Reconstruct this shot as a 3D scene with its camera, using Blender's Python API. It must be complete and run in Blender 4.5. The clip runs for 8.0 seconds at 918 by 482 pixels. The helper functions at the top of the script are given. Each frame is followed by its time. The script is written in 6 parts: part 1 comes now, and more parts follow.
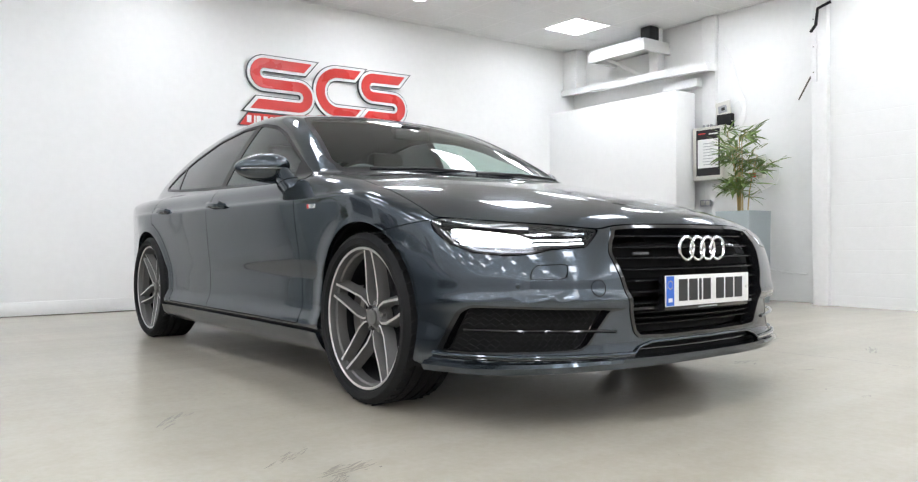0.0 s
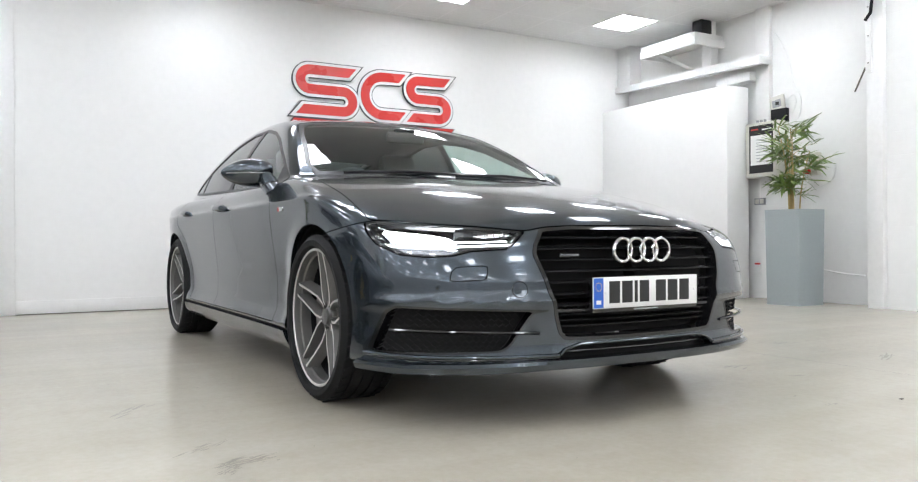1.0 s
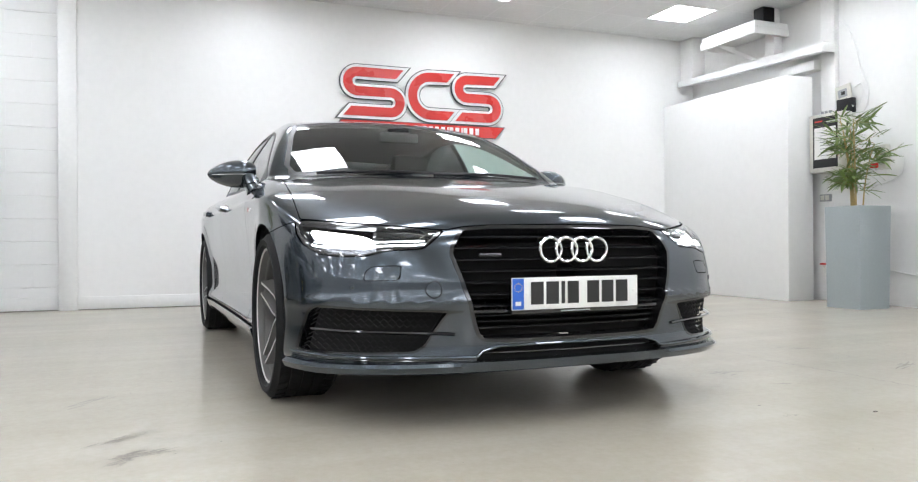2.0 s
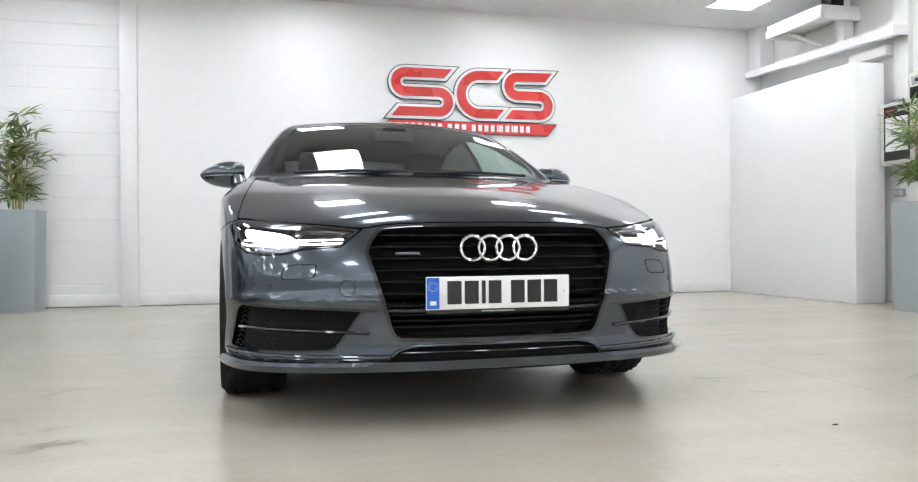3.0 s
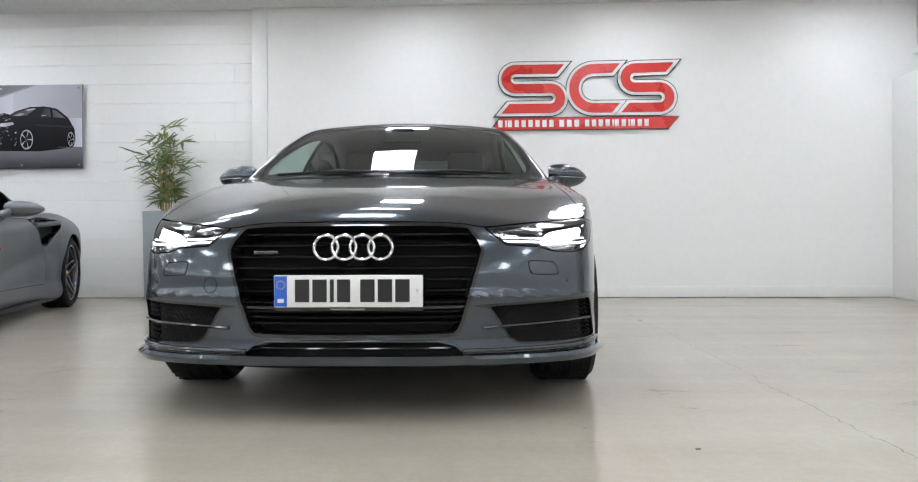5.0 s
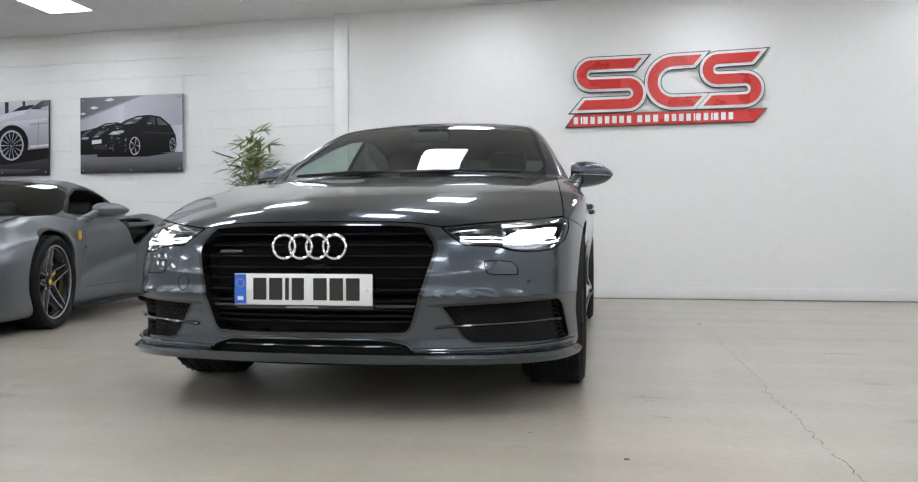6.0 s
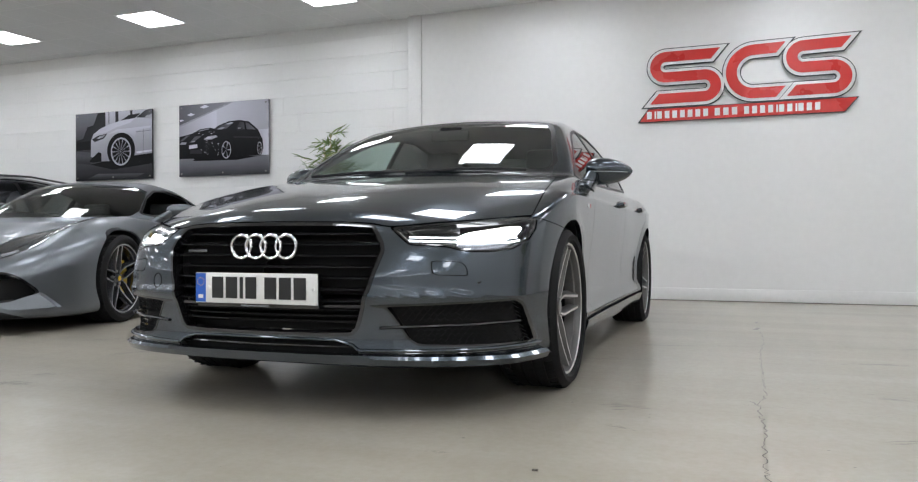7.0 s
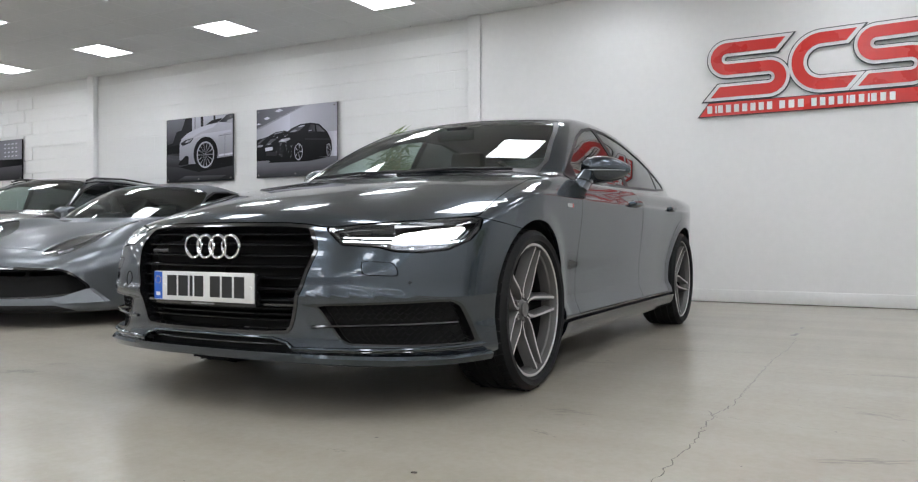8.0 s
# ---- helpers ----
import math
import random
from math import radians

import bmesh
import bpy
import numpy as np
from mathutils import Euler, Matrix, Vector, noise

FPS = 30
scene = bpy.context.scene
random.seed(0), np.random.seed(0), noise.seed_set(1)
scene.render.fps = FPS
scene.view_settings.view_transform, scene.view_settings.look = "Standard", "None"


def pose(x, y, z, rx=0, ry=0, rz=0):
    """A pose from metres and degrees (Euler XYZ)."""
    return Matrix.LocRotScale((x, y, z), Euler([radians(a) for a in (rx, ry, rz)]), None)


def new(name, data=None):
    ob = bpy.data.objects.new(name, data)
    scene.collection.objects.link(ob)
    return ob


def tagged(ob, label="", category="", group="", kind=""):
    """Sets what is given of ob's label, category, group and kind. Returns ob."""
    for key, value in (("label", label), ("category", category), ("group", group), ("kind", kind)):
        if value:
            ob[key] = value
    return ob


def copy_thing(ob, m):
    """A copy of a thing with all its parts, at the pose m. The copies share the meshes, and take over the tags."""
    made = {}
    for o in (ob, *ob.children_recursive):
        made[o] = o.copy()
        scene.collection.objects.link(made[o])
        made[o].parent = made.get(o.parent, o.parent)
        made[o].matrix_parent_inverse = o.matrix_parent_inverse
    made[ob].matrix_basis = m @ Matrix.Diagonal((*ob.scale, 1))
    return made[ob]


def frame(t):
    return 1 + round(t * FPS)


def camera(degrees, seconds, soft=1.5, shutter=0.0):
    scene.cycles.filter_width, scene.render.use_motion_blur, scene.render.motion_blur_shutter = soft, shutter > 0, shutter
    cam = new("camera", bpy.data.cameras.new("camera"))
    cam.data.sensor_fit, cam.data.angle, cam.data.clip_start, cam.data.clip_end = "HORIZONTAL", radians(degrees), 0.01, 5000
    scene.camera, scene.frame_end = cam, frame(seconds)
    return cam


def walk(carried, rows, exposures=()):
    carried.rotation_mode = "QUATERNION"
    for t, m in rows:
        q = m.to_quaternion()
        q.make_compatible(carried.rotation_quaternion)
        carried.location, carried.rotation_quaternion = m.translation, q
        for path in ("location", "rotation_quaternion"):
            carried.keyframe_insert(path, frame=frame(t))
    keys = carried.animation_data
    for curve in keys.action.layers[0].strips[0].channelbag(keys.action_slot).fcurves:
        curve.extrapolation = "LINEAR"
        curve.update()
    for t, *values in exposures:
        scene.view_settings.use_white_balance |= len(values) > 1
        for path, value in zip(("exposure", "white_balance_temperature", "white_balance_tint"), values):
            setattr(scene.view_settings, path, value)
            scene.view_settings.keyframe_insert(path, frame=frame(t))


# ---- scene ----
cam = camera(60.9, 8.0, soft=1.2)
METRES, EYE, TILT, LEAN, TURN = 5.14, 0.645, 0.0, 0.0, -36.6
ROWS = [
    (0.0, 0.0, 0.0, 0.0, 0.0, 0.15, 0.21),
    (0.5, 0.0554, -0.0063, 0.0012, 3.34, 0.13, 0.24),
    (1.0, 0.117, -0.0028, 0.0012, 6.99, 0.14, 0.29),
    (1.5, 0.1793, 0.0094, 0.0012, 10.77, 0.12, 0.29),
    (3.0, 0.3578, 0.0756, -0.0005, 22.35, 0.1, 0.39),
    (3.5, 0.4127, 0.1055, -0.0011, 26.17, 0.1, 0.36),
    (4.0, 0.468, 0.1356, -0.0015, 30.12, 0.1, 0.33),
    (5.5, 0.6227, 0.2436, -0.0002, 43.52, -0.05, 0.18),
    (6.0, 0.6605, 0.293, -0.0003, 48.38, -0.04, 0.15),
    (6.5, 0.695, 0.3447, 0.0001, 53.16, -0.07, 0.15),
    (7.0, 0.7279, 0.3978, 0.0002, 57.65, -0.1, 0.13),
    (7.5, 0.7592, 0.4529, 0.001, 61.89, -0.16, 0.06),
    (8.0, 0.7869, 0.5099, 0.0016, 65.96, -0.2, 0.02),
]
walk(cam, [(t, pose(0, 0, EYE, TILT, LEAN, TURN) @ pose(METRES * x, METRES * y, METRES * z, 90 + pitch, roll, yaw)) for t, x, y, z, yaw, pitch, roll in ROWS],
     [(0.0, 0.73), (1.5, 0.72), (3.5, 0.65), (5.5, 0.37), (8.0, 0.17)])

# ---- light ----
world = bpy.data.worlds.new("world")
scene.world = world
world.use_nodes = True
world.node_tree.nodes["Background"].inputs["Color"].default_value = (0.9, 0.95, 1.0, 1)
world.node_tree.nodes["Background"].inputs["Strength"].default_value = 0.02
PANEL_LIGHT = 12.6


# ---- materials ----
def mat(name, color, rough=0.5, metal=0.0, vary=0.06, scale=6.0, bump=0.0, bump_scale=80.0, coat=0.0, rvary=0.1,
        spec=0.5, per_object=0.0):
    """A procedural surface: base colour with stains at a large scale and grain at a fine one, and relief."""
    m = bpy.data.materials.new(name)
    m.use_nodes = True
    nt = m.node_tree
    n, l = nt.nodes, nt.links
    b = n["Principled BSDF"]
    b.inputs["Roughness"].default_value = rough
    b.inputs["Metallic"].default_value = metal
    b.inputs["Coat Weight"].default_value = coat
    b.inputs["Coat Roughness"].default_value = 0.02
    b.inputs["Specular IOR Level"].default_value = spec
    b.inputs["Base Color"].default_value = (*color, 1)
    co = n.new("ShaderNodeTexCoord")
    if vary > 0:
        big, fine = n.new("ShaderNodeTexNoise"), n.new("ShaderNodeTexNoise")
        big.inputs["Scale"].default_value, fine.inputs["Scale"].default_value = scale * 0.25, scale * 8
        big.inputs["Detail"].default_value, fine.inputs["Detail"].default_value = 5, 4
        l.new(co.outputs["Object"], big.inputs["Vector"])
        l.new(co.outputs["Object"], fine.inputs["Vector"])
        add = n.new("ShaderNodeMath")
        add.operation = "ADD"
        l.new(big.outputs["Fac"], add.inputs[0])
        l.new(fine.outputs["Fac"], add.inputs[1])
        last = add
        if per_object > 0:
            info = n.new("ShaderNodeObjectInfo")
            mul = n.new("ShaderNodeMath")
            mul.operation = "MULTIPLY_ADD"
            mul.inputs[1].default_value = per_object
            l.new(info.outputs["Random"], mul.inputs[0])
            l.new(add.outputs[0], mul.inputs[2])
            last = mul
        rng = n.new("ShaderNodeMapRange")
        rng.inputs["From Min"].default_value, rng.inputs["From Max"].default_value = 0.6, 1.4
        rng.inputs["To Min"].default_value, rng.inputs["To Max"].default_value = 1 - vary, 1 + vary
        l.new(last.outputs[0], rng.inputs["Value"])
        mix = n.new("ShaderNodeVectorMath")
        mix.operation = "SCALE"
        mix.inputs[0].default_value = color
        l.new(rng.outputs["Result"], mix.inputs["Scale"])
        l.new(mix.outputs["Vector"], b.inputs["Base Color"])
        if rvary > 0:
            rr = n.new("ShaderNodeMapRange")
            rr.inputs["From Min"].default_value, rr.inputs["From Max"].default_value = 0.3, 0.7
            rr.inputs["To Min"].default_value = max(0.0, rough * (1 - rvary))
            rr.inputs["To Max"].default_value = min(1.0, rough * (1 + rvary))
            l.new(big.outputs["Fac"], rr.inputs["Value"])
            l.new(rr.outputs["Result"], b.inputs["Roughness"])
    if bump > 0:
        tex, bm_ = n.new("ShaderNodeTexNoise"), n.new("ShaderNodeBump")
        tex.inputs["Scale"].default_value = bump_scale
        tex.inputs["Detail"].default_value = 4
        bm_.inputs["Strength"].default_value = bump
        bm_.inputs["Distance"].default_value = 0.01
        l.new(co.outputs["Object"], tex.inputs["Vector"])
        l.new(tex.outputs["Fac"], bm_.inputs["Height"])
        l.new(bm_.outputs["Normal"], b.inputs["Normal"])
    return m


def glow(name, color, strength):
    m = bpy.data.materials.new(name)
    m.use_nodes = True
    b = m.node_tree.nodes["Principled BSDF"]
    b.inputs["Base Color"].default_value = (0.8, 0.8, 0.8, 1)
    b.inputs["Emission Color"].default_value = (*color, 1)
    b.inputs["Emission Strength"].default_value = strength
    return m


def glass(name, tint, rough=0.0):
    """A thin pane: tinted see-through with a mirror sheen that grows towards grazing angles."""
    m = bpy.data.materials.new(name)
    m.use_nodes = True
    nt = m.node_tree
    n, l = nt.nodes, nt.links
    n.remove(n["Principled BSDF"])
    t, g, f, mix, pw, ad = (n.new(k) for k in ("ShaderNodeBsdfTransparent", "ShaderNodeBsdfGlossy", "ShaderNodeLayerWeight", "ShaderNodeMixShader", "ShaderNodeMath", "ShaderNodeMath"))
    t.inputs["Color"].default_value = (*tint, 1)
    g.inputs["Roughness"].default_value = rough
    f.inputs["Blend"].default_value = 0.5
    pw.operation, ad.operation = "POWER", "MULTIPLY_ADD"
    pw.inputs[1].default_value = 4.2
    ad.inputs[1].default_value, ad.inputs[2].default_value = 0.92, 0.075
    ad.use_clamp = True
    l.new(f.outputs["Facing"], pw.inputs[0])
    l.new(pw.outputs[0], ad.inputs[0])
    l.new(ad.outputs[0], mix.inputs[0])
    l.new(t.outputs[0], mix.inputs[1])
    l.new(g.outputs[0], mix.inputs[2])
    l.new(mix.outputs[0], n["Material Output"].inputs["Surface"])
    return m


def floor_material():
    """Painted concrete: pale grey-beige with cloudy wear, faint mop streaks and fine grit, faintly glossy."""
    m = bpy.data.materials.new("painted_concrete")
    m.use_nodes = True
    nt = m.node_tree
    n, l = nt.nodes, nt.links
    b = n["Principled BSDF"]
    co = n.new("ShaderNodeTexCoord")
    last = None
    # (scale, stretch along x and y, turn, detail, least, most, tint)
    for sc, stretch, turn, det, lo, hi, tint in ((0.45, (1, 1, 1), 0.0, 2, 0.25, 0.75, (1.06, 1.06, 1.055)), (1.4, (1, 1, 1), 0.4, 3, 0.20, 0.80, (0.86, 0.85, 0.825)),
                                                  (1.2, (0.35, 3.2, 1), 0.5, 3, 0.20, 0.80, (0.87, 0.86, 0.84)), (2.4, (3.0, 0.4, 1), -0.35, 3, 0.20, 0.80, (1.07, 1.07, 1.06)), (42.0, (1, 1, 1), 0.0, 2, 0.30, 0.80, (0.93, 0.92, 0.90))):
        mp, tex, rg, mx = (n.new(k) for k in ("ShaderNodeMapping", "ShaderNodeTexNoise", "ShaderNodeMapRange", "ShaderNodeMix"))
        mp.inputs["Rotation"].default_value, mp.inputs["Scale"].default_value = (0, 0, turn), stretch
        mp.inputs["Location"].default_value = (3.1 * sc, 1.7, 0.37)
        tex.inputs["Scale"].default_value, tex.inputs["Detail"].default_value, tex.inputs["Roughness"].default_value = sc, det, 0.55
        rg.inputs["From Min"].default_value, rg.inputs["From Max"].default_value = lo, hi
        mx.data_type, mx.blend_type = "RGBA", "MULTIPLY"
        mx.inputs[7].default_value = (*tint, 1)
        mx.inputs[6].default_value = (0.452, 0.420, 0.365, 1)
        l.new(co.outputs["Object"], mp.inputs["Vector"])
        l.new(mp.outputs["Vector"], tex.inputs["Vector"])
        l.new(tex.outputs["Fac"], rg.inputs["Value"])
        l.new(rg.outputs["Result"], mx.inputs[0])
        if last is not None:
            l.new(last, mx.inputs[6])
        last = mx.outputs[2]
        if sc == 1.4:
            rr = n.new("ShaderNodeMapRange")
            rr.inputs["From Min"].default_value, rr.inputs["From Max"].default_value = 0.3, 0.7
            rr.inputs["To Min"].default_value, rr.inputs["To Max"].default_value = 0.20, 0.27
            l.new(tex.outputs["Fac"], rr.inputs["Value"])
            l.new(rr.outputs["Result"], b.inputs["Roughness"])
    l.new(last, b.inputs["Base Color"])
    return m


def add_courses(m, strength=0.25):
    """Adds the faint relief of painted-over brick courses to a wall's paint."""
    nt = m.node_tree
    n, l = nt.nodes, nt.links
    co, mp, tex, bump = (n.new(k) for k in ("ShaderNodeTexCoord", "ShaderNodeMapping", "ShaderNodeTexBrick", "ShaderNodeBump"))
    mp.inputs["Rotation"].default_value = (radians(90), 0, radians(90))
    l.new(co.outputs["Object"], mp.inputs["Vector"])
    l.new(mp.outputs["Vector"], tex.inputs["Vector"])
    tex.inputs["Scale"].default_value, tex.inputs["Brick Width"].default_value, tex.inputs["Row Height"].default_value = 1.0, 0.225, 0.075
    tex.inputs["Mortar Size"].default_value, tex.inputs["Mortar Smooth"].default_value = 0.006, 0.8
    tex.inputs["Color1"].default_value, tex.inputs["Color2"].default_value, tex.inputs["Mortar"].default_value = (0.9, 0.9, 0.9, 1), (0.7, 0.7, 0.7, 1), (0, 0, 0, 1)
    bump.inputs["Strength"].default_value, bump.inputs["Distance"].default_value = strength, 0.004
    b = n["Principled BSDF"]
    l.new(tex.outputs["Color"], bump.inputs["Height"])
    l.new(b.inputs["Normal"].links[0].from_socket, bump.inputs["Normal"])
    l.new(bump.outputs["Normal"], b.inputs["Normal"])
    return m


def car_paint(name, color, rough=0.32, metal=0.75, flake=0.25, coat=1.0, edge=0.40):
    m = mat(name, color, rough, metal, 0.03, 3.0, 0, coat=coat, rvary=0.0)
    nt = m.node_tree
    n, l = nt.nodes, nt.links
    n["Principled BSDF"].inputs["Specular Tint"].default_value = (edge, edge, edge, 1)
    co, vor, bump = n.new("ShaderNodeTexCoord"), n.new("ShaderNodeTexNoise"), n.new("ShaderNodeBump")
    vor.inputs["Scale"].default_value = 900
    bump.inputs["Strength"].default_value = flake
    bump.inputs["Distance"].default_value = 0.0006
    l.new(co.outputs["Object"], vor.inputs["Vector"])
    l.new(vor.outputs["Fac"], bump.inputs["Height"])
    l.new(bump.outputs["Normal"], n["Principled BSDF"].inputs["Normal"])
    return m


M_WALL = mat("white_wall_paint", (0.83, 0.83, 0.82), 0.45, 0, 0.025, 2.0, 0.08, 120)
M_BRICKED = add_courses(mat("white_painted_brick", (0.80, 0.80, 0.79), 0.45, 0, 0.025, 2.0, 0.10, 60))
M_BLOCK = mat("painted_blockwork", (0.82, 0.82, 0.81), 0.55, 0, 0.02, 3.0, 0.25, 140, per_object=0.03)
M_MORTAR = mat("painted_mortar", (0.79, 0.79, 0.78), 0.7, 0, 0.04, 4.0, 0.3, 150)
# grey of the unseen far walls, set for bounce and dark reflections in car paint
M_FAR = mat("far_wall_grey", (0.50, 0.505, 0.51), 0.6, 0, 0.06, 2.0, 0.1, 100)
M_TRIM = mat("white_trim_paint", (0.80, 0.80, 0.79), 0.35, 0, 0.04, 3.0, 0.05, 90)
M_TILE = mat("ceiling_tile", (0.76, 0.765, 0.76), 0.85, 0, 0.05, 4.0, 0.3, 260)
M_GRID = mat("ceiling_grid", (0.78, 0.78, 0.78), 0.4, 0, 0.02)
M_PANEL = glow("led_panel", (0.945, 0.985, 1.062), PANEL_LIGHT)
M_FLOOR = floor_material()
M_SCUFF = mat("brown_smudge", (0.300, 0.277, 0.238), 0.24, 0, 0.12, 30, spec=0.4)
M_CRACK = mat("floor_crack", (0.115, 0.102, 0.085), 0.9)
M_PAINT = car_paint("grey_metallic_paint", (0.0600, 0.0745, 0.0900), 0.20, 0.86, 0.08)
M_SILVER = car_paint("silver_satin_paint", (0.190, 0.205, 0.222), 0.34, 0.80, 0.15, 0.12, 0.8)
M_NAVY = car_paint("black_metallic_paint", (0.008, 0.009, 0.014), 0.20, 0.0, 0.1)
M_BLACK = mat("gloss_black_plastic", (0.008, 0.008, 0.009), 0.10, 0, 0.03, 5, coat=0.5)
M_SLAT = mat("dark_grille_slat", (0.007, 0.007, 0.008), 0.24, 0, 0.03, 5, spec=0.22)
M_MATT = mat("matt_black_plastic", (0.009, 0.009, 0.010), 0.55, 0, 0.10, 9, 0.1, 200, spec=0.3)
M_SEAL = mat("black_window_trim", (0.006, 0.006, 0.0065), 0.30, 0, 0.03, 5, spec=0.18)
M_DARK = mat("dark_cavity", (0.006, 0.006, 0.006), 0.9, 0, 0.05)
M_RUBBER = mat("tyre_rubber", (0.011, 0.011, 0.0115), 0.70, 0, 0.15, 12, 0.15, 160, spec=0.22)
M_RIM = mat("machined_alloy", (0.62, 0.61, 0.59), 0.36, 0.55, 0.04, 10, 0.03, 300)
M_POCKET = mat("grey_alloy_paint", (0.140, 0.137, 0.132), 0.38, 0.4, 0.06, 10)
M_GREYRIM = mat("silver_grey_alloy", (0.36, 0.36, 0.37), 0.28, 0.8, 0.05, 10)
M_DARKRIM = mat("dark_grey_alloy", (0.13, 0.13, 0.14), 0.25, 0.8, 0.05, 10)
M_CHROME = mat("chrome", (0.83, 0.84, 0.85), 0.05, 1.0, 0.01, 5, rvary=0)
M_STEEL = mat("brake_steel", (0.25, 0.24, 0.23), 0.4, 1.0, 0.1, 20)
M_YELLOW = mat("yellow_caliper", (0.80, 0.50, 0.02), 0.35, 0, 0.05)
M_GLASS = glass("windscreen_glass", (0.75, 0.88, 0.84))
M_DOORGLASS = glass("door_glass", (0.40, 0.47, 0.45))
M_TINT = glass("privacy_glass", (0.09, 0.10, 0.10))
M_LENS = glass("clear_lens", (0.90, 0.93, 0.95))
M_DRL = glow("white_led", (0.92, 0.96, 1.0), 5.0)
M_BEAM = glow("xenon_beam", (0.95, 0.97, 1.0), 16.0)
M_LEATHER = mat("black_leather", (0.035, 0.035, 0.036), 0.5, 0, 0.1, 10, 0.2, 120)
M_HEADLINE = mat("grey_headlining", (0.19, 0.195, 0.19), 0.9, 0, 0.05)
M_PLATE = mat("white_plate", (0.80, 0.80, 0.78), 0.30, 0, 0.02)
M_BLUE = mat("blue_plate_band", (0.02, 0.12, 0.55), 0.3, 0, 0.03)
M_INK = mat("black_ink", (0.012, 0.012, 0.012), 0.4, 0, 0.03)
M_RED = mat("red_acrylic", (0.62, 0.035, 0.03), 0.28, 0, 0.04, 5)
M_WHITEACR = mat("white_acrylic", (0.80, 0.80, 0.80), 0.3, 0, 0.02)
M_DKACR = mat("dark_grey_acrylic", (0.03, 0.035, 0.04), 0.35, 0, 0.03)
M_POT = mat("grey_zinc_planter", (0.36, 0.405, 0.415), 0.34, 0.3, 0.035, 5, 0.02, 60, rvary=0.1)
M_SOIL = mat("dark_soil", (0.04, 0.03, 0.022), 0.95, 0, 0.3, 40, 0.8, 60)
M_LEAF = mat("bamboo_leaf", (0.130, 0.195, 0.052), 0.42, 0, 0.35, 12, per_object=0.5)
M_CANE = mat("bamboo_cane", (0.42, 0.31, 0.13), 0.5, 0, 0.25, 18)
M_BOXPAINT = mat("cream_metal_box", (0.62, 0.61, 0.55), 0.4, 0, 0.04)
M_GREYPL = mat("grey_plastic", (0.33, 0.34, 0.35), 0.5, 0, 0.05)
M_DUST = mat("dusty_timber", (0.50, 0.44, 0.36), 0.9, 0, 0.2, 12, 0.3, 60)
M_PH = [mat("photo_tone", (v, v, v * 1.12), 0.36, 0, 0.10, 3, spec=0.12) for v in (0.005, 0.028, 0.10, 0.28, 0.60, 0.17, 0.42)]


def photo_ramp(lo, hi, way):
    """A printed tone that runs from lo to hi across a shape: way 0 from its left to its right, way 2 from its foot to its head."""
    m = bpy.data.materials.new("photo_tone")
    m.use_nodes = True
    n, l = m.node_tree.nodes, m.node_tree.links
    b = n["Principled BSDF"]
    b.inputs["Roughness"].default_value, b.inputs["Specular IOR Level"].default_value = 0.36, 0.12
    co, sep, tex, add, mix = (n.new(k) for k in ("ShaderNodeTexCoord", "ShaderNodeSeparateXYZ", "ShaderNodeTexNoise", "ShaderNodeMath", "ShaderNodeMix"))
    tex.inputs["Scale"].default_value = 5.0
    add.operation, add.use_clamp = "MULTIPLY_ADD", True
    add.inputs[1].default_value = 0.22
    mix.data_type = "RGBA"
    mix.inputs[6].default_value, mix.inputs[7].default_value = (lo, lo, lo * 1.13, 1), (hi, hi, hi * 1.13, 1)
    sub = n.new("ShaderNodeMath")
    sub.operation = "SUBTRACT"
    sub.inputs[1].default_value = 0.11
    l.new(co.outputs["Generated"], sep.inputs[0])
    l.new(co.outputs["Generated"], tex.inputs["Vector"])
    l.new(sep.outputs[way], sub.inputs[0])
    l.new(tex.outputs["Fac"], add.inputs[0])
    l.new(sub.outputs[0], add.inputs[2])
    l.new(add.outputs[0], mix.inputs[0])
    l.new(mix.outputs[2], b.inputs["Base Color"])
    return m


PRINT_RAMPS = {"print_wall": photo_ramp(0.62, 0.40, 0), "print_wall_shade": photo_ramp(0.36, 0.60, 0), "print_floor": photo_ramp(0.030, 0.20, 2), "print_dark_floor": photo_ramp(0.012, 0.075, 2), "print_ceiling": photo_ramp(0.12, 0.26, 0),
               "print_body": photo_ramp(0.26, 0.60, 2), "print_bonnet": photo_ramp(0.50, 0.66, 0), "print_wing": photo_ramp(0.42, 0.62, 2), "print_car": photo_ramp(0.004, 0.020, 2), "print_glass": photo_ramp(0.02, 0.14, 0),
               "print_back": photo_ramp(0.010, 0.060, 0), "print_back_light": photo_ramp(0.05, 0.18, 2), "print_window": photo_ramp(0.35, 0.60, 2), "print_sheen": photo_ramp(0.02, 0.09, 2)}


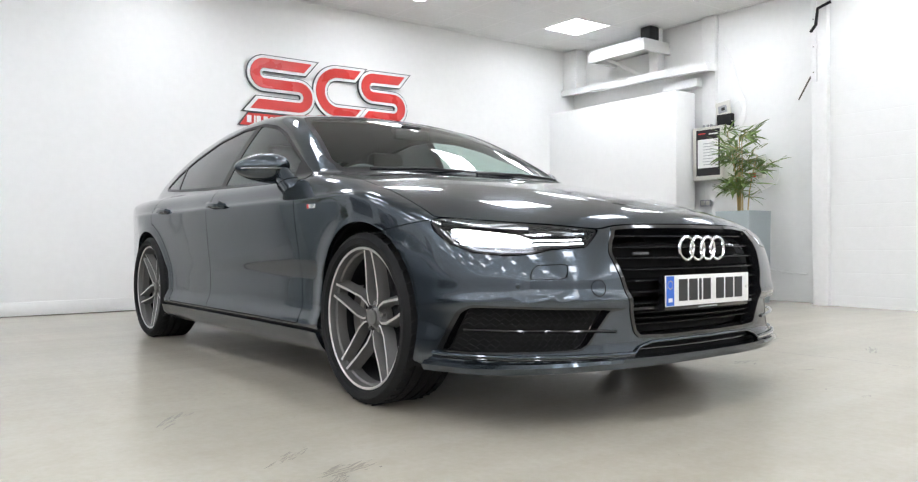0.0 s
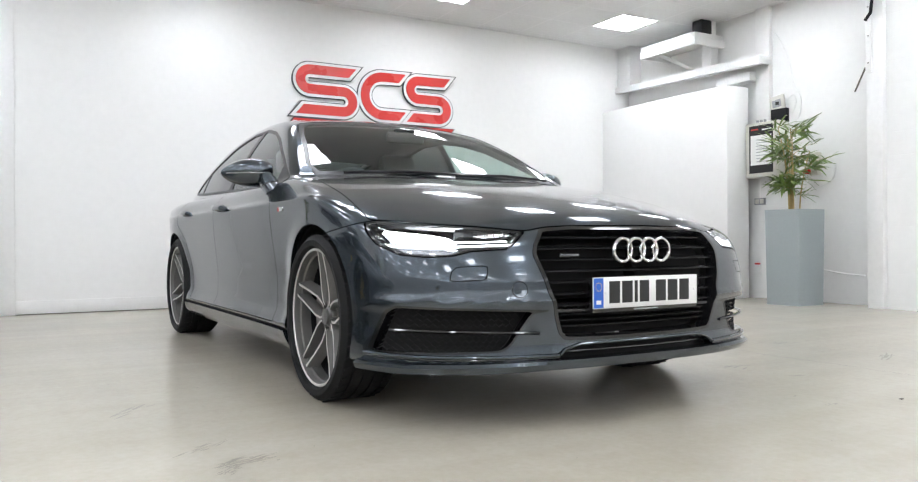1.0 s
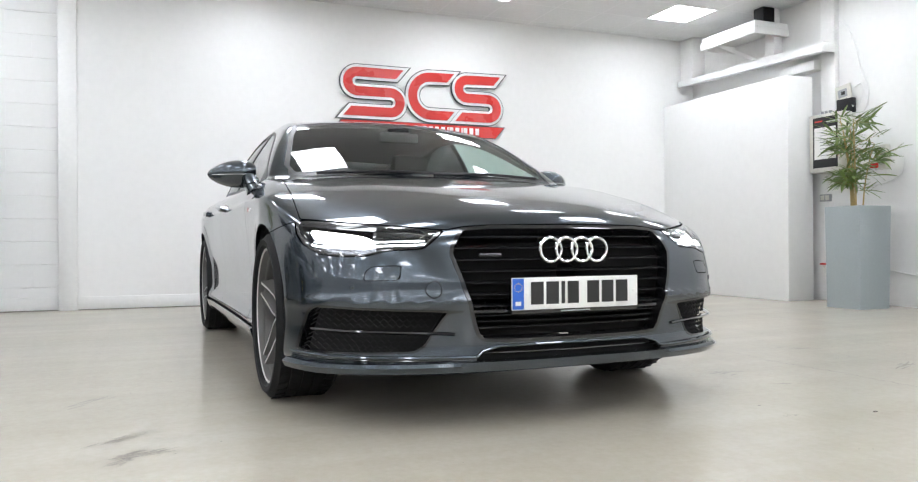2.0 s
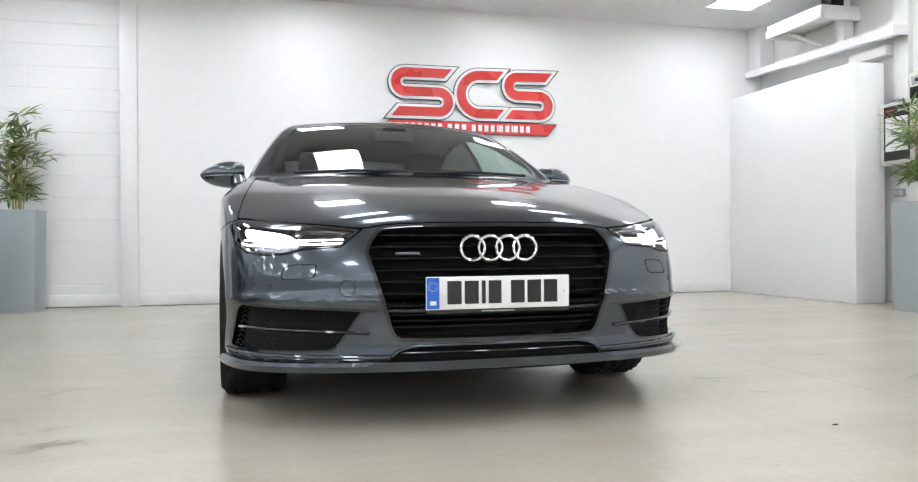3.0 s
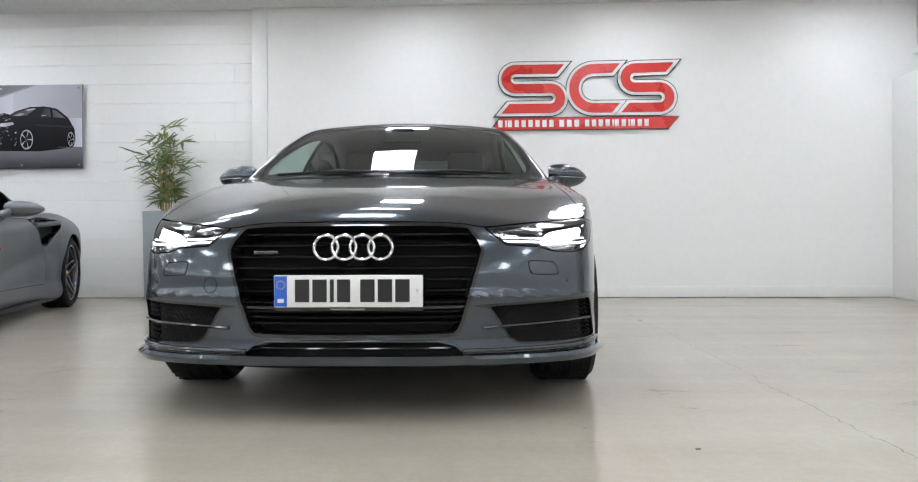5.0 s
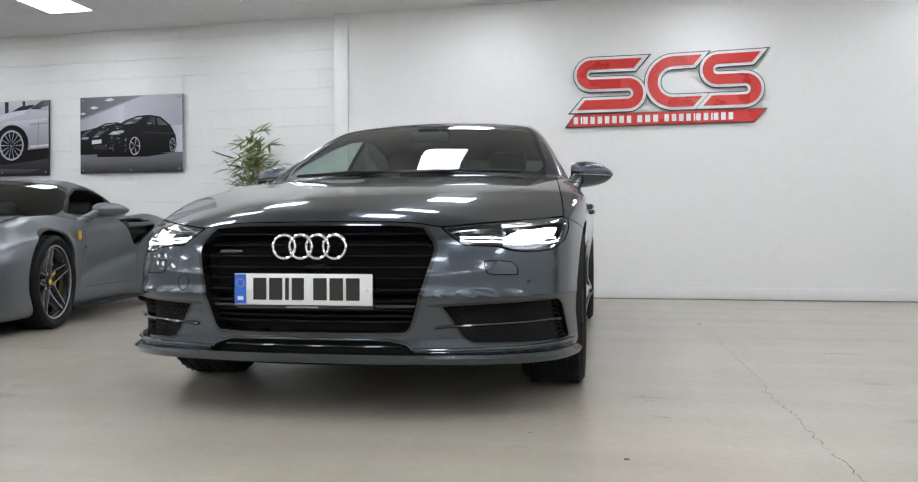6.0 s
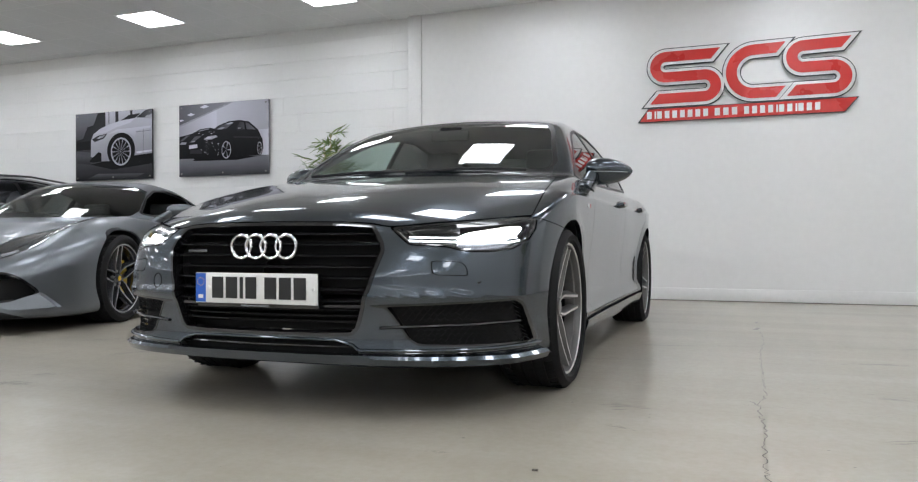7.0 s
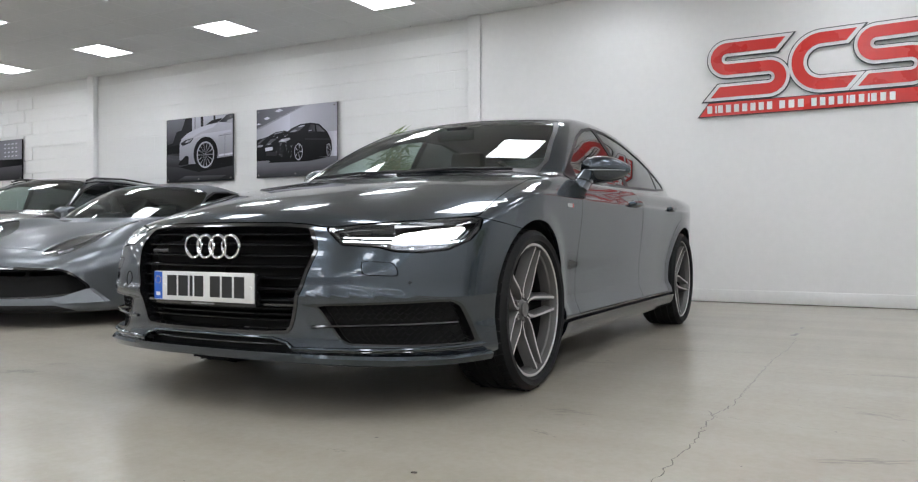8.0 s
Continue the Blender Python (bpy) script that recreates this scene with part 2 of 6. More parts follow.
# ---- mesh helpers ----
def mesh_object(name, V, F, material, parent=None, label="", normals=None, angle=35):
    me = bpy.data.meshes.new(name)
    me.from_pydata([tuple(map(float, v)) for v in V], [], [list(map(int, f)) for f in F])
    me.materials.append(material)
    me.polygons.foreach_set("use_smooth", [True] * len(me.polygons))
    if normals is not None:
        me.normals_split_custom_set_from_vertices([tuple(map(float, v)) for v in normals])
    else:
        me.set_sharp_from_angle(angle=radians(angle))
    ob = new(name, me)
    if parent is not None:
        ob.parent = parent
    if label:
        ob["label"] = label
    return ob


def part(name, bm, material, parent=None, label="", angle=35):
    """Links a bmesh as one mesh object under a thing or a part."""
    me = bpy.data.meshes.new(name)
    bmesh.ops.recalc_face_normals(bm, faces=bm.faces)
    bm.to_mesh(me)
    bm.free()
    me.materials.append(material)
    me.polygons.foreach_set("use_smooth", [True] * len(me.polygons))
    me.set_sharp_from_angle(angle=radians(angle))
    ob = new(name, me)
    if parent is not None:
        ob.parent = parent
    if label:
        ob["label"] = label
    return ob


def box(bm, lo, hi, bevel=0.0, m=None):
    r = bmesh.ops.create_cube(bm, size=1.0)
    vs = r["verts"]
    for v in vs:
        v.co = Vector([lo[i] + (v.co[i] + 0.5) * (hi[i] - lo[i]) for i in range(3)])
    if bevel > 0:
        es = list({e for v in vs for e in v.link_edges})
        out = bmesh.ops.bevel(bm, geom=es, offset=bevel, segments=2, affect="EDGES", profile=0.5)
        vs = [v for v in out["verts"]] if m else vs
    if m is not None:
        bmesh.ops.transform(bm, matrix=m, verts=[v for v in vs if v.is_valid])
    return bm


def boxed(lo, hi, bevel=0.0):
    return box(bmesh.new(), lo, hi, bevel)


def tube(bm, pts, r, n=8, taper=None):
    """A round bar along points."""
    pts = [Vector(p) for p in pts]
    rings = []
    for i, p in enumerate(pts):
        d = (pts[min(i + 1, len(pts) - 1)] - pts[max(i - 1, 0)]).normalized()
        a = d.orthogonal().normalized() if i == 0 else (rings[-1][1] - d * rings[-1][1].dot(d)).normalized()
        b = d.cross(a)
        rr = r if taper is None else r + (taper - r) * i / (len(pts) - 1)
        rings.append(([bm.verts.new(p + (a * math.cos(2 * math.pi * k / n) + b * math.sin(2 * math.pi * k / n)) * rr) for k in range(n)], a))
    for (u, _), (w, _) in zip(rings, rings[1:]):
        for k in range(n):
            bm.faces.new((u[k], u[(k + 1) % n], w[(k + 1) % n], w[k]))
    bm.faces.new(rings[0][0][::-1])
    bm.faces.new(rings[-1][0])
    return bm


def lathe(bm, prof, n=64, axis="y"):
    """Turns a closed or open profile of (along the axis, radius)."""
    rings = []
    for a, r in prof:
        ring = []
        for k in range(n):
            c, s = r * math.cos(2 * math.pi * k / n), r * math.sin(2 * math.pi * k / n)
            ring.append(bm.verts.new((c, a, s) if axis == "y" else (c, s, a)))
        rings.append(ring)
    for u, w in zip(rings, rings[1:]):
        for k in range(n):
            bm.faces.new((u[k], u[(k + 1) % n], w[(k + 1) % n], w[k]))
    return bm


def slab(poly, lo, hi, axis="y"):
    """A flat outline pulled to a thickness between lo and hi along an axis."""
    bm = bmesh.new()
    def at(p, h):
        return (p[0], h, p[1]) if axis == "y" else ((h, p[0], p[1]) if axis == "x" else (p[0], p[1], h))
    a = [bm.verts.new(at(p, lo)) for p in poly]
    b = [bm.verts.new(at(p, hi)) for p in poly]
    bm.faces.new(a)
    bm.faces.new(b[::-1])
    for i in range(len(poly)):
        j = (i + 1) % len(poly)
        bm.faces.new((a[i], a[j], b[j], b[i]))
    return bm


def structure(ob, label, category):
    return tagged(ob, label, category, kind="structure")


def empty(name, m=None):
    ob = new(name)
    if m is not None:
        ob.matrix_basis = m
    return ob


# ---- the room ----
BACK, RIGHT, CEIL, LEFT, FRONT = 7.95, 7.95, 3.32, -13.0, -21.0

floor_ob = structure(part("floor", boxed((LEFT - 0.3, FRONT - 0.3, -0.2), (RIGHT + 0.4, BACK + 0.5, 0)), M_FLOOR),
                     "pale grey painted concrete floor, scuffed and faintly shiny", "floor")
wall_back = structure(part("wall_north", boxed((0.40, BACK, 0), (RIGHT + 0.3, BACK + 0.3, CEIL + 0.3)), M_WALL),
                      "smooth white painted plasterboard wall", "wall")
wall_block = structure(part("wall_blockwork", boxed((LEFT - 0.3, BACK + 0.064, 0), (0.40, BACK + 0.3, CEIL + 0.3)), M_MORTAR),
                       "white painted blockwork wall with visible courses", "wall")
structure(part("wall_east", boxed((RIGHT, 4.252, 0), (RIGHT + 0.3, BACK, CEIL + 0.3)), M_BRICKED), "white painted brick wall with cables", "wall")
structure(part("wall_east_near", boxed((RIGHT - 0.24, FRONT - 0.3, 0), (RIGHT + 0.3, 4.088, CEIL + 0.3)), M_BRICKED), "white painted brick wall", "wall")
# unseen walls added to close the hall; their grey tones down reflections
structure(part("wall_west", boxed((LEFT - 0.3, FRONT - 0.3, 0), (LEFT, BACK + 0.064, CEIL + 0.3)), M_FAR), "unseen plain wall, grey to darken the reflections in the cars", "wall")
structure(part("wall_south", boxed((LEFT, FRONT - 0.3, 0), (RIGHT - 0.24, FRONT, CEIL + 0.3)), M_FAR), "unseen plain wall, grey to darken the reflections in the cars", "wall")
structure(part("pilaster", boxed((0.30, BACK - 0.03, 0), (0.47, BACK - 0.002, CEIL), 0.004), M_TRIM), "white painted pilaster strip on the wall", "pilaster")
structure(part("pilaster", boxed((-6.86, BACK - 0.03, 0), (-6.70, BACK + 0.06, CEIL), 0.004), M_TRIM), "white painted pilaster strip on the wall", "pilaster")
structure(part("pier", boxed((RIGHT - 0.30, 4.09, 0), (RIGHT + 0.3, 4.25, CEIL), 0.004), M_TRIM), "white painted square pier with fixing holes", "pier")
structure(part("baseboard", boxed((0.472, BACK - 0.014, 0.007), (7.46, BACK - 0.002, 0.13), 0.003), M_TRIM), "low white painted skirting board", "baseboard")
structure(part("baseboard", boxed((LEFT, BACK + 0.030, 0.007), (0.298, BACK + 0.046, 0.13), 0.003), M_TRIM), "low white painted skirting board", "baseboard")
structure(part("floor_joint", boxed((0.475, BACK - 0.010, 0.0005), (7.455, BACK - 0.003, 0.0065)), M_CRACK), "dark dirty joint under the skirting board", "joint")
structure(part("floor_joint", boxed((LEFT + 0.01, BACK + 0.034, 0.0005), (0.295, BACK + 0.045, 0.0065)), M_CRACK), "dark dirty joint under the skirting board", "joint")

# ceiling: one mesh of tiles in a grid, with openings at the light panels
COLS = [6.95 - 2.4 * k for k in range(9)]
LAMP_ROWS = [6.90 - 1.8 * k for k in range(16)]
bm = bmesh.new()
gx, gy = 6.65 - 0.6 * 40, 6.60 - 0.6 * 48
lamps = {(round((c - 0.3 - gx) / 0.6), round((r - 0.3 - gy) / 0.6)) for c in COLS for r in LAMP_ROWS}
for i in range(50):
    for j in range(58):
        x, y = gx + 0.6 * i, gy + 0.6 * j
        if (i, j) in lamps or x > RIGHT + 0.1 or x < LEFT - 0.7 or y < FRONT - 0.7 or y > BACK + 0.1:
            continue
        box(bm, (x + 0.012, y + 0.012, CEIL + random.uniform(0.0, 0.002)), (x + 0.588, y + 0.588, CEIL + 0.02))
structure(part("ceiling", bm, M_TILE), "white suspended ceiling of square mineral tiles", "ceiling")
bm = bmesh.new()
for i in range(51):
    x = gx + 0.6 * i
    if LEFT - 0.7 < x < RIGHT + 0.7:
        box(bm, (x - 0.012, FRONT - 0.2, CEIL + 0.001), (x + 0.012, BACK, CEIL + 0.03))
for j in range(59):
    y = gy + 0.6 * j
    if FRONT - 0.7 < y < BACK + 0.7:
        box(bm, (LEFT - 0.2, y - 0.012, CEIL + 0.0025), (RIGHT, y + 0.012, CEIL + 0.031))
structure(part("ceiling_grid", bm, M_GRID), "white metal ceiling grid", "ceiling")
structure(part("ceiling_void", boxed((LEFT - 0.3, FRONT - 0.3, CEIL + 0.12), (RIGHT + 0.4, BACK + 0.4, CEIL + 0.3)), M_DARK), "dark void above the ceiling tiles", "ceiling")

lamp0 = None
for r in LAMP_ROWS:
    for c in COLS:
        if lamp0 is None:
            lamp0 = empty("ceiling_light", pose(c, r, CEIL))
            tagged(lamp0, "square white led panel, lit, set in the ceiling", "ceiling light", "ceiling lights")
            f = bmesh.new()
            for lo, hi in (((-0.287, -0.287), (0.287, -0.272)), ((-0.287, 0.272), (0.287, 0.287)), ((-0.287, -0.272), (-0.272, 0.272)), ((0.272, -0.272), (0.287, 0.272))):
                box(f, (*lo, -0.004), (*hi, 0.02))
            part("frame", f, M_GRID, lamp0)
            part("diffuser", boxed((-0.272, -0.272, 0.0), (0.272, 0.272, 0.012)), M_PANEL, lamp0, "glowing white diffuser")
        else:
            copy_thing(lamp0, pose(c, r, CEIL))


# ---- car surfaces ----
def curve(*pts):
    """A smooth curve through points, with no overshoot, straight beyond the ends."""
    xs, ys = np.array([p[0] for p in pts], float), np.array([p[1] for p in pts], float)
    h, d = np.diff(xs), np.diff(ys) / np.diff(xs)
    t = np.zeros(len(xs))
    t[0], t[-1] = d[0], d[-1]
    for i in range(1, len(xs) - 1):
        if d[i - 1] * d[i] > 0:
            a, b = 2 * h[i] + h[i - 1], h[i] + 2 * h[i - 1]
            t[i] = (a + b) / (a / d[i - 1] + b / d[i])

    def f(x):
        x = np.asarray(x, float)
        k = np.clip(np.searchsorted(xs, x) - 1, 0, len(h) - 1)
        u = (x - xs[k]) / h[k]
        c = np.clip(u, 0, 1)
        v = (ys[k] * (1 + 2 * c) * (1 - c) ** 2 + t[k] * h[k] * c * (1 - c) ** 2 + ys[k + 1] * c * c * (3 - 2 * c) + t[k + 1] * h[k] * c * c * (c - 1))
        return v + np.where(u < 0, t[k] * h[k] * u, 0) + np.where(u > 1, t[k + 1] * h[k] * (u - 1), 0)
    return f


def smax(a, b, k):
    h = np.clip(0.5 + 0.5 * (a - b) / k, 0, 1)
    return b * (1 - h) + a * h + k * h * (1 - h)


def smin(a, b, k):
    return -smax(-a, -b, k)


def soften(poly, times=2, cut=0.2):
    """Cuts the corners of an outline."""
    p = [np.array(q, float) for q in poly]
    for _ in range(times):
        p = [w for a, b in zip(p, p[1:] + p[:1]) for w in (a * (1 - cut) + b * cut, a * cut + b * (1 - cut))]
    return p


def inside(poly, u, v):
    """Distance to the outline, positive inside it."""
    best, odd = np.full(u.shape, 1e9), np.zeros(u.shape, bool)
    for a, b in zip(poly, list(poly[1:]) + [poly[0]]):
        ex, ey = b[0] - a[0], b[1] - a[1]
        wx, wy = u - a[0], v - a[1]
        s = np.clip((wx * ex + wy * ey) / (ex * ex + ey * ey + 1e-12), 0, 1)
        best = np.minimum(best, np.hypot(wx - s * ex, wy - s * ey))
        cross = ((a[1] > v) != (b[1] > v)) & (u < ex * (v - a[1]) / (ey if abs(ey) > 1e-12 else 1e-12) + a[0])
        odd ^= cross
    return np.where(odd, best, -best)


class Skin:
    """Half of a car's skin (its left side) as faces, with the field that it is the zero of."""

    def __init__(self, field, V=None, F=None):
        self.field, self.V, self.F = field, V, F

    def grow(self, x_rear, x_front, zmid, reach=1.6, nx=150, nf=90, nr=34, nphi=150, pole=0.97):
        rows = []
        for a in np.linspace(pole, 0, nr, endpoint=False):
            rows.append((x_rear, -math.sin(a * math.pi / 2), math.cos(a * math.pi / 2)))
        for x in np.linspace(x_rear, x_front, nx):
            rows.append((x, 0.0, 1.0))
        for a in np.linspace(0, pole, nf + 1)[1:]:
            rows.append((x_front, math.sin(a * math.pi / 2), math.cos(a * math.pi / 2)))
        phi = np.linspace(-math.pi / 2, math.pi / 2, nphi)
        O = np.array([[(x, 0, zmid)] * nphi for x, _, _ in rows])
        D = np.array([[(s, c * math.cos(p), c * math.sin(p)) for p in phi] for _, s, c in rows])
        lo, hi = np.zeros(O.shape[:2]), np.full(O.shape[:2], reach)
        for step in np.linspace(0.02, reach, 60):
            P = O + D * step
            out = self.field(P[..., 0], P[..., 1], P[..., 2]) > 0
            first = out & (hi == reach)
            hi = np.where(first, step, hi)
        lo = hi - reach / 59
        for _ in range(26):
            mid = (lo + hi) / 2
            P = O + D * mid[..., None]
            out = self.field(P[..., 0], P[..., 1], P[..., 2]) > 0
            hi, lo = np.where(out, mid, hi), np.where(out, lo, mid)
        P = O + D * hi[..., None]
        P[:, 0, 1] = P[:, -1, 1] = 0
        n, m = P.shape[:2]
        self.V = P.reshape(-1, 3)
        self.F = [(i * m + j, i * m + j + 1, (i + 1) * m + j + 1, (i + 1) * m + j) for i in range(n - 1) for j in range(m - 1)]
        return self

    def split(self, f):
        """Two skins: where f is above nought, and the rest."""
        val = f(self.V[:, 0], self.V[:, 1], self.V[:, 2])
        V, cut = list(self.V), {}
        sign = (val > 0).tolist()
        a, b = [], []
        for face in self.F:
            s = [sign[i] for i in face]
            if all(s):
                a.append(face)
            elif not any(s):
                b.append(face)
            else:
                fa, fb = [], []
                n = len(face)
                for q in range(n):
                    i, j = face[q], face[(q + 1) % n]
                    (fa if sign[i] else fb).append(i)
                    if sign[i] != sign[j]:
                        key = (i, j) if i < j else (j, i)
                        if key not in cut:
                            t = val[key[0]] / (val[key[0]] - val[key[1]])
                            cut[key] = len(V)
                            V.append(self.V[key[0]] * (1 - t) + self.V[key[1]] * t)
                        fa.append(cut[key])
                        fb.append(cut[key])
                if len(fa) > 2:
                    a.append(tuple(fa))
                if len(fb) > 2:
                    b.append(tuple(fb))
        V = np.array(V)
        return Skin(self.field, V, a), Skin(self.field, V, b)

    def normals(self, V):
        e = 0.002
        g = []
        for k in range(3):
            d = np.zeros(3)
            d[k] = e
            g.append(self.field(*(V + d).T) - self.field(*(V - d).T))
        g = np.array(g).T
        return g / (np.linalg.norm(g, axis=1, keepdims=True) + 1e-12)

    def compact(self):
        used = sorted({i for f in self.F for i in f})
        remap = {k: i for i, k in enumerate(used)}
        return self.V[used], [tuple(remap[i] for i in f) for f in self.F]

    def mesh(self, name, material, parent, sides="both", depth=0.012, push=0.0, label=""):
        """Links the skin: 'both' as one mesh across the middle, 'pair' as a left and a right one. Its open edges are folded inwards."""
        V, F = self.compact()
        if not F:
            return []
        N = self.normals(V)
        N[np.abs(V[:, 1]) < 1e-5, 1] = 0
        edges = {}
        for f in F:
            for i, j in zip(f, f[1:] + f[:1]):
                k = (min(i, j), max(i, j))
                edges[k] = None if k in edges else (i, j)
        W = V + N * push
        NV, NN, NF = list(W), list(N), list(F)
        if depth > 0:
            for e in edges.values():
                if e is None or (abs(V[e[0], 1]) < 1e-4 and abs(V[e[1], 1]) < 1e-4):
                    continue
                i, j = e
                b = len(NV)
                out = np.cross(W[j] - W[i], N[i])
                out = out / (np.linalg.norm(out) + 1e-12)
                NV += [W[j], W[i], W[i] - N[i] * depth, W[j] - N[j] * depth]
                NN += [out] * 4
                NF.append((b, b + 1, b + 2, b + 3))
        NV, NN = np.array(NV), np.array(NN)
        flip = np.array([1, -1, 1])
        RV, RN, RF = NV * flip, NN * flip, [tuple(reversed(f)) for f in NF]
        if sides == "both":
            n = len(NV)
            return [mesh_object(name, np.vstack([NV, RV]), NF + [tuple(i + n for i in f) for f in RF], material, parent, label, np.vstack([NN, RN]))]
        obs = [mesh_object(name, NV, NF, material, parent, label, NN)]
        if sides == "pair":
            obs.append(mesh_object(name, RV, RF, material, parent, label, RN))
        return obs


def car_field(c):
    """The field of a car's body from its curves: deck, flank, nose, tail and cabin."""
    def field(x, y, z):
        y = np.abs(y)
        w = c["plan"](x) - c["inset"](z)
        for ax, r in c["arches"]:
            d = np.hypot(x - ax, z - c["axle"])
            w = w + c["flare"] * np.exp(-((d - r - 0.005) / 0.055) ** 2) * np.clip((z - 0.1) * 4, 0, 1)
        if "dent" in c:
            w = w - c["dent"](x, z)
        flank = y - w
        deck = z - (c["deck"](x) - c["crown"](x) * (y / 0.86) ** c.get("crown_pow", 2.4) + c["ridge"](x, y))
        nose = (x - c["nose"](y) - c["nose_z"](z)) * 0.8
        tail = -x + c["tail"](y) + c["tail_z"](z)
        low = smax(smax(flank, nose, 0.06), tail, 0.10)
        low = smax(low, deck, c.get("round", 0.07))
        low = smax(low, c["floor"] - z, 0.03)
        q = z - c["belt"]
        gw = y - (c["glass_w"] - c["lean"] * q - c["lean2"] * q * q - c["taper"](x))
        gt = z - (c["roof"](x + c["bow"] * (y / 0.8) ** 2) - c["roof_crown"] * (y / 0.6) ** 2)
        cab = smax(gw, gt * 0.85, c.get("rail", 0.09))
        cab = smax(cab, c["belt"] - 0.12 - z, 0.02)
        return smin(low, cab, 0.02)
    return field


# ---- wheels ----
def wheel(parent, m, r_tyre, r_rim, width, spokes, rim_face, pocket, caliper, cap, twin=True, turn=0.0):
    """A wheel whose outer side faces +y, its middle at the origin: tyre, rim, spokes, brake."""
    w = empty("wheel")
    w.parent = parent
    w.matrix_basis = m
    h = width / 2
    bm = bmesh.new()
    side = r_tyre - r_rim
    prof = [(-h * 0.80, r_rim), (-h * 0.98, r_rim + side * 0.35), (-h, r_rim + side * 0.6), (-h * 0.93, r_tyre - 0.018), (-h * 0.84, r_tyre - 0.004)]
    for k in (-0.55, -0.18, 0.18, 0.55):
        a = k * h
        prof += [(a - 0.006, r_tyre), (a - 0.0055, r_tyre - 0.007), (a + 0.0055, r_tyre - 0.007), (a + 0.006, r_tyre)]
    prof += [(h * 0.84, r_tyre - 0.004), (h * 0.93, r_tyre - 0.018), (h, r_rim + side * 0.6), (h * 1.0, r_rim + side * 0.45), (h * 0.985, r_rim + side * 0.40),
             (h * 0.98, r_rim + side * 0.22), (h * 0.90, r_rim + 0.006), (h * 0.80, r_rim), (h * 0.75, r_rim - 0.004)]
    lathe(bm, prof, 88)
    for k in range(44):
        for s, c0 in ((1, 0.70), (-1, 0.70), (1, 0.36)):
            a = 2 * math.pi * (k + (0.5 if c0 < 0.5 else 0)) / 44
            box(bm, (-0.0028, s * h * c0 - 0.012 - 0.005 * (c0 > 0.5), -0.004), (0.0028, s * h * c0 + 0.012 + 0.012 * (c0 > 0.5), 0.0016),
                m=Matrix.Rotation(a, 4, "Y") @ Matrix.Translation((0, 0, r_tyre - 0.001)) @ Matrix.Rotation(0.35 * s, 4, "Z"))
    tyre = part("tyre", bm, M_RUBBER, w, "black low-profile tyre with grooved tread", 40)
    bm = bmesh.new()
    lathe(bm, [(h * 0.80, r_rim + 0.004), (h * 0.86, r_rim + 0.002), (h * 0.86, r_rim - 0.006), (h * 0.80, r_rim - 0.009), (h * 0.66, r_rim - 0.011), (h * 0.62, r_rim - 0.019), (h * 0.50, r_rim - 0.021), (h * 0.30, r_rim - 0.022), (h * 0.30, r_rim + 0.004)], 72)
    rim = part("rim", bm, pocket, w, "grey painted alloy rim flange", 40)
    bm = bmesh.new()
    lathe(bm, [(h * 0.298, r_rim - 0.022), (-h * 0.8, r_rim - 0.030), (-h * 0.8, r_rim + 0.004)], 72)
    part("barrel", bm, M_MATT, rim)
    bm = bmesh.new()
    lathe(bm, [(h * 0.855, r_rim + 0.003), (h * 0.875, r_rim + 0.001), (h * 0.875, r_rim - 0.0055), (h * 0.850, r_rim - 0.0080)], 72)
    part("rim_lip", bm, rim_face, w, "polished rim lip")
    face = h * 0.62
    rr = r_rim - 0.012
    hub_r = r_rim * 0.23
    for k in range(spokes):
        base = 2 * math.pi * k / spokes + turn
        bm, bp = bmesh.new(), bmesh.new()
        arms = (-1, 1) if twin else (0,)
        for s in arms:
            # centre line of an arm: (radius, offset across, half width of the bright ridge, height)
            if twin:
                line = [(r_rim * 0.165, 0.024 * s, 0.0042, face - 0.016), (r_rim * 0.215, 0.0345 * s, 0.0046, face - 0.013), (r_rim * 0.37, 0.0425 * s, 0.0048, face - 0.008), (r_rim * 0.68, 0.0345 * s, 0.0048, face + 0.004), (rr, 0.0265 * s, 0.0056, face + 0.019)]
            else:
                line = [(hub_r * 0.6, 0.0, 0.016, face), (r_rim * 0.45, 0.004, 0.014, face - 0.006), (r_rim * 0.75, 0.022, 0.018, face + 0.002), (rr, 0.050, 0.016, face + 0.016)]
            rows = []
            for i, (r, off, hw, fy) in enumerate(line):
                rad, tan = Vector((math.cos(base), 0, math.sin(base))), Vector((-math.sin(base), 0, math.cos(base)))
                p = rad * r + tan * off
                dep = 0.050 - 0.010 * i / len(line)
                wide = (0.008, 0.010, 0.015, 0.017, 0.019)[i]
                up, dn = (wide, 0.011) if s > 0 else (0.011, wide)
                rows.append([p + tan * (hw + up) + Vector((0, fy - dep, 0)), p + tan * (hw + 0.002) + Vector((0, fy - 0.004, 0)), p + tan * hw + Vector((0, fy, 0)),
                             p - tan * hw + Vector((0, fy, 0)), p - tan * (hw + 0.002) + Vector((0, fy - 0.004, 0)), p - tan * (hw + dn) + Vector((0, fy - dep, 0))])
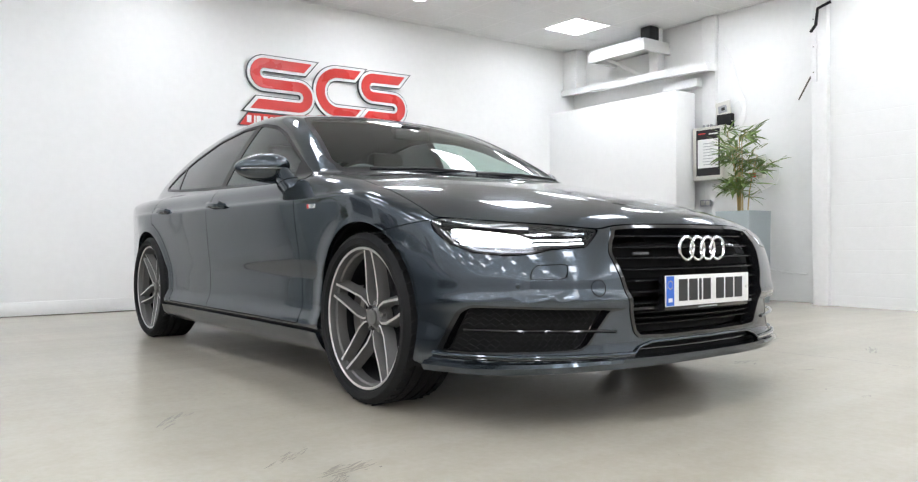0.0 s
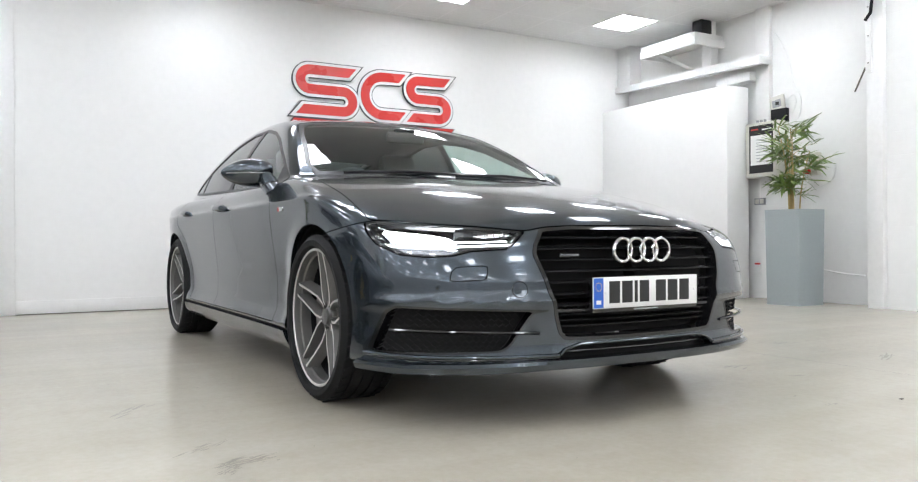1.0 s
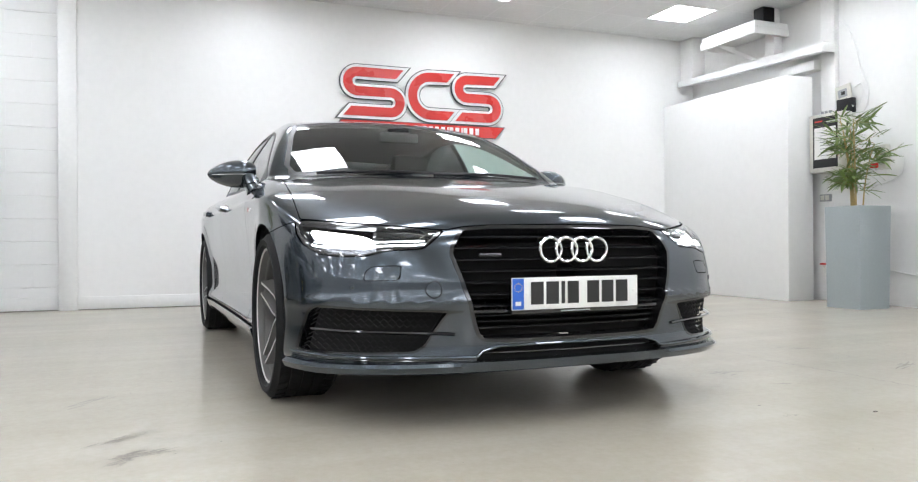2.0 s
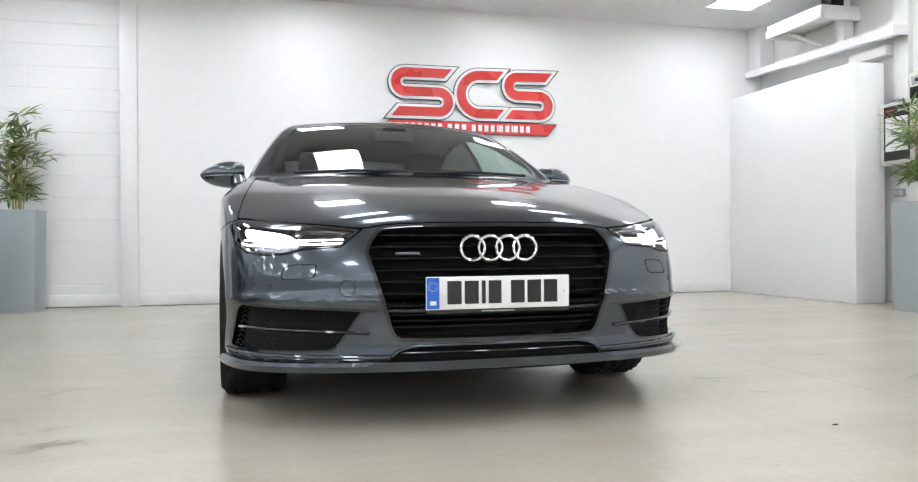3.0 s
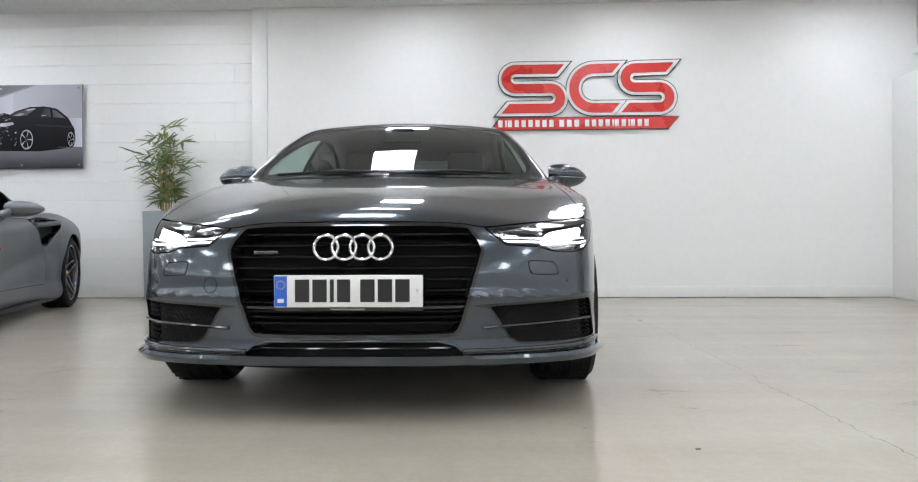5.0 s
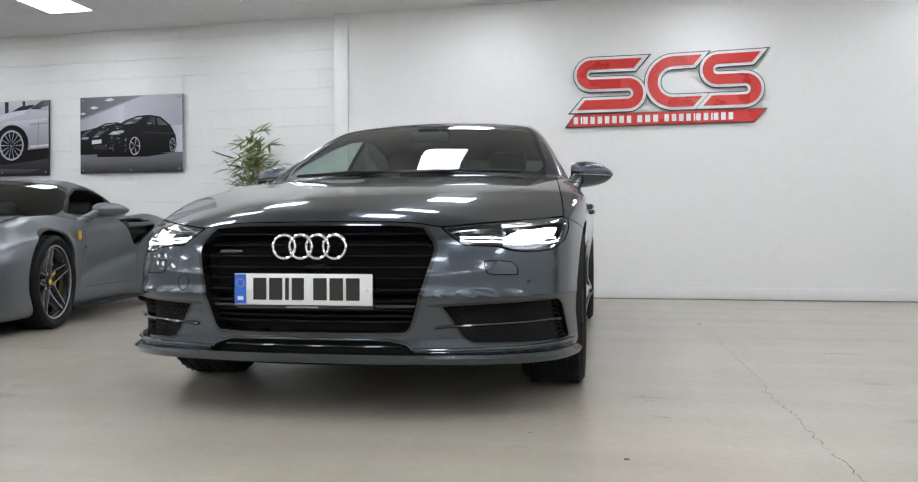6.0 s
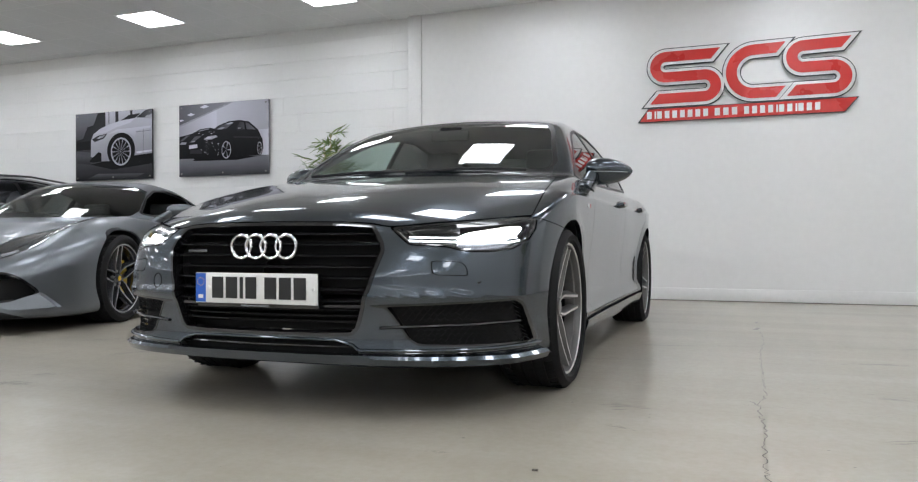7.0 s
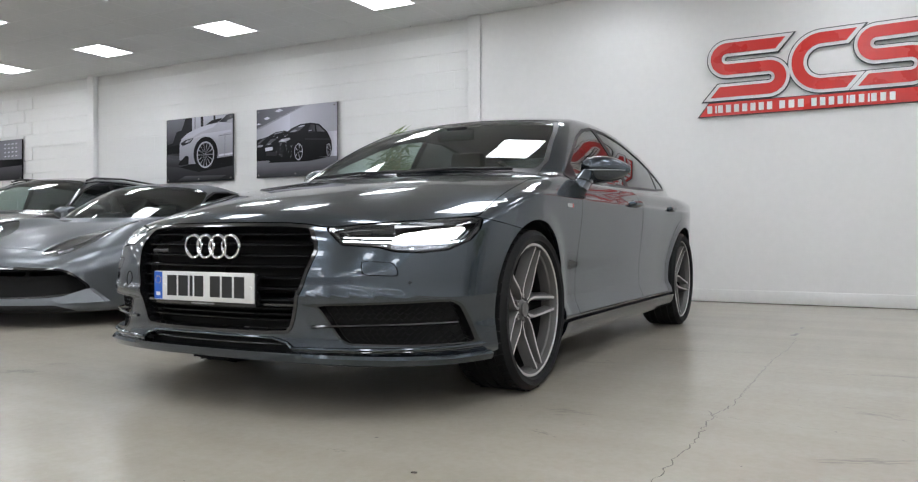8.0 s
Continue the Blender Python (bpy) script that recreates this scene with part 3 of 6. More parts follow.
            for b_, cols in ((bm, (2, 3)), (bp, None)):
                vs = [[b_.verts.new(q) for q in row] for row in rows]
                for u, v in zip(vs, vs[1:]):
                    rng = (2,) if cols else (0, 1, 3, 4)
                    for q in rng:
                        b_.faces.new((u[q], u[q + 1], v[q + 1], v[q]))
            bmesh.ops.delete(bm, geom=[v for v in bm.verts if not v.link_faces], context="VERTS")
        sp = part("spoke", bp, pocket, w, "", 25)
        part("spoke_face", bm, rim_face, w, "machined bright spoke face", 25)
    bm = bmesh.new()
    lathe(bm, [(face - 0.065, hub_r * 1.15), (face - 0.040, hub_r * 1.05), (face - 0.034, hub_r * 0.75), (face - 0.022, hub_r * 0.62), (face - 0.016, 0.034), (face - 0.016, 0.001)], 40)
    part("hub", bm, pocket, w)
    bm = bmesh.new()
    lathe(bm, [(face - 0.018, 0.0345), (face - 0.008, 0.0335), (face - 0.006, 0.031), (face - 0.0075, 0.0295), (face - 0.005, 0.001)], 32)
    part("centre_cap", bm, cap, w, "round wheel centre cap")
    for k in range(5):
        a = 2 * math.pi * (k + 0.5) / 5 + turn
        bm = bmesh.new()
        lathe(bm, [(face - 0.045, 0.011), (face - 0.022, 0.011), (face - 0.020, 0.008), (face - 0.028, 0.001)], 8)
        bmesh.ops.translate(bm, vec=(math.cos(a - math.pi / 5) * 0.056, 0, math.sin(a - math.pi / 5) * 0.056), verts=bm.verts)
        part("wheel_bolt", bm, M_STEEL, w)
    bm = bmesh.new()
    lathe(bm, [(-0.012, 0.06), (-0.012, r_rim * 0.70), (0.014, r_rim * 0.70), (0.014, 0.06)], 56)
    part("brake_disc", bm, M_DARKRIM, w)
    bm = bmesh.new()
    n = 10
    ang = [radians((140 if caliper is M_YELLOW else -32) + (88 if caliper is M_YELLOW else 64) * i / n) for i in range(n + 1)]
    for lo, hi in ((-0.03, 0.035),):
        rings = [[bm.verts.new((math.cos(a) * r, y, math.sin(a) * r)) for r, y in ((r_rim * 0.50, lo), (r_rim * 0.80, lo), (r_rim * 0.80, hi * 0.7), (r_rim * 0.74, hi), (r_rim * 0.54, hi), (r_rim * 0.50, hi * 0.7))] for a in ang]
        for u, v in zip(rings, rings[1:]):
            for q in range(6):
                bm.faces.new((u[q], u[(q + 1) % 6], v[(q + 1) % 6], v[q]))
        bm.faces.new(rings[0])
        bm.faces.new(rings[-1][::-1])
    part("brake_caliper", bm, caliper, w)
    return w


# ---- the grey fastback ----
CAR = empty("car", pose(2.500, 2.772, 0, 0, 0, -88.9))
tagged(CAR, "dark grey metallic four-door fastback with lit headlights", "car", "parked cars")
WB, AXLE, ARCH = -2.914, 0.345, 0.378


def ridge1(x, y):
    """The bonnet's two raised lines, from the grille's corners to the pillars."""
    at = 0.40 + 0.20 * np.clip((0.85 - x) / 1.3, 0, 1)
    s = np.clip((at - y) / 0.17, -1, 1)
    return 0.0055 * (s * 0.75 - 0.25 * s ** 3) * np.clip((x + 0.7) * 3, 0, 1)


C1 = dict(
    plan=curve((-4.1, 0.80), (-3.6, 0.895), (-2.9, 0.952), (-2.2, 0.942), (-1.2, 0.942), (-0.5, 0.952), (0, 0.965), (0.3, 0.970), (0.6, 0.97), (1.0, 0.96)),
    inset=curve((0.10, 0.10), (0.17, 0.05), (0.22, 0.022), (0.28, 0.010), (0.36, 0.036), (0.46, 0.036), (0.58, 0.024), (0.70, 0.010), (0.80, 0.002), (0.850, 0.001), (0.864, 0.013), (0.92, 0.043), (0.97, 0.078), (1.05, 0.16)),
    arches=((0.0, ARCH), (WB, ARCH)), axle=AXLE, flare=0.009,
    deck=curve((-4.2, 0.86), (-3.95, 0.95), (-3.4, 1.0), (-2.0, 1.0), (-0.6, 1.0), (-0.4, 0.985), (0, 0.928), (0.4, 0.858), (0.7, 0.788), (0.85, 0.737), (0.95, 0.690)),
    crown=curve((-4, 0.04), (-0.6, 0.025), (0, 0.050), (0.46, 0.105), (0.85, 0.16)), ridge=ridge1,
    nose=curve((0, 0.957), (0.2, 0.950), (0.4, 0.918), (0.6, 0.855), (0.75, 0.765), (0.85, 0.645), (0.91, 0.50), (0.95, 0.30), (0.968, 0.1), (1.0, -0.5)),
    nose_z=curve((0.10, -0.50), (0.18, -0.28), (0.212, -0.05), (0.235, 0.0), (0.30, -0.006), (0.40, 0.004), (0.440, 0.015), (0.452, 0.015), (0.464, 0.008), (0.482, 0.004), (0.52, 0.001), (0.56, -0.009), (0.60, -0.022), (0.64, -0.038), (0.70, -0.066), (0.76, -0.11), (0.85, -0.20)),
    tail=curve((0, -4.02), (0.5, -3.97), (0.8, -3.75), (0.95, -3.2)), tail_z=curve((0.1, 0.1), (0.4, 0.0), (0.7, 0.02), (0.95, -0.02)),
    floor=0.165, round=0.055, belt=0.98, glass_w=0.838, lean=0.42, lean2=0.42, taper=curve((-4.1, 0.28), (-3.3, 0.10), (-2.6, 0.025), (-2.0, 0), (0, 0)),
    roof=curve((-4.2, 0.85), (-3.8, 0.99), (-3.4, 1.125), (-3.0, 1.250), (-2.6, 1.355), (-2.2, 1.420), (-1.8, 1.440), (-1.5, 1.426), (-1.2, 1.375), (-0.95, 1.285), (-0.7, 1.165), (-0.38, 0.988), (-0.1, 0.83)),
    bow=0.10, roof_crown=0.030, rail=0.04)

skin = Skin(car_field(C1)).grow(-3.1, 0.05, 0.56)


def ring_cut(sk, f, gap):
    """Cuts a piece out along f, with a gap round it: (piece, gap strip, rest)."""
    big, rest = sk.split(lambda x, y, z: f(x, y, z) + gap)
    piece, strip = big.split(lambda x, y, z: f(x, y, z) - gap)
    return piece, strip, rest


def arch_f(x, y, z):
    return np.minimum(np.maximum(ARCH - np.hypot(x, z - AXLE - 0.01), ARCH - np.hypot(x - WB, z - AXLE - 0.01)), y - 0.45)


_, skin = skin.split(arch_f)
under, skin = skin.split(lambda x, y, z: 0.178 - z)
under.mesh("underbody", M_MATT, CAR, depth=0)
# black tray added low under the body to keep light off the floor there
part("undertray", slab(soften([(0.66, -0.40), (0.66, 0.40), (0.50, 0.66), (0.42, 0.56), (-0.42, 0.56), (-0.50, 0.76), (-2.45, 0.76), (-2.5, 0.52), (-3.35, 0.52), (-3.35, -0.52), (-2.5, -0.52), (-2.45, -0.76), (-0.50, -0.76), (-0.42, -0.56), (0.42, -0.56), (0.50, -0.66)], 2, 0.2), 0.150, 0.180, "z"), M_DARK, CAR, "black undertray, added to deepen the shade under the car")

# windows
SCREEN = soften([(-0.9, 0.955), (0.0, 1.005), (0.5, 1.002), (0.775, 0.985), (0.612, 1.338), (0.47, 1.368), (0.0, 1.385), (-0.9, 1.38)], 1)
screen, skin = skin.split(lambda x, y, z: np.minimum(inside(SCREEN, y, z), x + 1.6))
band, screen = screen.split(lambda x, y, z: 0.022 - inside(SCREEN, y, z))
screen.mesh("windscreen", M_GLASS, CAR, depth=0.004, push=-0.003, label="tinted windscreen glass")
band.mesh("windscreen_seal", M_SEAL, CAR, depth=0.006, push=-0.003)
rear, skin = skin.split(lambda x, y, z: np.minimum(np.minimum(0.56 - y - 0.08 * (-2.7 - x), z - 1.03), np.minimum(-2.72 - x, x + 3.70)))
rear.mesh("rear_window", M_TINT, CAR, depth=0.006, push=-0.002)
DLO = [(-0.63, 0.966), (-0.92, 1.105), (-1.21, 1.234), (-1.42, 1.300), (-1.66, 1.342), (-1.95, 1.347), (-2.30, 1.304), (-2.65, 1.218), (-2.95, 1.122), (-3.13, 1.052), (-3.05, 1.040), (-2.6, 1.012), (-2.0, 0.990), (-1.2, 0.970), (-0.75, 0.962)]


def dlo_f(x, y, z):
    return np.minimum(inside(DLO, x, z), y - 0.30)


trim, skin = skin.split(lambda x, y, z: dlo_f(x, y, z) + 0.016)
glass_side, trim = trim.split(dlo_f)
trim.mesh("window_trim", M_SEAL, CAR, "pair", depth=0.01, push=0.002, label="gloss black window surround")


PILLARS = [("b_pillar_cover", lambda x, y, z: 0.036 - np.abs(x + 1.76 - 0.10 * (z - 1.0))), ("quarter_divider", lambda x, y, z: 0.014 - np.abs(x + 2.70 + 0.55 * (z - 1.0))),
           ("mirror_triangle", lambda x, y, z: np.minimum(0.10 - np.abs(x + 0.72) - 0.5 * np.maximum(0, z - 1.10), 1.05 - z))]
for nm, fn in PILLARS:
    piece, glass_side = glass_side.split(fn)
    piece.mesh(nm, M_SEAL, CAR, "pair", depth=0.006, label="gloss black pillar cover")
front_glass, glass_side = glass_side.split(lambda x, y, z: x + 1.76 - 0.10 * (z - 1.0))
front_glass.mesh("front_door_window", M_GLASS, CAR, "pair", depth=0.004, push=-0.003)
mid_glass, quarter = glass_side.split(lambda x, y, z: x + 2.70 + 0.55 * (z - 1.0))
mid_glass.mesh("rear_door_window", M_TINT, CAR, "pair", depth=0.004, push=-0.003, label="dark privacy glass")
quarter.mesh("quarter_window", M_TINT, CAR, "pair", depth=0.004, push=-0.003, label="dark privacy glass")

# openings in the front
LIGHT = [(0.462, 0.692), (0.60, 0.706), (0.74, 0.720), (0.875, 0.737), (0.902, 0.732), (0.907, 0.69), (0.893, 0.645), (0.855, 0.610), (0.80, 0.601), (0.725, 0.604), (0.665, 0.621), (0.545, 0.628)]
GRILLE = soften([(-0.5, 0.711), (0.402, 0.707), (0.452, 0.645), (0.464, 0.608), (0.450, 0.56), (0.382, 0.330), (0.352, 0.303), (-0.5, 0.300)], 1, 0.12)
INTAKE = soften([(0.385, 0.414), (0.870, 0.431), (0.890, 0.415), (0.916, 0.268), (0.905, 0.260), (0.585, 0.271), (0.552, 0.290), (0.480, 0.404)], 1, 0.05)
MOUTH = [(-0.5, 0.288), (0.30, 0.288), (0.430, 0.248), (0.42, 0.236), (-0.5, 0.236)]


def front(poly, x0):
    return lambda x, y, z: np.minimum(inside(poly, y, z), x - x0)


light, gap_l, skin = ring_cut(skin, front(LIGHT, 0.15), 0.002)
grille, skin = skin.split(front(GRILLE, 0.5))
intake, skin = skin.split(front(INTAKE, 0.25))
mouth, skin = skin.split(front(MOUTH, 0.4))
edge_l, lens = light.split(lambda x, y, z: 0.007 - inside(LIGHT, y, z))
lens.mesh("headlight_lens", M_LENS, CAR, "pair", depth=0.004, label="clear headlight lens")
edge_l.mesh("headlight_border", M_BLACK, CAR, "pair", depth=0.02)

# grille: surround, cavity and slats
frame_, hole = grille.split(lambda x, y, z: 0.012 - inside(GRILLE, y, z))
frame_.mesh("grille_frame", M_BLACK, CAR, depth=0.05, push=0.004, label="gloss black grille surround")
hole.mesh("grille_backing", M_DARK, CAR, depth=0, push=-0.075)
field1 = car_field(C1)


def nose_x(y, z, lo=0.2):
    """Where the skin lies, straight ahead of (y, z)."""
    a, b = lo, 1.2
    for _ in range(30):
        m_ = (a + b) / 2
        if field1(np.array([m_]), np.array([y]), np.array([z]))[0] > 0:
            b = m_
        else:
            a = m_
    return a


def across(z, y0, y1, back, h, deep, n=24, tilt=0.0, slope=0.0):
    """A bar that follows the nose from y0 to y1 at a height: a rounded section swept across."""
    bm = bmesh.new()
    rings = []
    for i in range(n + 1):
        y = y0 + (y1 - y0) * i / n
        x = nose_x(abs(y), z) - back
        rings.append([bm.verts.new((x + dx, y, z + dz + tilt * abs(y))) for dx, dz in ((0, -h * 0.3), (0, h * 0.3), (-0.004, h * 0.5), (-deep, h * 0.5 + slope), (-deep, -h * 0.5 + slope), (-0.004, -h * 0.5))])
    for u, v in zip(rings, rings[1:]):
        for q in range(6):
            bm.faces.new((u[q], u[(q + 1) % 6], v[(q + 1) % 6], v[q]))
    bm.faces.new(rings[0][::-1])
    bm.faces.new(rings[-1])
    return bm


def grille_half(z):
    return float(np.interp(z, [0.303, 0.33, 0.56, 0.605, 0.640, 0.703], [0.345, 0.378, 0.448, 0.462, 0.455, 0.385])) - 0.014


for z in (0.668, 0.628, 0.588, 0.548, 0.508, 0.468, 0.428):
    part("grille_slat", across(z, -grille_half(z), grille_half(z), 0.016, 0.0075, 0.055, slope=0.005), M_SLAT, CAR)
for z in (0.395, 0.374, 0.353):
    part("grille_slat", across(z, -grille_half(z), grille_half(z), 0.020, 0.007, 0.045, slope=0.003), M_SLAT, CAR)
part("grille_crossbar", across(0.410, -grille_half(0.41), grille_half(0.41), 0.012, 0.016, 0.05), M_BLACK, CAR)
# side intakes: backing, honeycomb rows, blade
rim_i, hole_i = intake.split(lambda x, y, z: 0.007 - inside(INTAKE, y, z))
rim_i.mesh("intake_frame", M_BLACK, CAR, "pair", depth=0.045, push=0.001)
hole_i.mesh("intake_backing", M_DARK, CAR, "pair", depth=0, push=-0.05)


def bar_on(pts, r, back, name, material, sides=(1, -1), label=""):
    for s in sides:
        bm = bmesh.new()
        tube(bm, [(nose_x(abs(y), z) - back, s * y, z) for y, z in pts], r, 6)
        part(name, bm, material, CAR, label)


bar_on([(0.455, 0.334), (0.49, 0.337), (0.55, 0.339), (0.62, 0.341), (0.70, 0.343), (0.78, 0.344), (0.88, 0.344)], 0.006, -0.003, "intake_blade", M_BLACK)
for z0, y0, y1 in ((0.414, 0.50, 0.865), (0.397, 0.51, 0.87), (0.380, 0.52, 0.87), (0.362, 0.53, 0.875), (0.325, 0.55, 0.88), (0.307, 0.56, 0.885), (0.289, 0.575, 0.89), (0.275, 0.60, 0.895)):
    for s in (1, -1):
        bm = bmesh.new()
        n = 30
        pts = []
        for i in range(n + 1):
            y = y0 + (y1 - y0) * i / n
            z = z0 + (0.006 if i % 2 else -0.006)
            pts.append((nose_x(y, z) - 0.034, s * y, z))
        tube(bm, pts, 0.0022, 5)
        part("honeycomb_strip", bm, M_DARK, CAR)
mouth.mesh("lower_grille", M_DARK, CAR, depth=0.0, push=-0.05)
bar_on([(-0.38, 0.264), (-0.2, 0.264), (0.0, 0.264), (0.2, 0.264), (0.38, 0.264)], 0.004, 0.02, "lower_grille_bar", M_BLACK, (1,))

# body panels
HOOD_Y = curve((-0.7, 0.775), (-0.5, 0.795), (0.0, 0.845), (0.46, 0.888), (0.7, 0.90))
HOOD_Z = curve((0, 0.715), (0.30, 0.711), (0.385, 0.706), (0.462, 0.6945), (0.60, 0.7085), (0.74, 0.7225), (0.875, 0.7395), (1.0, 0.75))


def hood_f(x, y, z):
    f = np.minimum(HOOD_Y(x) - y, z - HOOD_Z(y))
    return np.minimum(np.minimum(f, x + 0.415 + 0.10 * (y / 0.8) ** 2), 1.015 - z)


shell = Skin(skin.field, skin.V, skin.F)
hood, seam_h, skin = ring_cut(skin, hood_f, 0.0022)
hood.mesh("bonnet", M_PAINT, CAR, depth=0.02)
cowl, skin = skin.split(lambda x, y, z: np.minimum(np.minimum(x + 0.60, 0.74 - y), np.minimum(z - 0.9, -0.30 - x)))
cowl.mesh("wiper_cowl", M_MATT, CAR, "pair", depth=0.01)


def bumper_f(x, y, z):
    return np.minimum(np.where(x < 0.47, 0.698 + 0.145 * (x - 0.19), 0.80) - z, x - 0.02)


bumper, seam_b, skin = ring_cut(skin, bumper_f, 0.0018)
FLAP = soften([(0.622, 0.572), (0.725, 0.566), (0.745, 0.518), (0.632, 0.522)], 2, 0.10)
flap, seam_f, bumper = ring_cut(bumper, front(FLAP, 0.4), 0.0013)
flap.mesh("washer_cover", M_PAINT, CAR, "pair", depth=0.01)
bumper.mesh("front_bumper", M_PAINT, CAR, depth=0.02)


def belt_f(x, z):
    return np.interp(x, [-3.3, -3.13, -2.0, -0.75, -0.55], [1.05, 1.036, 0.986, 0.962, 0.965]) - z


sill, seam_s, skin = ring_cut(skin, lambda x, y, z: np.minimum(np.minimum(0.262 - z, -0.30 - x), np.minimum(x + 2.62, y - 0.4)), 0.0055)
sill.mesh("side_skirt", M_PAINT, CAR, "pair", depth=0.02, push=0.014, label="grey side skirt")


def door_f(x0, x1):
    def f(x, y, z):
        g = np.minimum(np.minimum(x0(z) - x, x - x1(z)), np.minimum(belt_f(x, z), z - 0.278))
        return np.minimum(g, np.hypot(x - WB, z - AXLE) - 0.455)
    return f


front_edge = lambda z: -0.585 - 0.03 * np.clip((z - 0.5) * 2, 0, 1)
mid_edge = lambda z: -1.80 + 0.06 * np.clip((z - 0.3), 0, 1)
back_edge = lambda z: np.full(np.shape(z), -2.80)
for nm, fn in (("front_door", door_f(front_edge, mid_edge)), ("rear_door", door_f(mid_edge, back_edge))):
    door, seam_d, skin = ring_cut(skin, fn, 0.0020)
    door.mesh(nm, M_PAINT, CAR, "pair", depth=0.02)
fender, skin = skin.split(lambda x, y, z: np.minimum(x + 0.66, np.where(x > -0.62, 0.99 - z, 0.965 - z)))
fender.mesh("front_fender", M_PAINT, CAR, "pair", depth=0.02)
roof, skin = skin.split(lambda x, y, z: np.minimum(z - (1.0 + 0.02 * (-x - 1)), 0.40 - np.abs(x + 1.9) * 0.0 - np.maximum(0, -3.25 - x)))
roof.mesh("roof", M_PAINT, CAR, depth=0.01)
tail_lamp, skin = skin.split(lambda x, y, z: np.minimum(np.minimum(z - 0.74, 0.90 - z), np.minimum(-3.72 - x, y - 0.35)))
tail_lamp.mesh("tail_lamp", M_RED, CAR, "pair", depth=0.01)
skin.mesh("rear_quarter", M_PAINT, CAR, "pair", depth=0.02)
shell.mesh("inner_shell", M_DARK, CAR, depth=0, push=-0.012)
Skin(car_field(C1), roof.V, roof.F).mesh("headlining", M_HEADLINE, CAR, depth=0, push=-0.03)

# front lip: a blade along the nose's outline
def outline(theta, z, field, x0=0.1):
    a, b = 0.2, 1.4
    for _ in range(30):
        m_ = (a + b) / 2
        if field(np.array([x0 + m_ * math.cos(theta)]), np.array([m_ * math.sin(theta)]), np.array([z]))[0] > 0:
            b = m_
        else:
            a = m_
    return Vector((x0 + a * math.cos(theta), a * math.sin(theta), 0))


def lip(name, z0, z1, o0, o1, th, material, lo=-70.5, hi=70.5, label=""):
    bm = bmesh.new()
    rings = []
    n = 60
    for i in range(n + 1):
        t = radians(lo + (hi - lo) * i / n)
        p = outline(abs(t), 0.255, field1)
        p.y *= 1 if t >= 0 else -1
        d = Vector((math.cos(t) * 0.9, math.sin(t), 0)).normalized()
        rise = -0.012 * min(1.0, abs(t)) ** 2
        w = min(1.0, abs(t) / 1.0) ** 2
        out0, out1 = o0 * (0.35 + 0.65 * w), o1
        pts = [p - d * 0.05 + Vector((0, 0, z1)), p + d * out1 + Vector((0, 0, z1)), p + d * out0 + Vector((0, 0, z0 + th)), p + d * (out0 - 0.012) + Vector((0, 0, z0)), p - d * 0.05 + Vector((0, 0, z0))]
        rings.append([bm.verts.new(q + Vector((0, 0, rise))) for q in pts])
    for u, v in zip(rings, rings[1:]):
        for q in range(5):
            bm.faces.new((u[q], u[(q + 1) % 5], v[(q + 1) % 5], v[q]))
    bm.faces.new(rings[0])
    bm.faces.new(rings[-1][::-1])
    return part(name, bm, material, CAR, label, 30)


lip("front_lip", 0.206, 0.240, 0.034, 0.016, 0.022, M_PAINT, label="grey painted front lip")

# blade over a dark slot above the lip, each side
for s in (1, -1):
    for nm, zz, out, r, mt in (("lip_slot", 0.2455, 0.004, 0.0055, M_BLACK), ("bumper_blade", 0.2555, 0.008, 0.0065, M_PAINT)):
        pts = []
        for k in range(17):
            t = radians(25 + 43.5 * k / 16)
            q = outline(t, 0.255, field1) + Vector((math.cos(t) * 0.9, math.sin(t), 0)).normalized() * out
            pts.append((q.x, s * q.y, zz))
        part(nm, tube(bmesh.new(), pts, r, 8), mt, CAR)
    p0 = outline(radians(25), 0.255, field1)
    part("bumper_blade", tube(bmesh.new(), [(p0.x + 0.008, s * p0.y, 0.2555), (nose_x(0.36, 0.274) + 0.004, s * 0.36, 0.274), (nose_x(0.30, 0.290) + 0.002, s * 0.30, 0.290), (nose_x(0.15, 0.292) + 0.002, s * 0.15, 0.292), (nose_x(0.0, 0.292) + 0.002, 0.0, 0.292)], 0.0055, 8), M_PAINT, CAR)

# headlights
bowl, dim = Skin(field1, light.V, light.F).split(lambda x, y, z: np.minimum(y - 0.700, z - 0.656))
low, dim = dim.split(lambda x, y, z: y - 0.70)
low.mesh("headlight_bowl", M_DARKRIM, CAR, "pair", depth=0, push=-0.045)
dim.mesh("headlight_housing", M_DARK, CAR, "pair", depth=0, push=-0.055)
bowl.mesh("reflector", M_CHROME, CAR, "pair", depth=0, push=-0.050, label="silver headlight reflector")
DRL_LOW = [(0.535, 0.642), (0.60, 0.640), (0.67, 0.638), (0.72, 0.636), (0.79, 0.634), (0.845, 0.636), (0.868, 0.643)]
DRL_MID = [(0.530, 0.655), (0.60, 0.653), (0.68, 0.652), (0.74, 0.651), (0.80, 0.651), (0.86, 0.654)]
bar_on(DRL_LOW, 0.0034, 0.018, "daytime_light", M_DRL, label="lit white daytime running light")
bar_on(DRL_MID, 0.0028, 0.026, "daytime_light", M_DRL, label="lit white daytime running light")
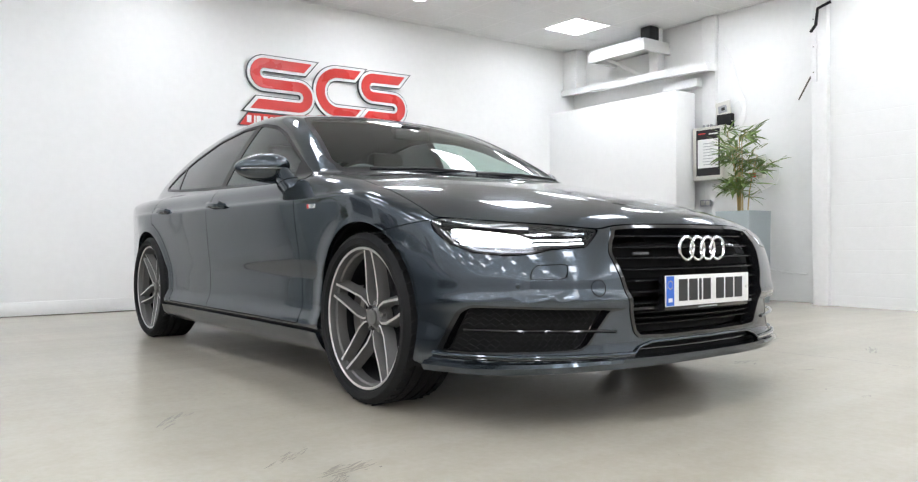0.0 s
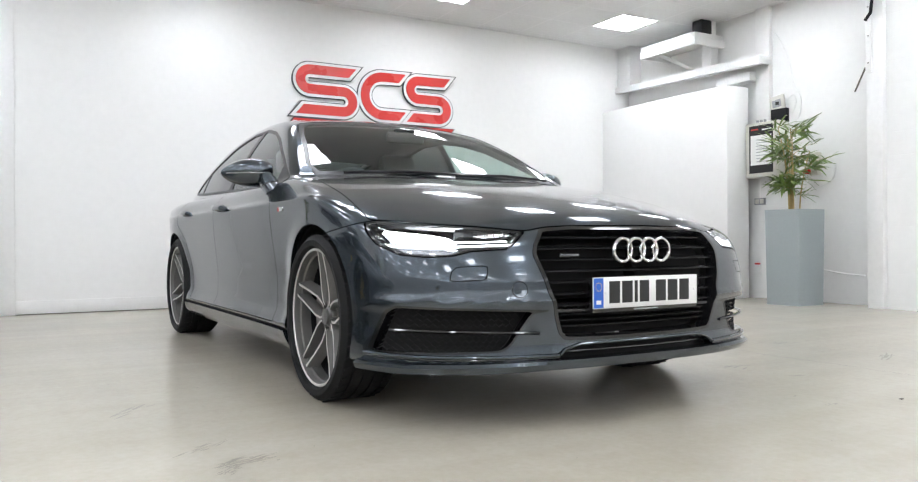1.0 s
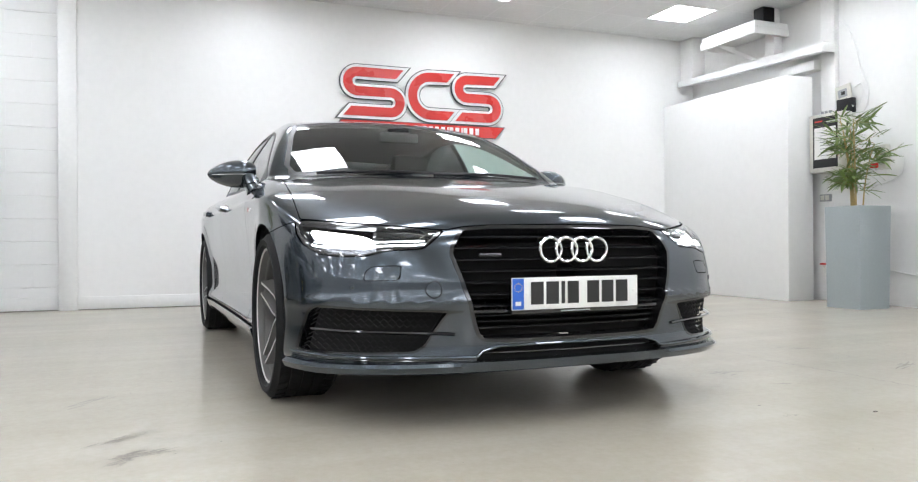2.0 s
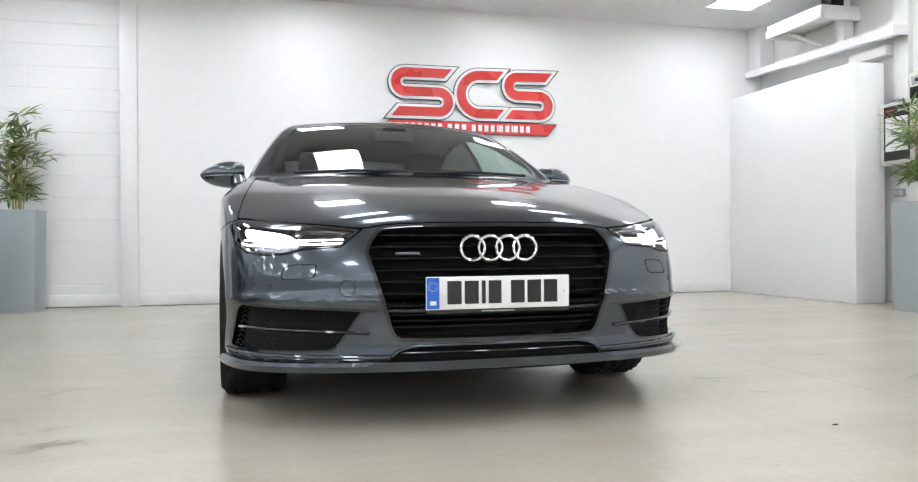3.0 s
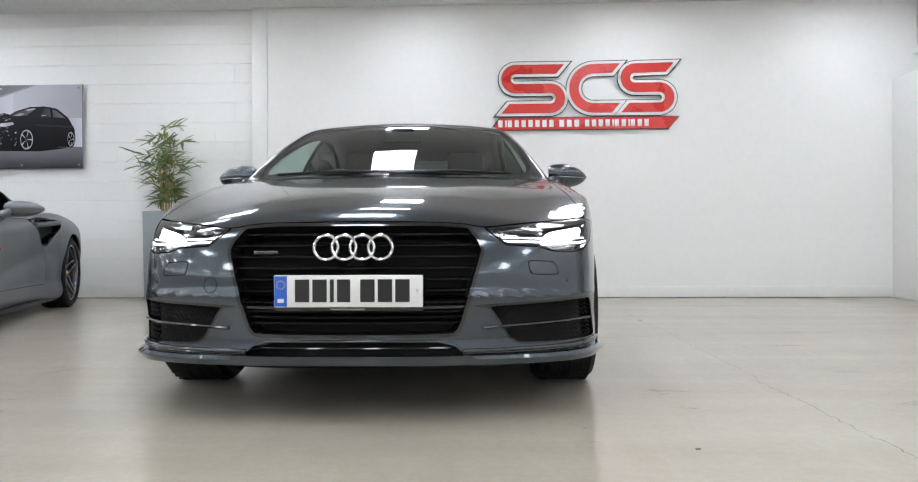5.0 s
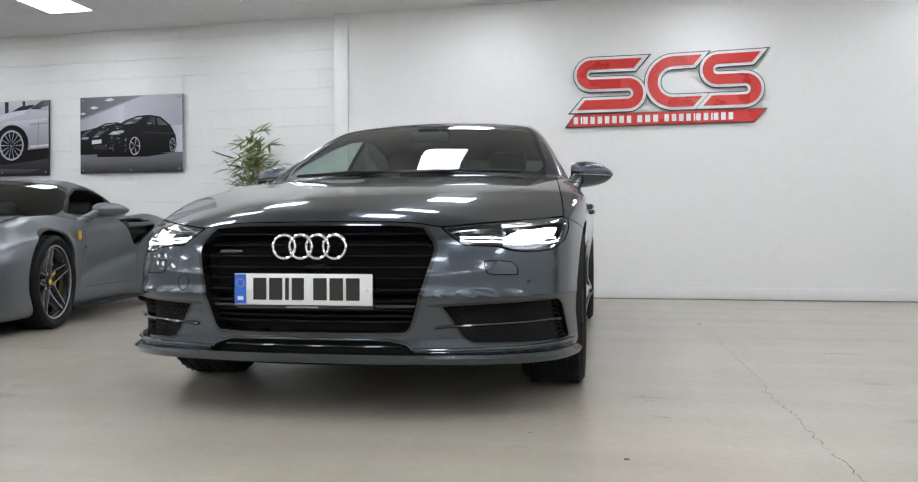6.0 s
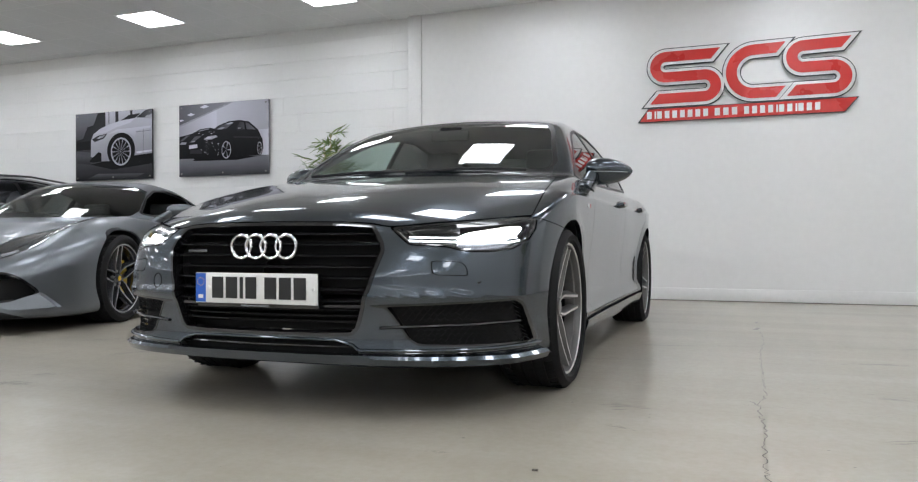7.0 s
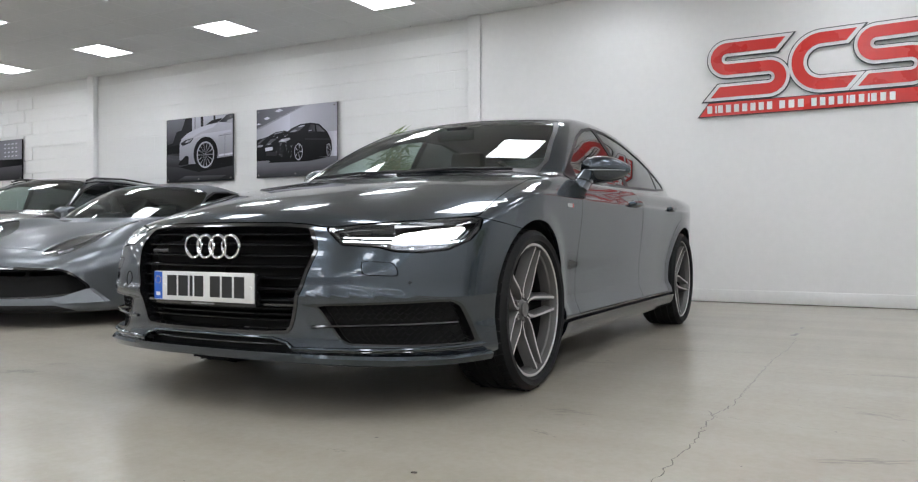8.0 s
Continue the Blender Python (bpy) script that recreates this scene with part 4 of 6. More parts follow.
bar_on([(0.50, 0.676), (0.60, 0.680), (0.66, 0.682)], 0.005, 0.034, "headlight_trim", M_CHROME)
bar_on([(0.52, 0.699), (0.62, 0.706), (0.74, 0.717), (0.84, 0.726)], 0.004, 0.030, "headlight_trim", M_CHROME)
bar_on([(0.480, 0.684), (0.530, 0.642)], 0.0030, 0.020, "headlight_trim", M_CHROME)
bar_on([(0.505, 0.686), (0.552, 0.657)], 0.0024, 0.026, "headlight_trim", M_CHROME)
BEAM = soften([(0.688, 0.662), (0.712, 0.692), (0.77, 0.708), (0.862, 0.722), (0.884, 0.704), (0.876, 0.664)], 1, 0.12)
beam, _ = Skin(field1, light.V, light.F).split(front(BEAM, 0.3))
beam.mesh("led_lens", M_BEAM, CAR, "pair", depth=0.008, push=-0.030, label="lit headlight lens")
for s in (1, -1):
    bm = bmesh.new()
    tube(bm, [(nose_x(y, z) - 0.045, s * y, z) for y, z in ((0.50, 0.668), (0.56, 0.672), (0.62, 0.674), (0.68, 0.676))], 0.010, 6, 0.014)
    part("lamp_shade", bm, M_BLACK, CAR)

# wheel wells
for ax in (0.0, WB):
    for s in (1, -1):
        bm = bmesh.new()
        n = 28
        arcs = []
        for k in range(n + 1):
            a = radians(-25 + 230 * k / n)
            c, q = math.cos(a), math.sin(a)
            arcs.append([bm.verts.new((ax + c * r, s * y, AXLE + 0.01 + q * r)) for y, r in ((0.925, ARCH + 0.004), (0.90, ARCH + 0.018), (0.50, ARCH + 0.018), (0.50, 0.05))])
        for u, v in zip(arcs, arcs[1:]):
            for q in range(3):
                bm.faces.new((u[q], u[q + 1], v[q + 1], v[q]))
        part("wheel_arch_liner", bm, M_MATT, CAR)
for ax, s, y, turn in ((0, 1, 0.825, 0.60), (0, -1, 0.825, 0.384), (WB, 1, 0.815, 0.9), (WB, -1, 0.815, 0.9)):
    wheel(CAR, pose(ax, s * y, AXLE, 0, 0, 0 if s > 0 else 180), 0.347, 0.284, 0.265, 5, M_RIM, M_POCKET, M_STEEL, M_POCKET, True, turn)

# mirrors, handles, badges
def door_mirror(root, side, paint, back, y0, y1, z, half, deep, foot, strip=True):
    """A door mirror: a housing with a flat back lofted from its inner end to its tip, the glass, and an arm down to foot."""
    bm = bmesh.new()
    n, q = 22, 20
    rings = []
    for i in range(n + 1):
        t = i / n
        u = 1 - (1 - t) ** 1.6
        body = max(0.02, (1 - u ** 3.0)) ** 0.55 * min(1.0, 0.80 + 2.5 * u)
        top = half * (0.92 + 0.16 * math.sin(math.pi * min(1.0, u * 1.15))) * body
        low = half * 1.06 * max(0.02, 1 - u ** 3.6) ** 0.6 * (1 - 0.16 * u)
        dep = deep * max(0.03, 1 - u ** 2.6) ** 0.7 * min(1.0, 0.72 + u)
        ring = []
        for k in range(q + 1):
            a = math.pi * (0.5 - k / q)
            c, w = abs(math.cos(a)) ** 0.72, math.copysign(abs(math.sin(a)) ** 0.80, math.sin(a))
            zz = z + (top if w > 0 else low) * w
            xx = back - 0.035 * u + dep * c * (1.0 if w > -0.05 else 0.93)
            ring.append(bm.verts.new((xx, side * (y0 + (y1 - y0) * u), zz)))
        rings.append(ring)
    for u, v in zip(rings, rings[1:]):
        for k in range(q):
            bm.faces.new((u[k], u[k + 1], v[k + 1], v[k]))
        bm.faces.new((u[q], u[0], v[0], v[q]))
    bm.faces.new(rings[0])
    bm.faces.new(rings[-1][::-1])
    mir = part("mirror", bm, paint, root, "door mirror in body colour", 50)
    yc = (y0 + y1) / 2
    g = bmesh.new()
    bmesh.ops.create_uvsphere(g, u_segments=24, v_segments=8, radius=1)
    bmesh.ops.transform(g, matrix=Matrix.Translation((back - 0.016, side * yc, z)) @ Matrix.Rotation(side * 0.16, 4, "Z") @ Matrix.Diagonal((0.004, (y1 - y0) * 0.38, half * 0.78, 1)), verts=g.verts)
    part("mirror_glass", g, M_CHROME, mir, "mirror glass")
    arm = bmesh.new()
    tops = []
    fx, fy, fz = foot
    for t in (0.0, 0.10, 0.35, 0.65, 1.0):
        cx, cy, cz = fx + (back + deep * 0.45 - fx) * t, fy + (y0 + (y1 - y0) * 0.16 - fy) * t ** 1.3, fz + (z - half * 0.25 - fz) * t
        rx, ry = 0.085 - 0.022 * min(1.0, t * 1.6), 0.050 - 0.006 * t
        tops.append([arm.verts.new((cx + rx * math.cos(2 * math.pi * k / 18), side * (cy + ry * math.sin(2 * math.pi * k / 18)), cz + 0.25 * rx * math.cos(2 * math.pi * k / 18))) for k in range(18)])
    for u, v in zip(tops, tops[1:]):
        for k in range(18):
            arm.faces.new((u[k], u[(k + 1) % 18], v[(k + 1) % 18], v[k]))
    arm.faces.new(tops[0])
    arm.faces.new(tops[-1][::-1])
    part("mirror_arm", arm, paint, mir, "", 50)
    seam = [(fx + (back + deep * 0.45 - fx) * 0.42 + 0.0712 * math.cos(2 * math.pi * k / 24), side * (fy + (y0 + (y1 - y0) * 0.16 - fy) * 0.42 ** 1.3 + 0.0485 * math.sin(2 * math.pi * k / 24)), fz + (z - half * 0.25 - fz) * 0.42 + 0.25 * 0.0712 * math.cos(2 * math.pi * k / 24)) for k in range(25)]
    part("mirror_seam", tube(bmesh.new(), seam, 0.0022, 5), M_SEAL, mir)
    if strip:
        pts = []
        for k in range(11):
            u = 0.20 + 0.72 * k / 10
            dep = deep * max(0.03, 1 - u ** 2.6) ** 0.7
            pts.append((back - 0.035 * u + dep * 0.985 + 0.001, side * (y0 + (y1 - y0) * u), z - half * 0.10))
        part("indicator_strip", tube(bmesh.new(), pts, 0.0028, 6), M_GREYRIM, mir, "bright indicator strip")
    return mir


for s in (1, -1):
    door_mirror(CAR, s, M_PAINT, -0.925, 0.858, 1.092, 1.019, 0.072, 0.130, (-0.745, 0.868, 0.905))
    for hx, hy in ((-1.60, 0.936), (-2.56, 0.930)):
        bm = bmesh.new()
        tube(bm, [(hx + 0.10, s * (hy - 0.012), 0.852), (hx + 0.085, s * (hy + 0.018), 0.860), (hx, s * (hy + 0.028), 0.864), (hx - 0.085, s * (hy + 0.018), 0.868), (hx - 0.10, s * (hy - 0.012), 0.870)], 0.019, 8)
        hd = part("door_handle", bm, M_PAINT, CAR, "grey door handle")
        # dark ellipsoid behind the handle stands for the shade in its hollow
        bm = bmesh.new()
        bmesh.ops.create_uvsphere(bm, u_segments=14, v_segments=8, radius=1)
        bmesh.ops.transform(bm, matrix=Matrix.Translation((hx, s * (hy - 0.011), 0.848)) @ Matrix.Diagonal((0.066, 0.013, 0.038, 1)), verts=bm.verts)
        part("handle_shade", bm, M_DARK, hd)
    part("side_badge", boxed((-0.440, s * 0.9515 - 0.004, 0.801), (-0.378, s * 0.9515 + 0.004, 0.821), 0.002), M_CHROME, CAR, "small chrome badge")
    part("side_badge_accent", boxed((-0.458, s * 0.9515 - 0.004, 0.801), (-0.440, s * 0.9515 + 0.004, 0.821), 0.002), M_RED, CAR, "small red badge accent")

for k in range(4):
    bm = bmesh.new()
    n, q = 40, 8
    y0 = (k - 1.5) * 0.0640
    x0 = nose_x(abs(y0), 0.62) + 0.010
    rings = [[bm.verts.new((x0 + 0.007 * math.sin(2 * math.pi * j / q), y0 - 0.0 + (0.0425 + 0.0060 * math.cos(2 * math.pi * j / q)) * math.cos(2 * math.pi * i / n), 0.622 + (0.0425 + 0.0060 * math.cos(2 * math.pi * j / q)) * math.sin(2 * math.pi * i / n))) for j in range(q)] for i in range(n)]
    for i in range(n):
        for j in range(q):
            bm.faces.new((rings[i][j], rings[i][(j + 1) % q], rings[(i + 1) % n][(j + 1) % q], rings[(i + 1) % n][j]))
    part("emblem_ring", bm, M_CHROME, CAR, "chrome emblem ring")
part("grille_badge", boxed((nose_x(0.32, 0.605) - 0.016, -0.362, 0.600), (nose_x(0.32, 0.605) - 0.006, -0.276, 0.611), 0.002), M_DARKRIM, CAR, "small chrome grille badge")

# number plate, with its writing as plain bars
px = nose_x(0.0, 0.47) + 0.008
part("plate_holder", boxed((px - 0.03, -0.268, 0.400), (px - 0.002, 0.250, 0.524), 0.003), M_BLACK, CAR)
plate = part("number_plate", boxed((px - 0.002, -0.272, 0.414), (px + 0.004, 0.248, 0.526), 0.003), M_PLATE, CAR, "white number plate with dark bars")
part("plate_band", boxed((px + 0.004, -0.270, 0.417), (px + 0.0052, -0.226, 0.523)), M_BLUE, plate, "blue band")
ring = bmesh.new()
for k in range(12):
    a = 2 * math.pi * k / 12
    box(ring, (px + 0.0052, -0.248 + 0.0145 * math.cos(a) - 0.0016, 0.492 + 0.0145 * math.sin(a) - 0.0016), (px + 0.0056, -0.248 + 0.0145 * math.cos(a) + 0.0016, 0.492 + 0.0145 * math.sin(a) + 0.0016))
part("band_emblem", ring, M_YELLOW, plate, "ring of small yellow dots")
part("band_mark", boxed((px + 0.0052, -0.259, 0.430), (px + 0.0058, -0.237, 0.444)), M_PLATE, plate)
y = -0.198
for k, wd in enumerate((0.050, 0.050, 0.014, 0.046, 0.050, 0.050, 0.050)):
    if k == 4:
        y += 0.024
    part("plate_bar", boxed((px + 0.004, y, 0.432), (px + 0.0055, y + wd, 0.511)), M_INK, plate)
    y += wd + 0.011
for yy in (-0.212, 0.232):
    bm = lathe(bmesh.new(), [(0, 0.007), (0.003, 0.006), (0.004, 0.001)], 14, "z")
    bmesh.ops.transform(bm, matrix=Matrix.Translation((px + 0.004, yy, 0.471)) @ Matrix.Rotation(math.pi / 2, 4, "Y"), verts=bm.verts)
    part("plate_screw", bm, M_PLATE, plate)
part("plate_caption", boxed((px - 0.002, -0.075, 0.4045), (px - 0.001, 0.045, 0.4085)), M_GREYPL, plate)

# sensors, washer flaps, tow cover drawn as raised covers
for s in (1, -1):
    for y, z, r in ((0.772, 0.498, 0.010),):
        x = nose_x(y, z)
        bm = bmesh.new()
        lathe(bm, [(-0.01, r), (0.001, r), (0.0015, r * 0.8), (0.0012, 0.001)], 18, "z")
        bmesh.ops.transform(bm, matrix=Matrix.Translation((x, s * y, z)) @ Matrix.Rotation(math.pi / 2, 4, "Y") @ Matrix.Rotation(-s * 0.5, 4, "X"), verts=bm.verts)
        part("parking_sensor", bm, M_PAINT, CAR)

n = 28
part("tow_cover_ring", tube(bmesh.new(), [(nose_x(0.525 + 0.026 * math.cos(2 * math.pi * k / n), 0.488 + 0.028 * math.sin(2 * math.pi * k / n)) + 0.0005, -0.525 - 0.026 * math.cos(2 * math.pi * k / n), 0.488 + 0.028 * math.sin(2 * math.pi * k / n)) for k in range(n + 1)], 0.0013, 5), M_DARK, CAR)

# cabin
part("cabin_floor", boxed((-2.9, -0.80, 0.24), (-0.35, 0.80, 0.30)), M_MATT, CAR)
bm = bmesh.new()
box(bm, (-0.95, -0.76, 0.55), (-0.55, 0.76, 0.93), 0.05)
box(bm, (-0.86, 0.22, 0.90), (-0.62, 0.58, 0.985), 0.03)
part("dashboard", bm, M_LEATHER, CAR)
for s in (1, -1):
    part("door_card", boxed((-2.7, s * 0.80 - 0.03, 0.35), (-0.7, s * 0.80 + 0.03, 0.955), 0.015), M_LEATHER, CAR)
    seat = part("front_seat", box(boxed((-1.75, s * 0.37 - 0.25, 0.36), (-1.15, s * 0.37 + 0.25, 0.56), 0.05), (-1.90, s * 0.37 - 0.24, 0.5), (-1.74, s * 0.37 + 0.24, 1.08), 0.06), M_LEATHER, CAR)
    part("headrest", boxed((-1.95, s * 0.37 - 0.13, 1.11), (-1.84, s * 0.37 + 0.13, 1.27), 0.04), M_LEATHER, seat)
part("rear_seat", box(boxed((-2.75, -0.66, 0.36), (-2.25, 0.66, 0.56), 0.05), (-2.95, -0.66, 0.5), (-2.72, 0.66, 1.05), 0.06), M_LEATHER, CAR)
bm = bmesh.new()
n = 28
tube(bm, [(-1.02 + 0.09 * math.sin(2 * math.pi * k / n), -0.37 + 0.185 * math.cos(2 * math.pi * k / n), 0.90 + 0.16 * math.sin(2 * math.pi * k / n)) for k in range(n + 1)], 0.016, 8)
part("steering_wheel", bm, M_LEATHER, CAR)
part("rear_view_mirror", boxed((-1.04, -0.12, 1.24), (-1.01, 0.12, 1.30), 0.012), M_MATT, CAR)
part("screen_sensor", boxed((-1.14, -0.07, 1.285), (-1.02, 0.07, 1.325), 0.012), M_MATT, CAR)
for s0, s1 in ((-0.62, 0.05), (-0.02, 0.62)):
    bm = tube(bmesh.new(), [(-0.40 - 0.10 * (s0 / 0.8) ** 2, s0, 1.000), (-0.43, (s0 + s1) / 2, 1.014), (-0.42 - 0.10 * (s1 / 0.8) ** 2, s1, 1.004)], 0.008, 6)
    part("wiper", bm, M_MATT, CAR)


# ---- the wall sign ----
def stroke(path, w, lo, hi, cut=(0.0, 0.0)):
    """A flat ribbon of a width along a path in (x, z), with slanted ends."""
    L, R = [], []
    n = len(path)
    for i, p in enumerate(path):
        a, b = Vector(path[max(i - 1, 0)]), Vector(path[min(i + 1, n - 1)])
        d = (b - a).normalized()
        nrm = Vector((-d.y, d.x))
        slant = Vector((0, 0))
        p = Vector(p)
        l_, r_ = p + nrm * w / 2, p - nrm * w / 2
        for k, c in ((0, cut[0]), (n - 1, cut[1])):
            if i == k:
                l_, r_ = l_ + Vector((l_.y - p.y, 0)) * c, r_ + Vector((r_.y - p.y, 0)) * c
        L.append(l_)
        R.append(r_)
    bm = bmesh.new()
    rows = [[bm.verts.new((q.x, y, q.y)) for q, y in ((a, lo), (b, lo), (b, hi), (a, hi))] for a, b in zip(L, R)]
    for u, v in zip(rows, rows[1:]):
        for q in range(4):
            bm.faces.new((u[q], u[(q + 1) % 4], v[(q + 1) % 4], v[q]))
    bm.faces.new(rows[0])
    bm.faces.new(rows[-1][::-1])
    return bm


def arc(cx, cz, r, a0, a1, n=18):
    return [(cx + r * math.cos(radians(a0 + (a1 - a0) * k / n)), cz + r * math.sin(radians(a0 + (a1 - a0) * k / n))) for k in range(n + 1)]


def grown(path, e):
    """The path with both ends drawn out by e."""
    a, b = Vector(path[0]) - Vector(path[1]), Vector(path[-1]) - Vector(path[-2])
    return [tuple(Vector(path[0]) + a.normalized() * e)] + path[1:-1] + [tuple(Vector(path[-1]) + b.normalized() * e)]


sign = empty("wall_sign", pose(0, BACK, 0))
tagged(sign, "red, white and black layered acrylic emblem sign on the wall", "sign")
T, MID, LOWZ = 2.572, 2.357, 2.132
S1 = [(3.80, T)] + arc(3.300, (T + MID) / 2, (T - MID) / 2, 90, 270) + arc(3.690, (MID + LOWZ) / 2, (MID - LOWZ) / 2, 90, -90) + [(3.185, LOWZ)]
C_ = [(4.425, T + 0.005)] + arc(4.175, (T + LOWZ) / 2, (T - LOWZ) / 2, 90, 270, 30) + [(4.425, LOWZ)]
S2 = [(5.02, T + 0.008)] + arc(4.635, (T + MID) / 2, (T - MID) / 2, 90, 270) + arc(4.905, (MID + LOWZ) / 2, (MID - LOWZ) / 2, 90, -90) + [(4.525, LOWZ)]
for k, path in enumerate((C_, S1, S2)):
    fwd = 0.004 * (k > 0)
    piece = part("emblem_piece", stroke(grown(path, 0.062), 0.186, -0.030 - fwd, -0.012, (0.85, 0.85)), M_DKACR, sign, "dark outer outline", 40)
    part("white_layer", stroke(grown(path, 0.046), 0.166, -0.038 - fwd, -0.030 - fwd, (0.85, 0.85)), M_WHITEACR, piece, "white border layer", 40)
    part("red_layer", stroke(path, 0.106, -0.046 - fwd, -0.038 - fwd, (0.85, 0.85)), M_RED, piece, "red acrylic layer", 40)
part("sign_band", slab([(3.005, 1.890), (5.010, 1.890), (5.135, 2.036), (3.115, 2.036)], -0.030, -0.012), M_DKACR, sign, "dark band outline")
part("sign_band_face", slab([(3.030, 1.898), (5.003, 1.898), (5.115, 2.028), (3.122, 2.028)], -0.038, -0.030), M_RED, sign, "red acrylic band")
x = 3.105
for word in ((9, 0.078), (3, 0.084), (11, 0.076)):
    for k in range(word[0]):
        w = word[1] * (0.35 if (word[0], k) in ((9, 1), (11, 4), (11, 7)) else 1.0)
        part("band_bar", slab([(x, 1.925), (x + w * 0.62, 1.925), (x + w * 0.62, 2.002), (x, 2.002)], -0.042, -0.038), M_WHITEACR, sign)
        x += w
    x += 0.035
for fx, fz in ((3.2, 2.35), (4.0, 2.35), (4.9, 2.35), (3.3, 1.96), (4.8, 1.96)):
    part("standoff", boxed((fx - 0.02, -0.012, fz - 0.02), (fx + 0.02, -0.0025, fz + 0.02)), M_GREYPL, sign)


# ---- photographs on the wall ----
def photo(x0, x1, z0, z1, label, shapes, base):
    ob = empty("wall_picture", pose(x0, BACK + 0.05, z0))
    tagged(ob, label, "picture", "pictures on the wall")
    w, h = x1 - x0, z1 - z0
    part("panel", boxed((0, -0.042, 0), (w, -0.022, h), 0.002), M_PH[base], ob, "printed panel")
    for k, (nm, tone, poly) in enumerate(shapes):
        if len(poly) == 1:
            (u, v, ru, rv, th) = poly[0]
            pts = [(u + ru * math.cos(2 * math.pi * i / 32), v + rv * math.sin(2 * math.pi * i / 32)) for i in range(32)]
        else:
            pts = poly
        part(nm, slab([(min(max(u, 0.002), 0.998) * w, min(max(v, 0.002), 0.998) * h) for u, v in pts], -0.0424 - 0.0003 * k, -0.0420 - 0.0003 * k), PRINT_RAMPS.get(nm, M_PH[tone]), ob)
    for u, v in ((0.03, 0.04), (0.97, 0.04), (0.03, 0.96), (0.97, 0.96), (0.5, 0.04)):
        bm = lathe(bmesh.new(), [(0.02, 0.011), (-0.050, 0.011), (-0.053, 0.008), (-0.053, 0.001)], 14)
        bmesh.ops.translate(bm, vec=(u * w, 0, v * h), verts=bm.verts)
        part("fixing_cap", bm, M_STEEL, ob)
    return ob


def wheel_shapes(u, v, ru, rv, n=10):
    out = [("print_tyre", 0, [(u, v, ru * 1.22, rv * 1.2, 0)]), ("print_rim", 6, [(u, v, ru, rv, 0)]), ("print_gap", 0, [(u, v, ru * 0.88, rv * 0.88, 0)])]
    for k in range(n):
        a = 2 * math.pi * k / n
        c, s, d = math.cos(a), math.sin(a), 0.45 / n
        out.append(("print_spoke", 6, [(u, v), (u + ru * 0.95 * math.cos(a - d), v + rv * 0.95 * math.sin(a - d)), (u + ru * 0.95 * math.cos(a + d), v + rv * 0.95 * math.sin(a + d))]))
    return out


def glints(seed, n, u0, u1, v0, v1):
    """Small bright reflections scattered over a printed car."""
    r_ = random.Random(seed)
    out = []
    for _ in range(n):
        u, v, a, b = r_.uniform(u0, u1), r_.uniform(v0, v1), r_.uniform(0.004, 0.014), r_.uniform(0.004, 0.010)
        out.append(("print_glint", r_.choice((3, 4, 6)), [(u, v), (u + a, v + b * 0.6), (u + a * 1.2, v + b * 1.3), (u + a * 0.2, v + b)]))
    return out


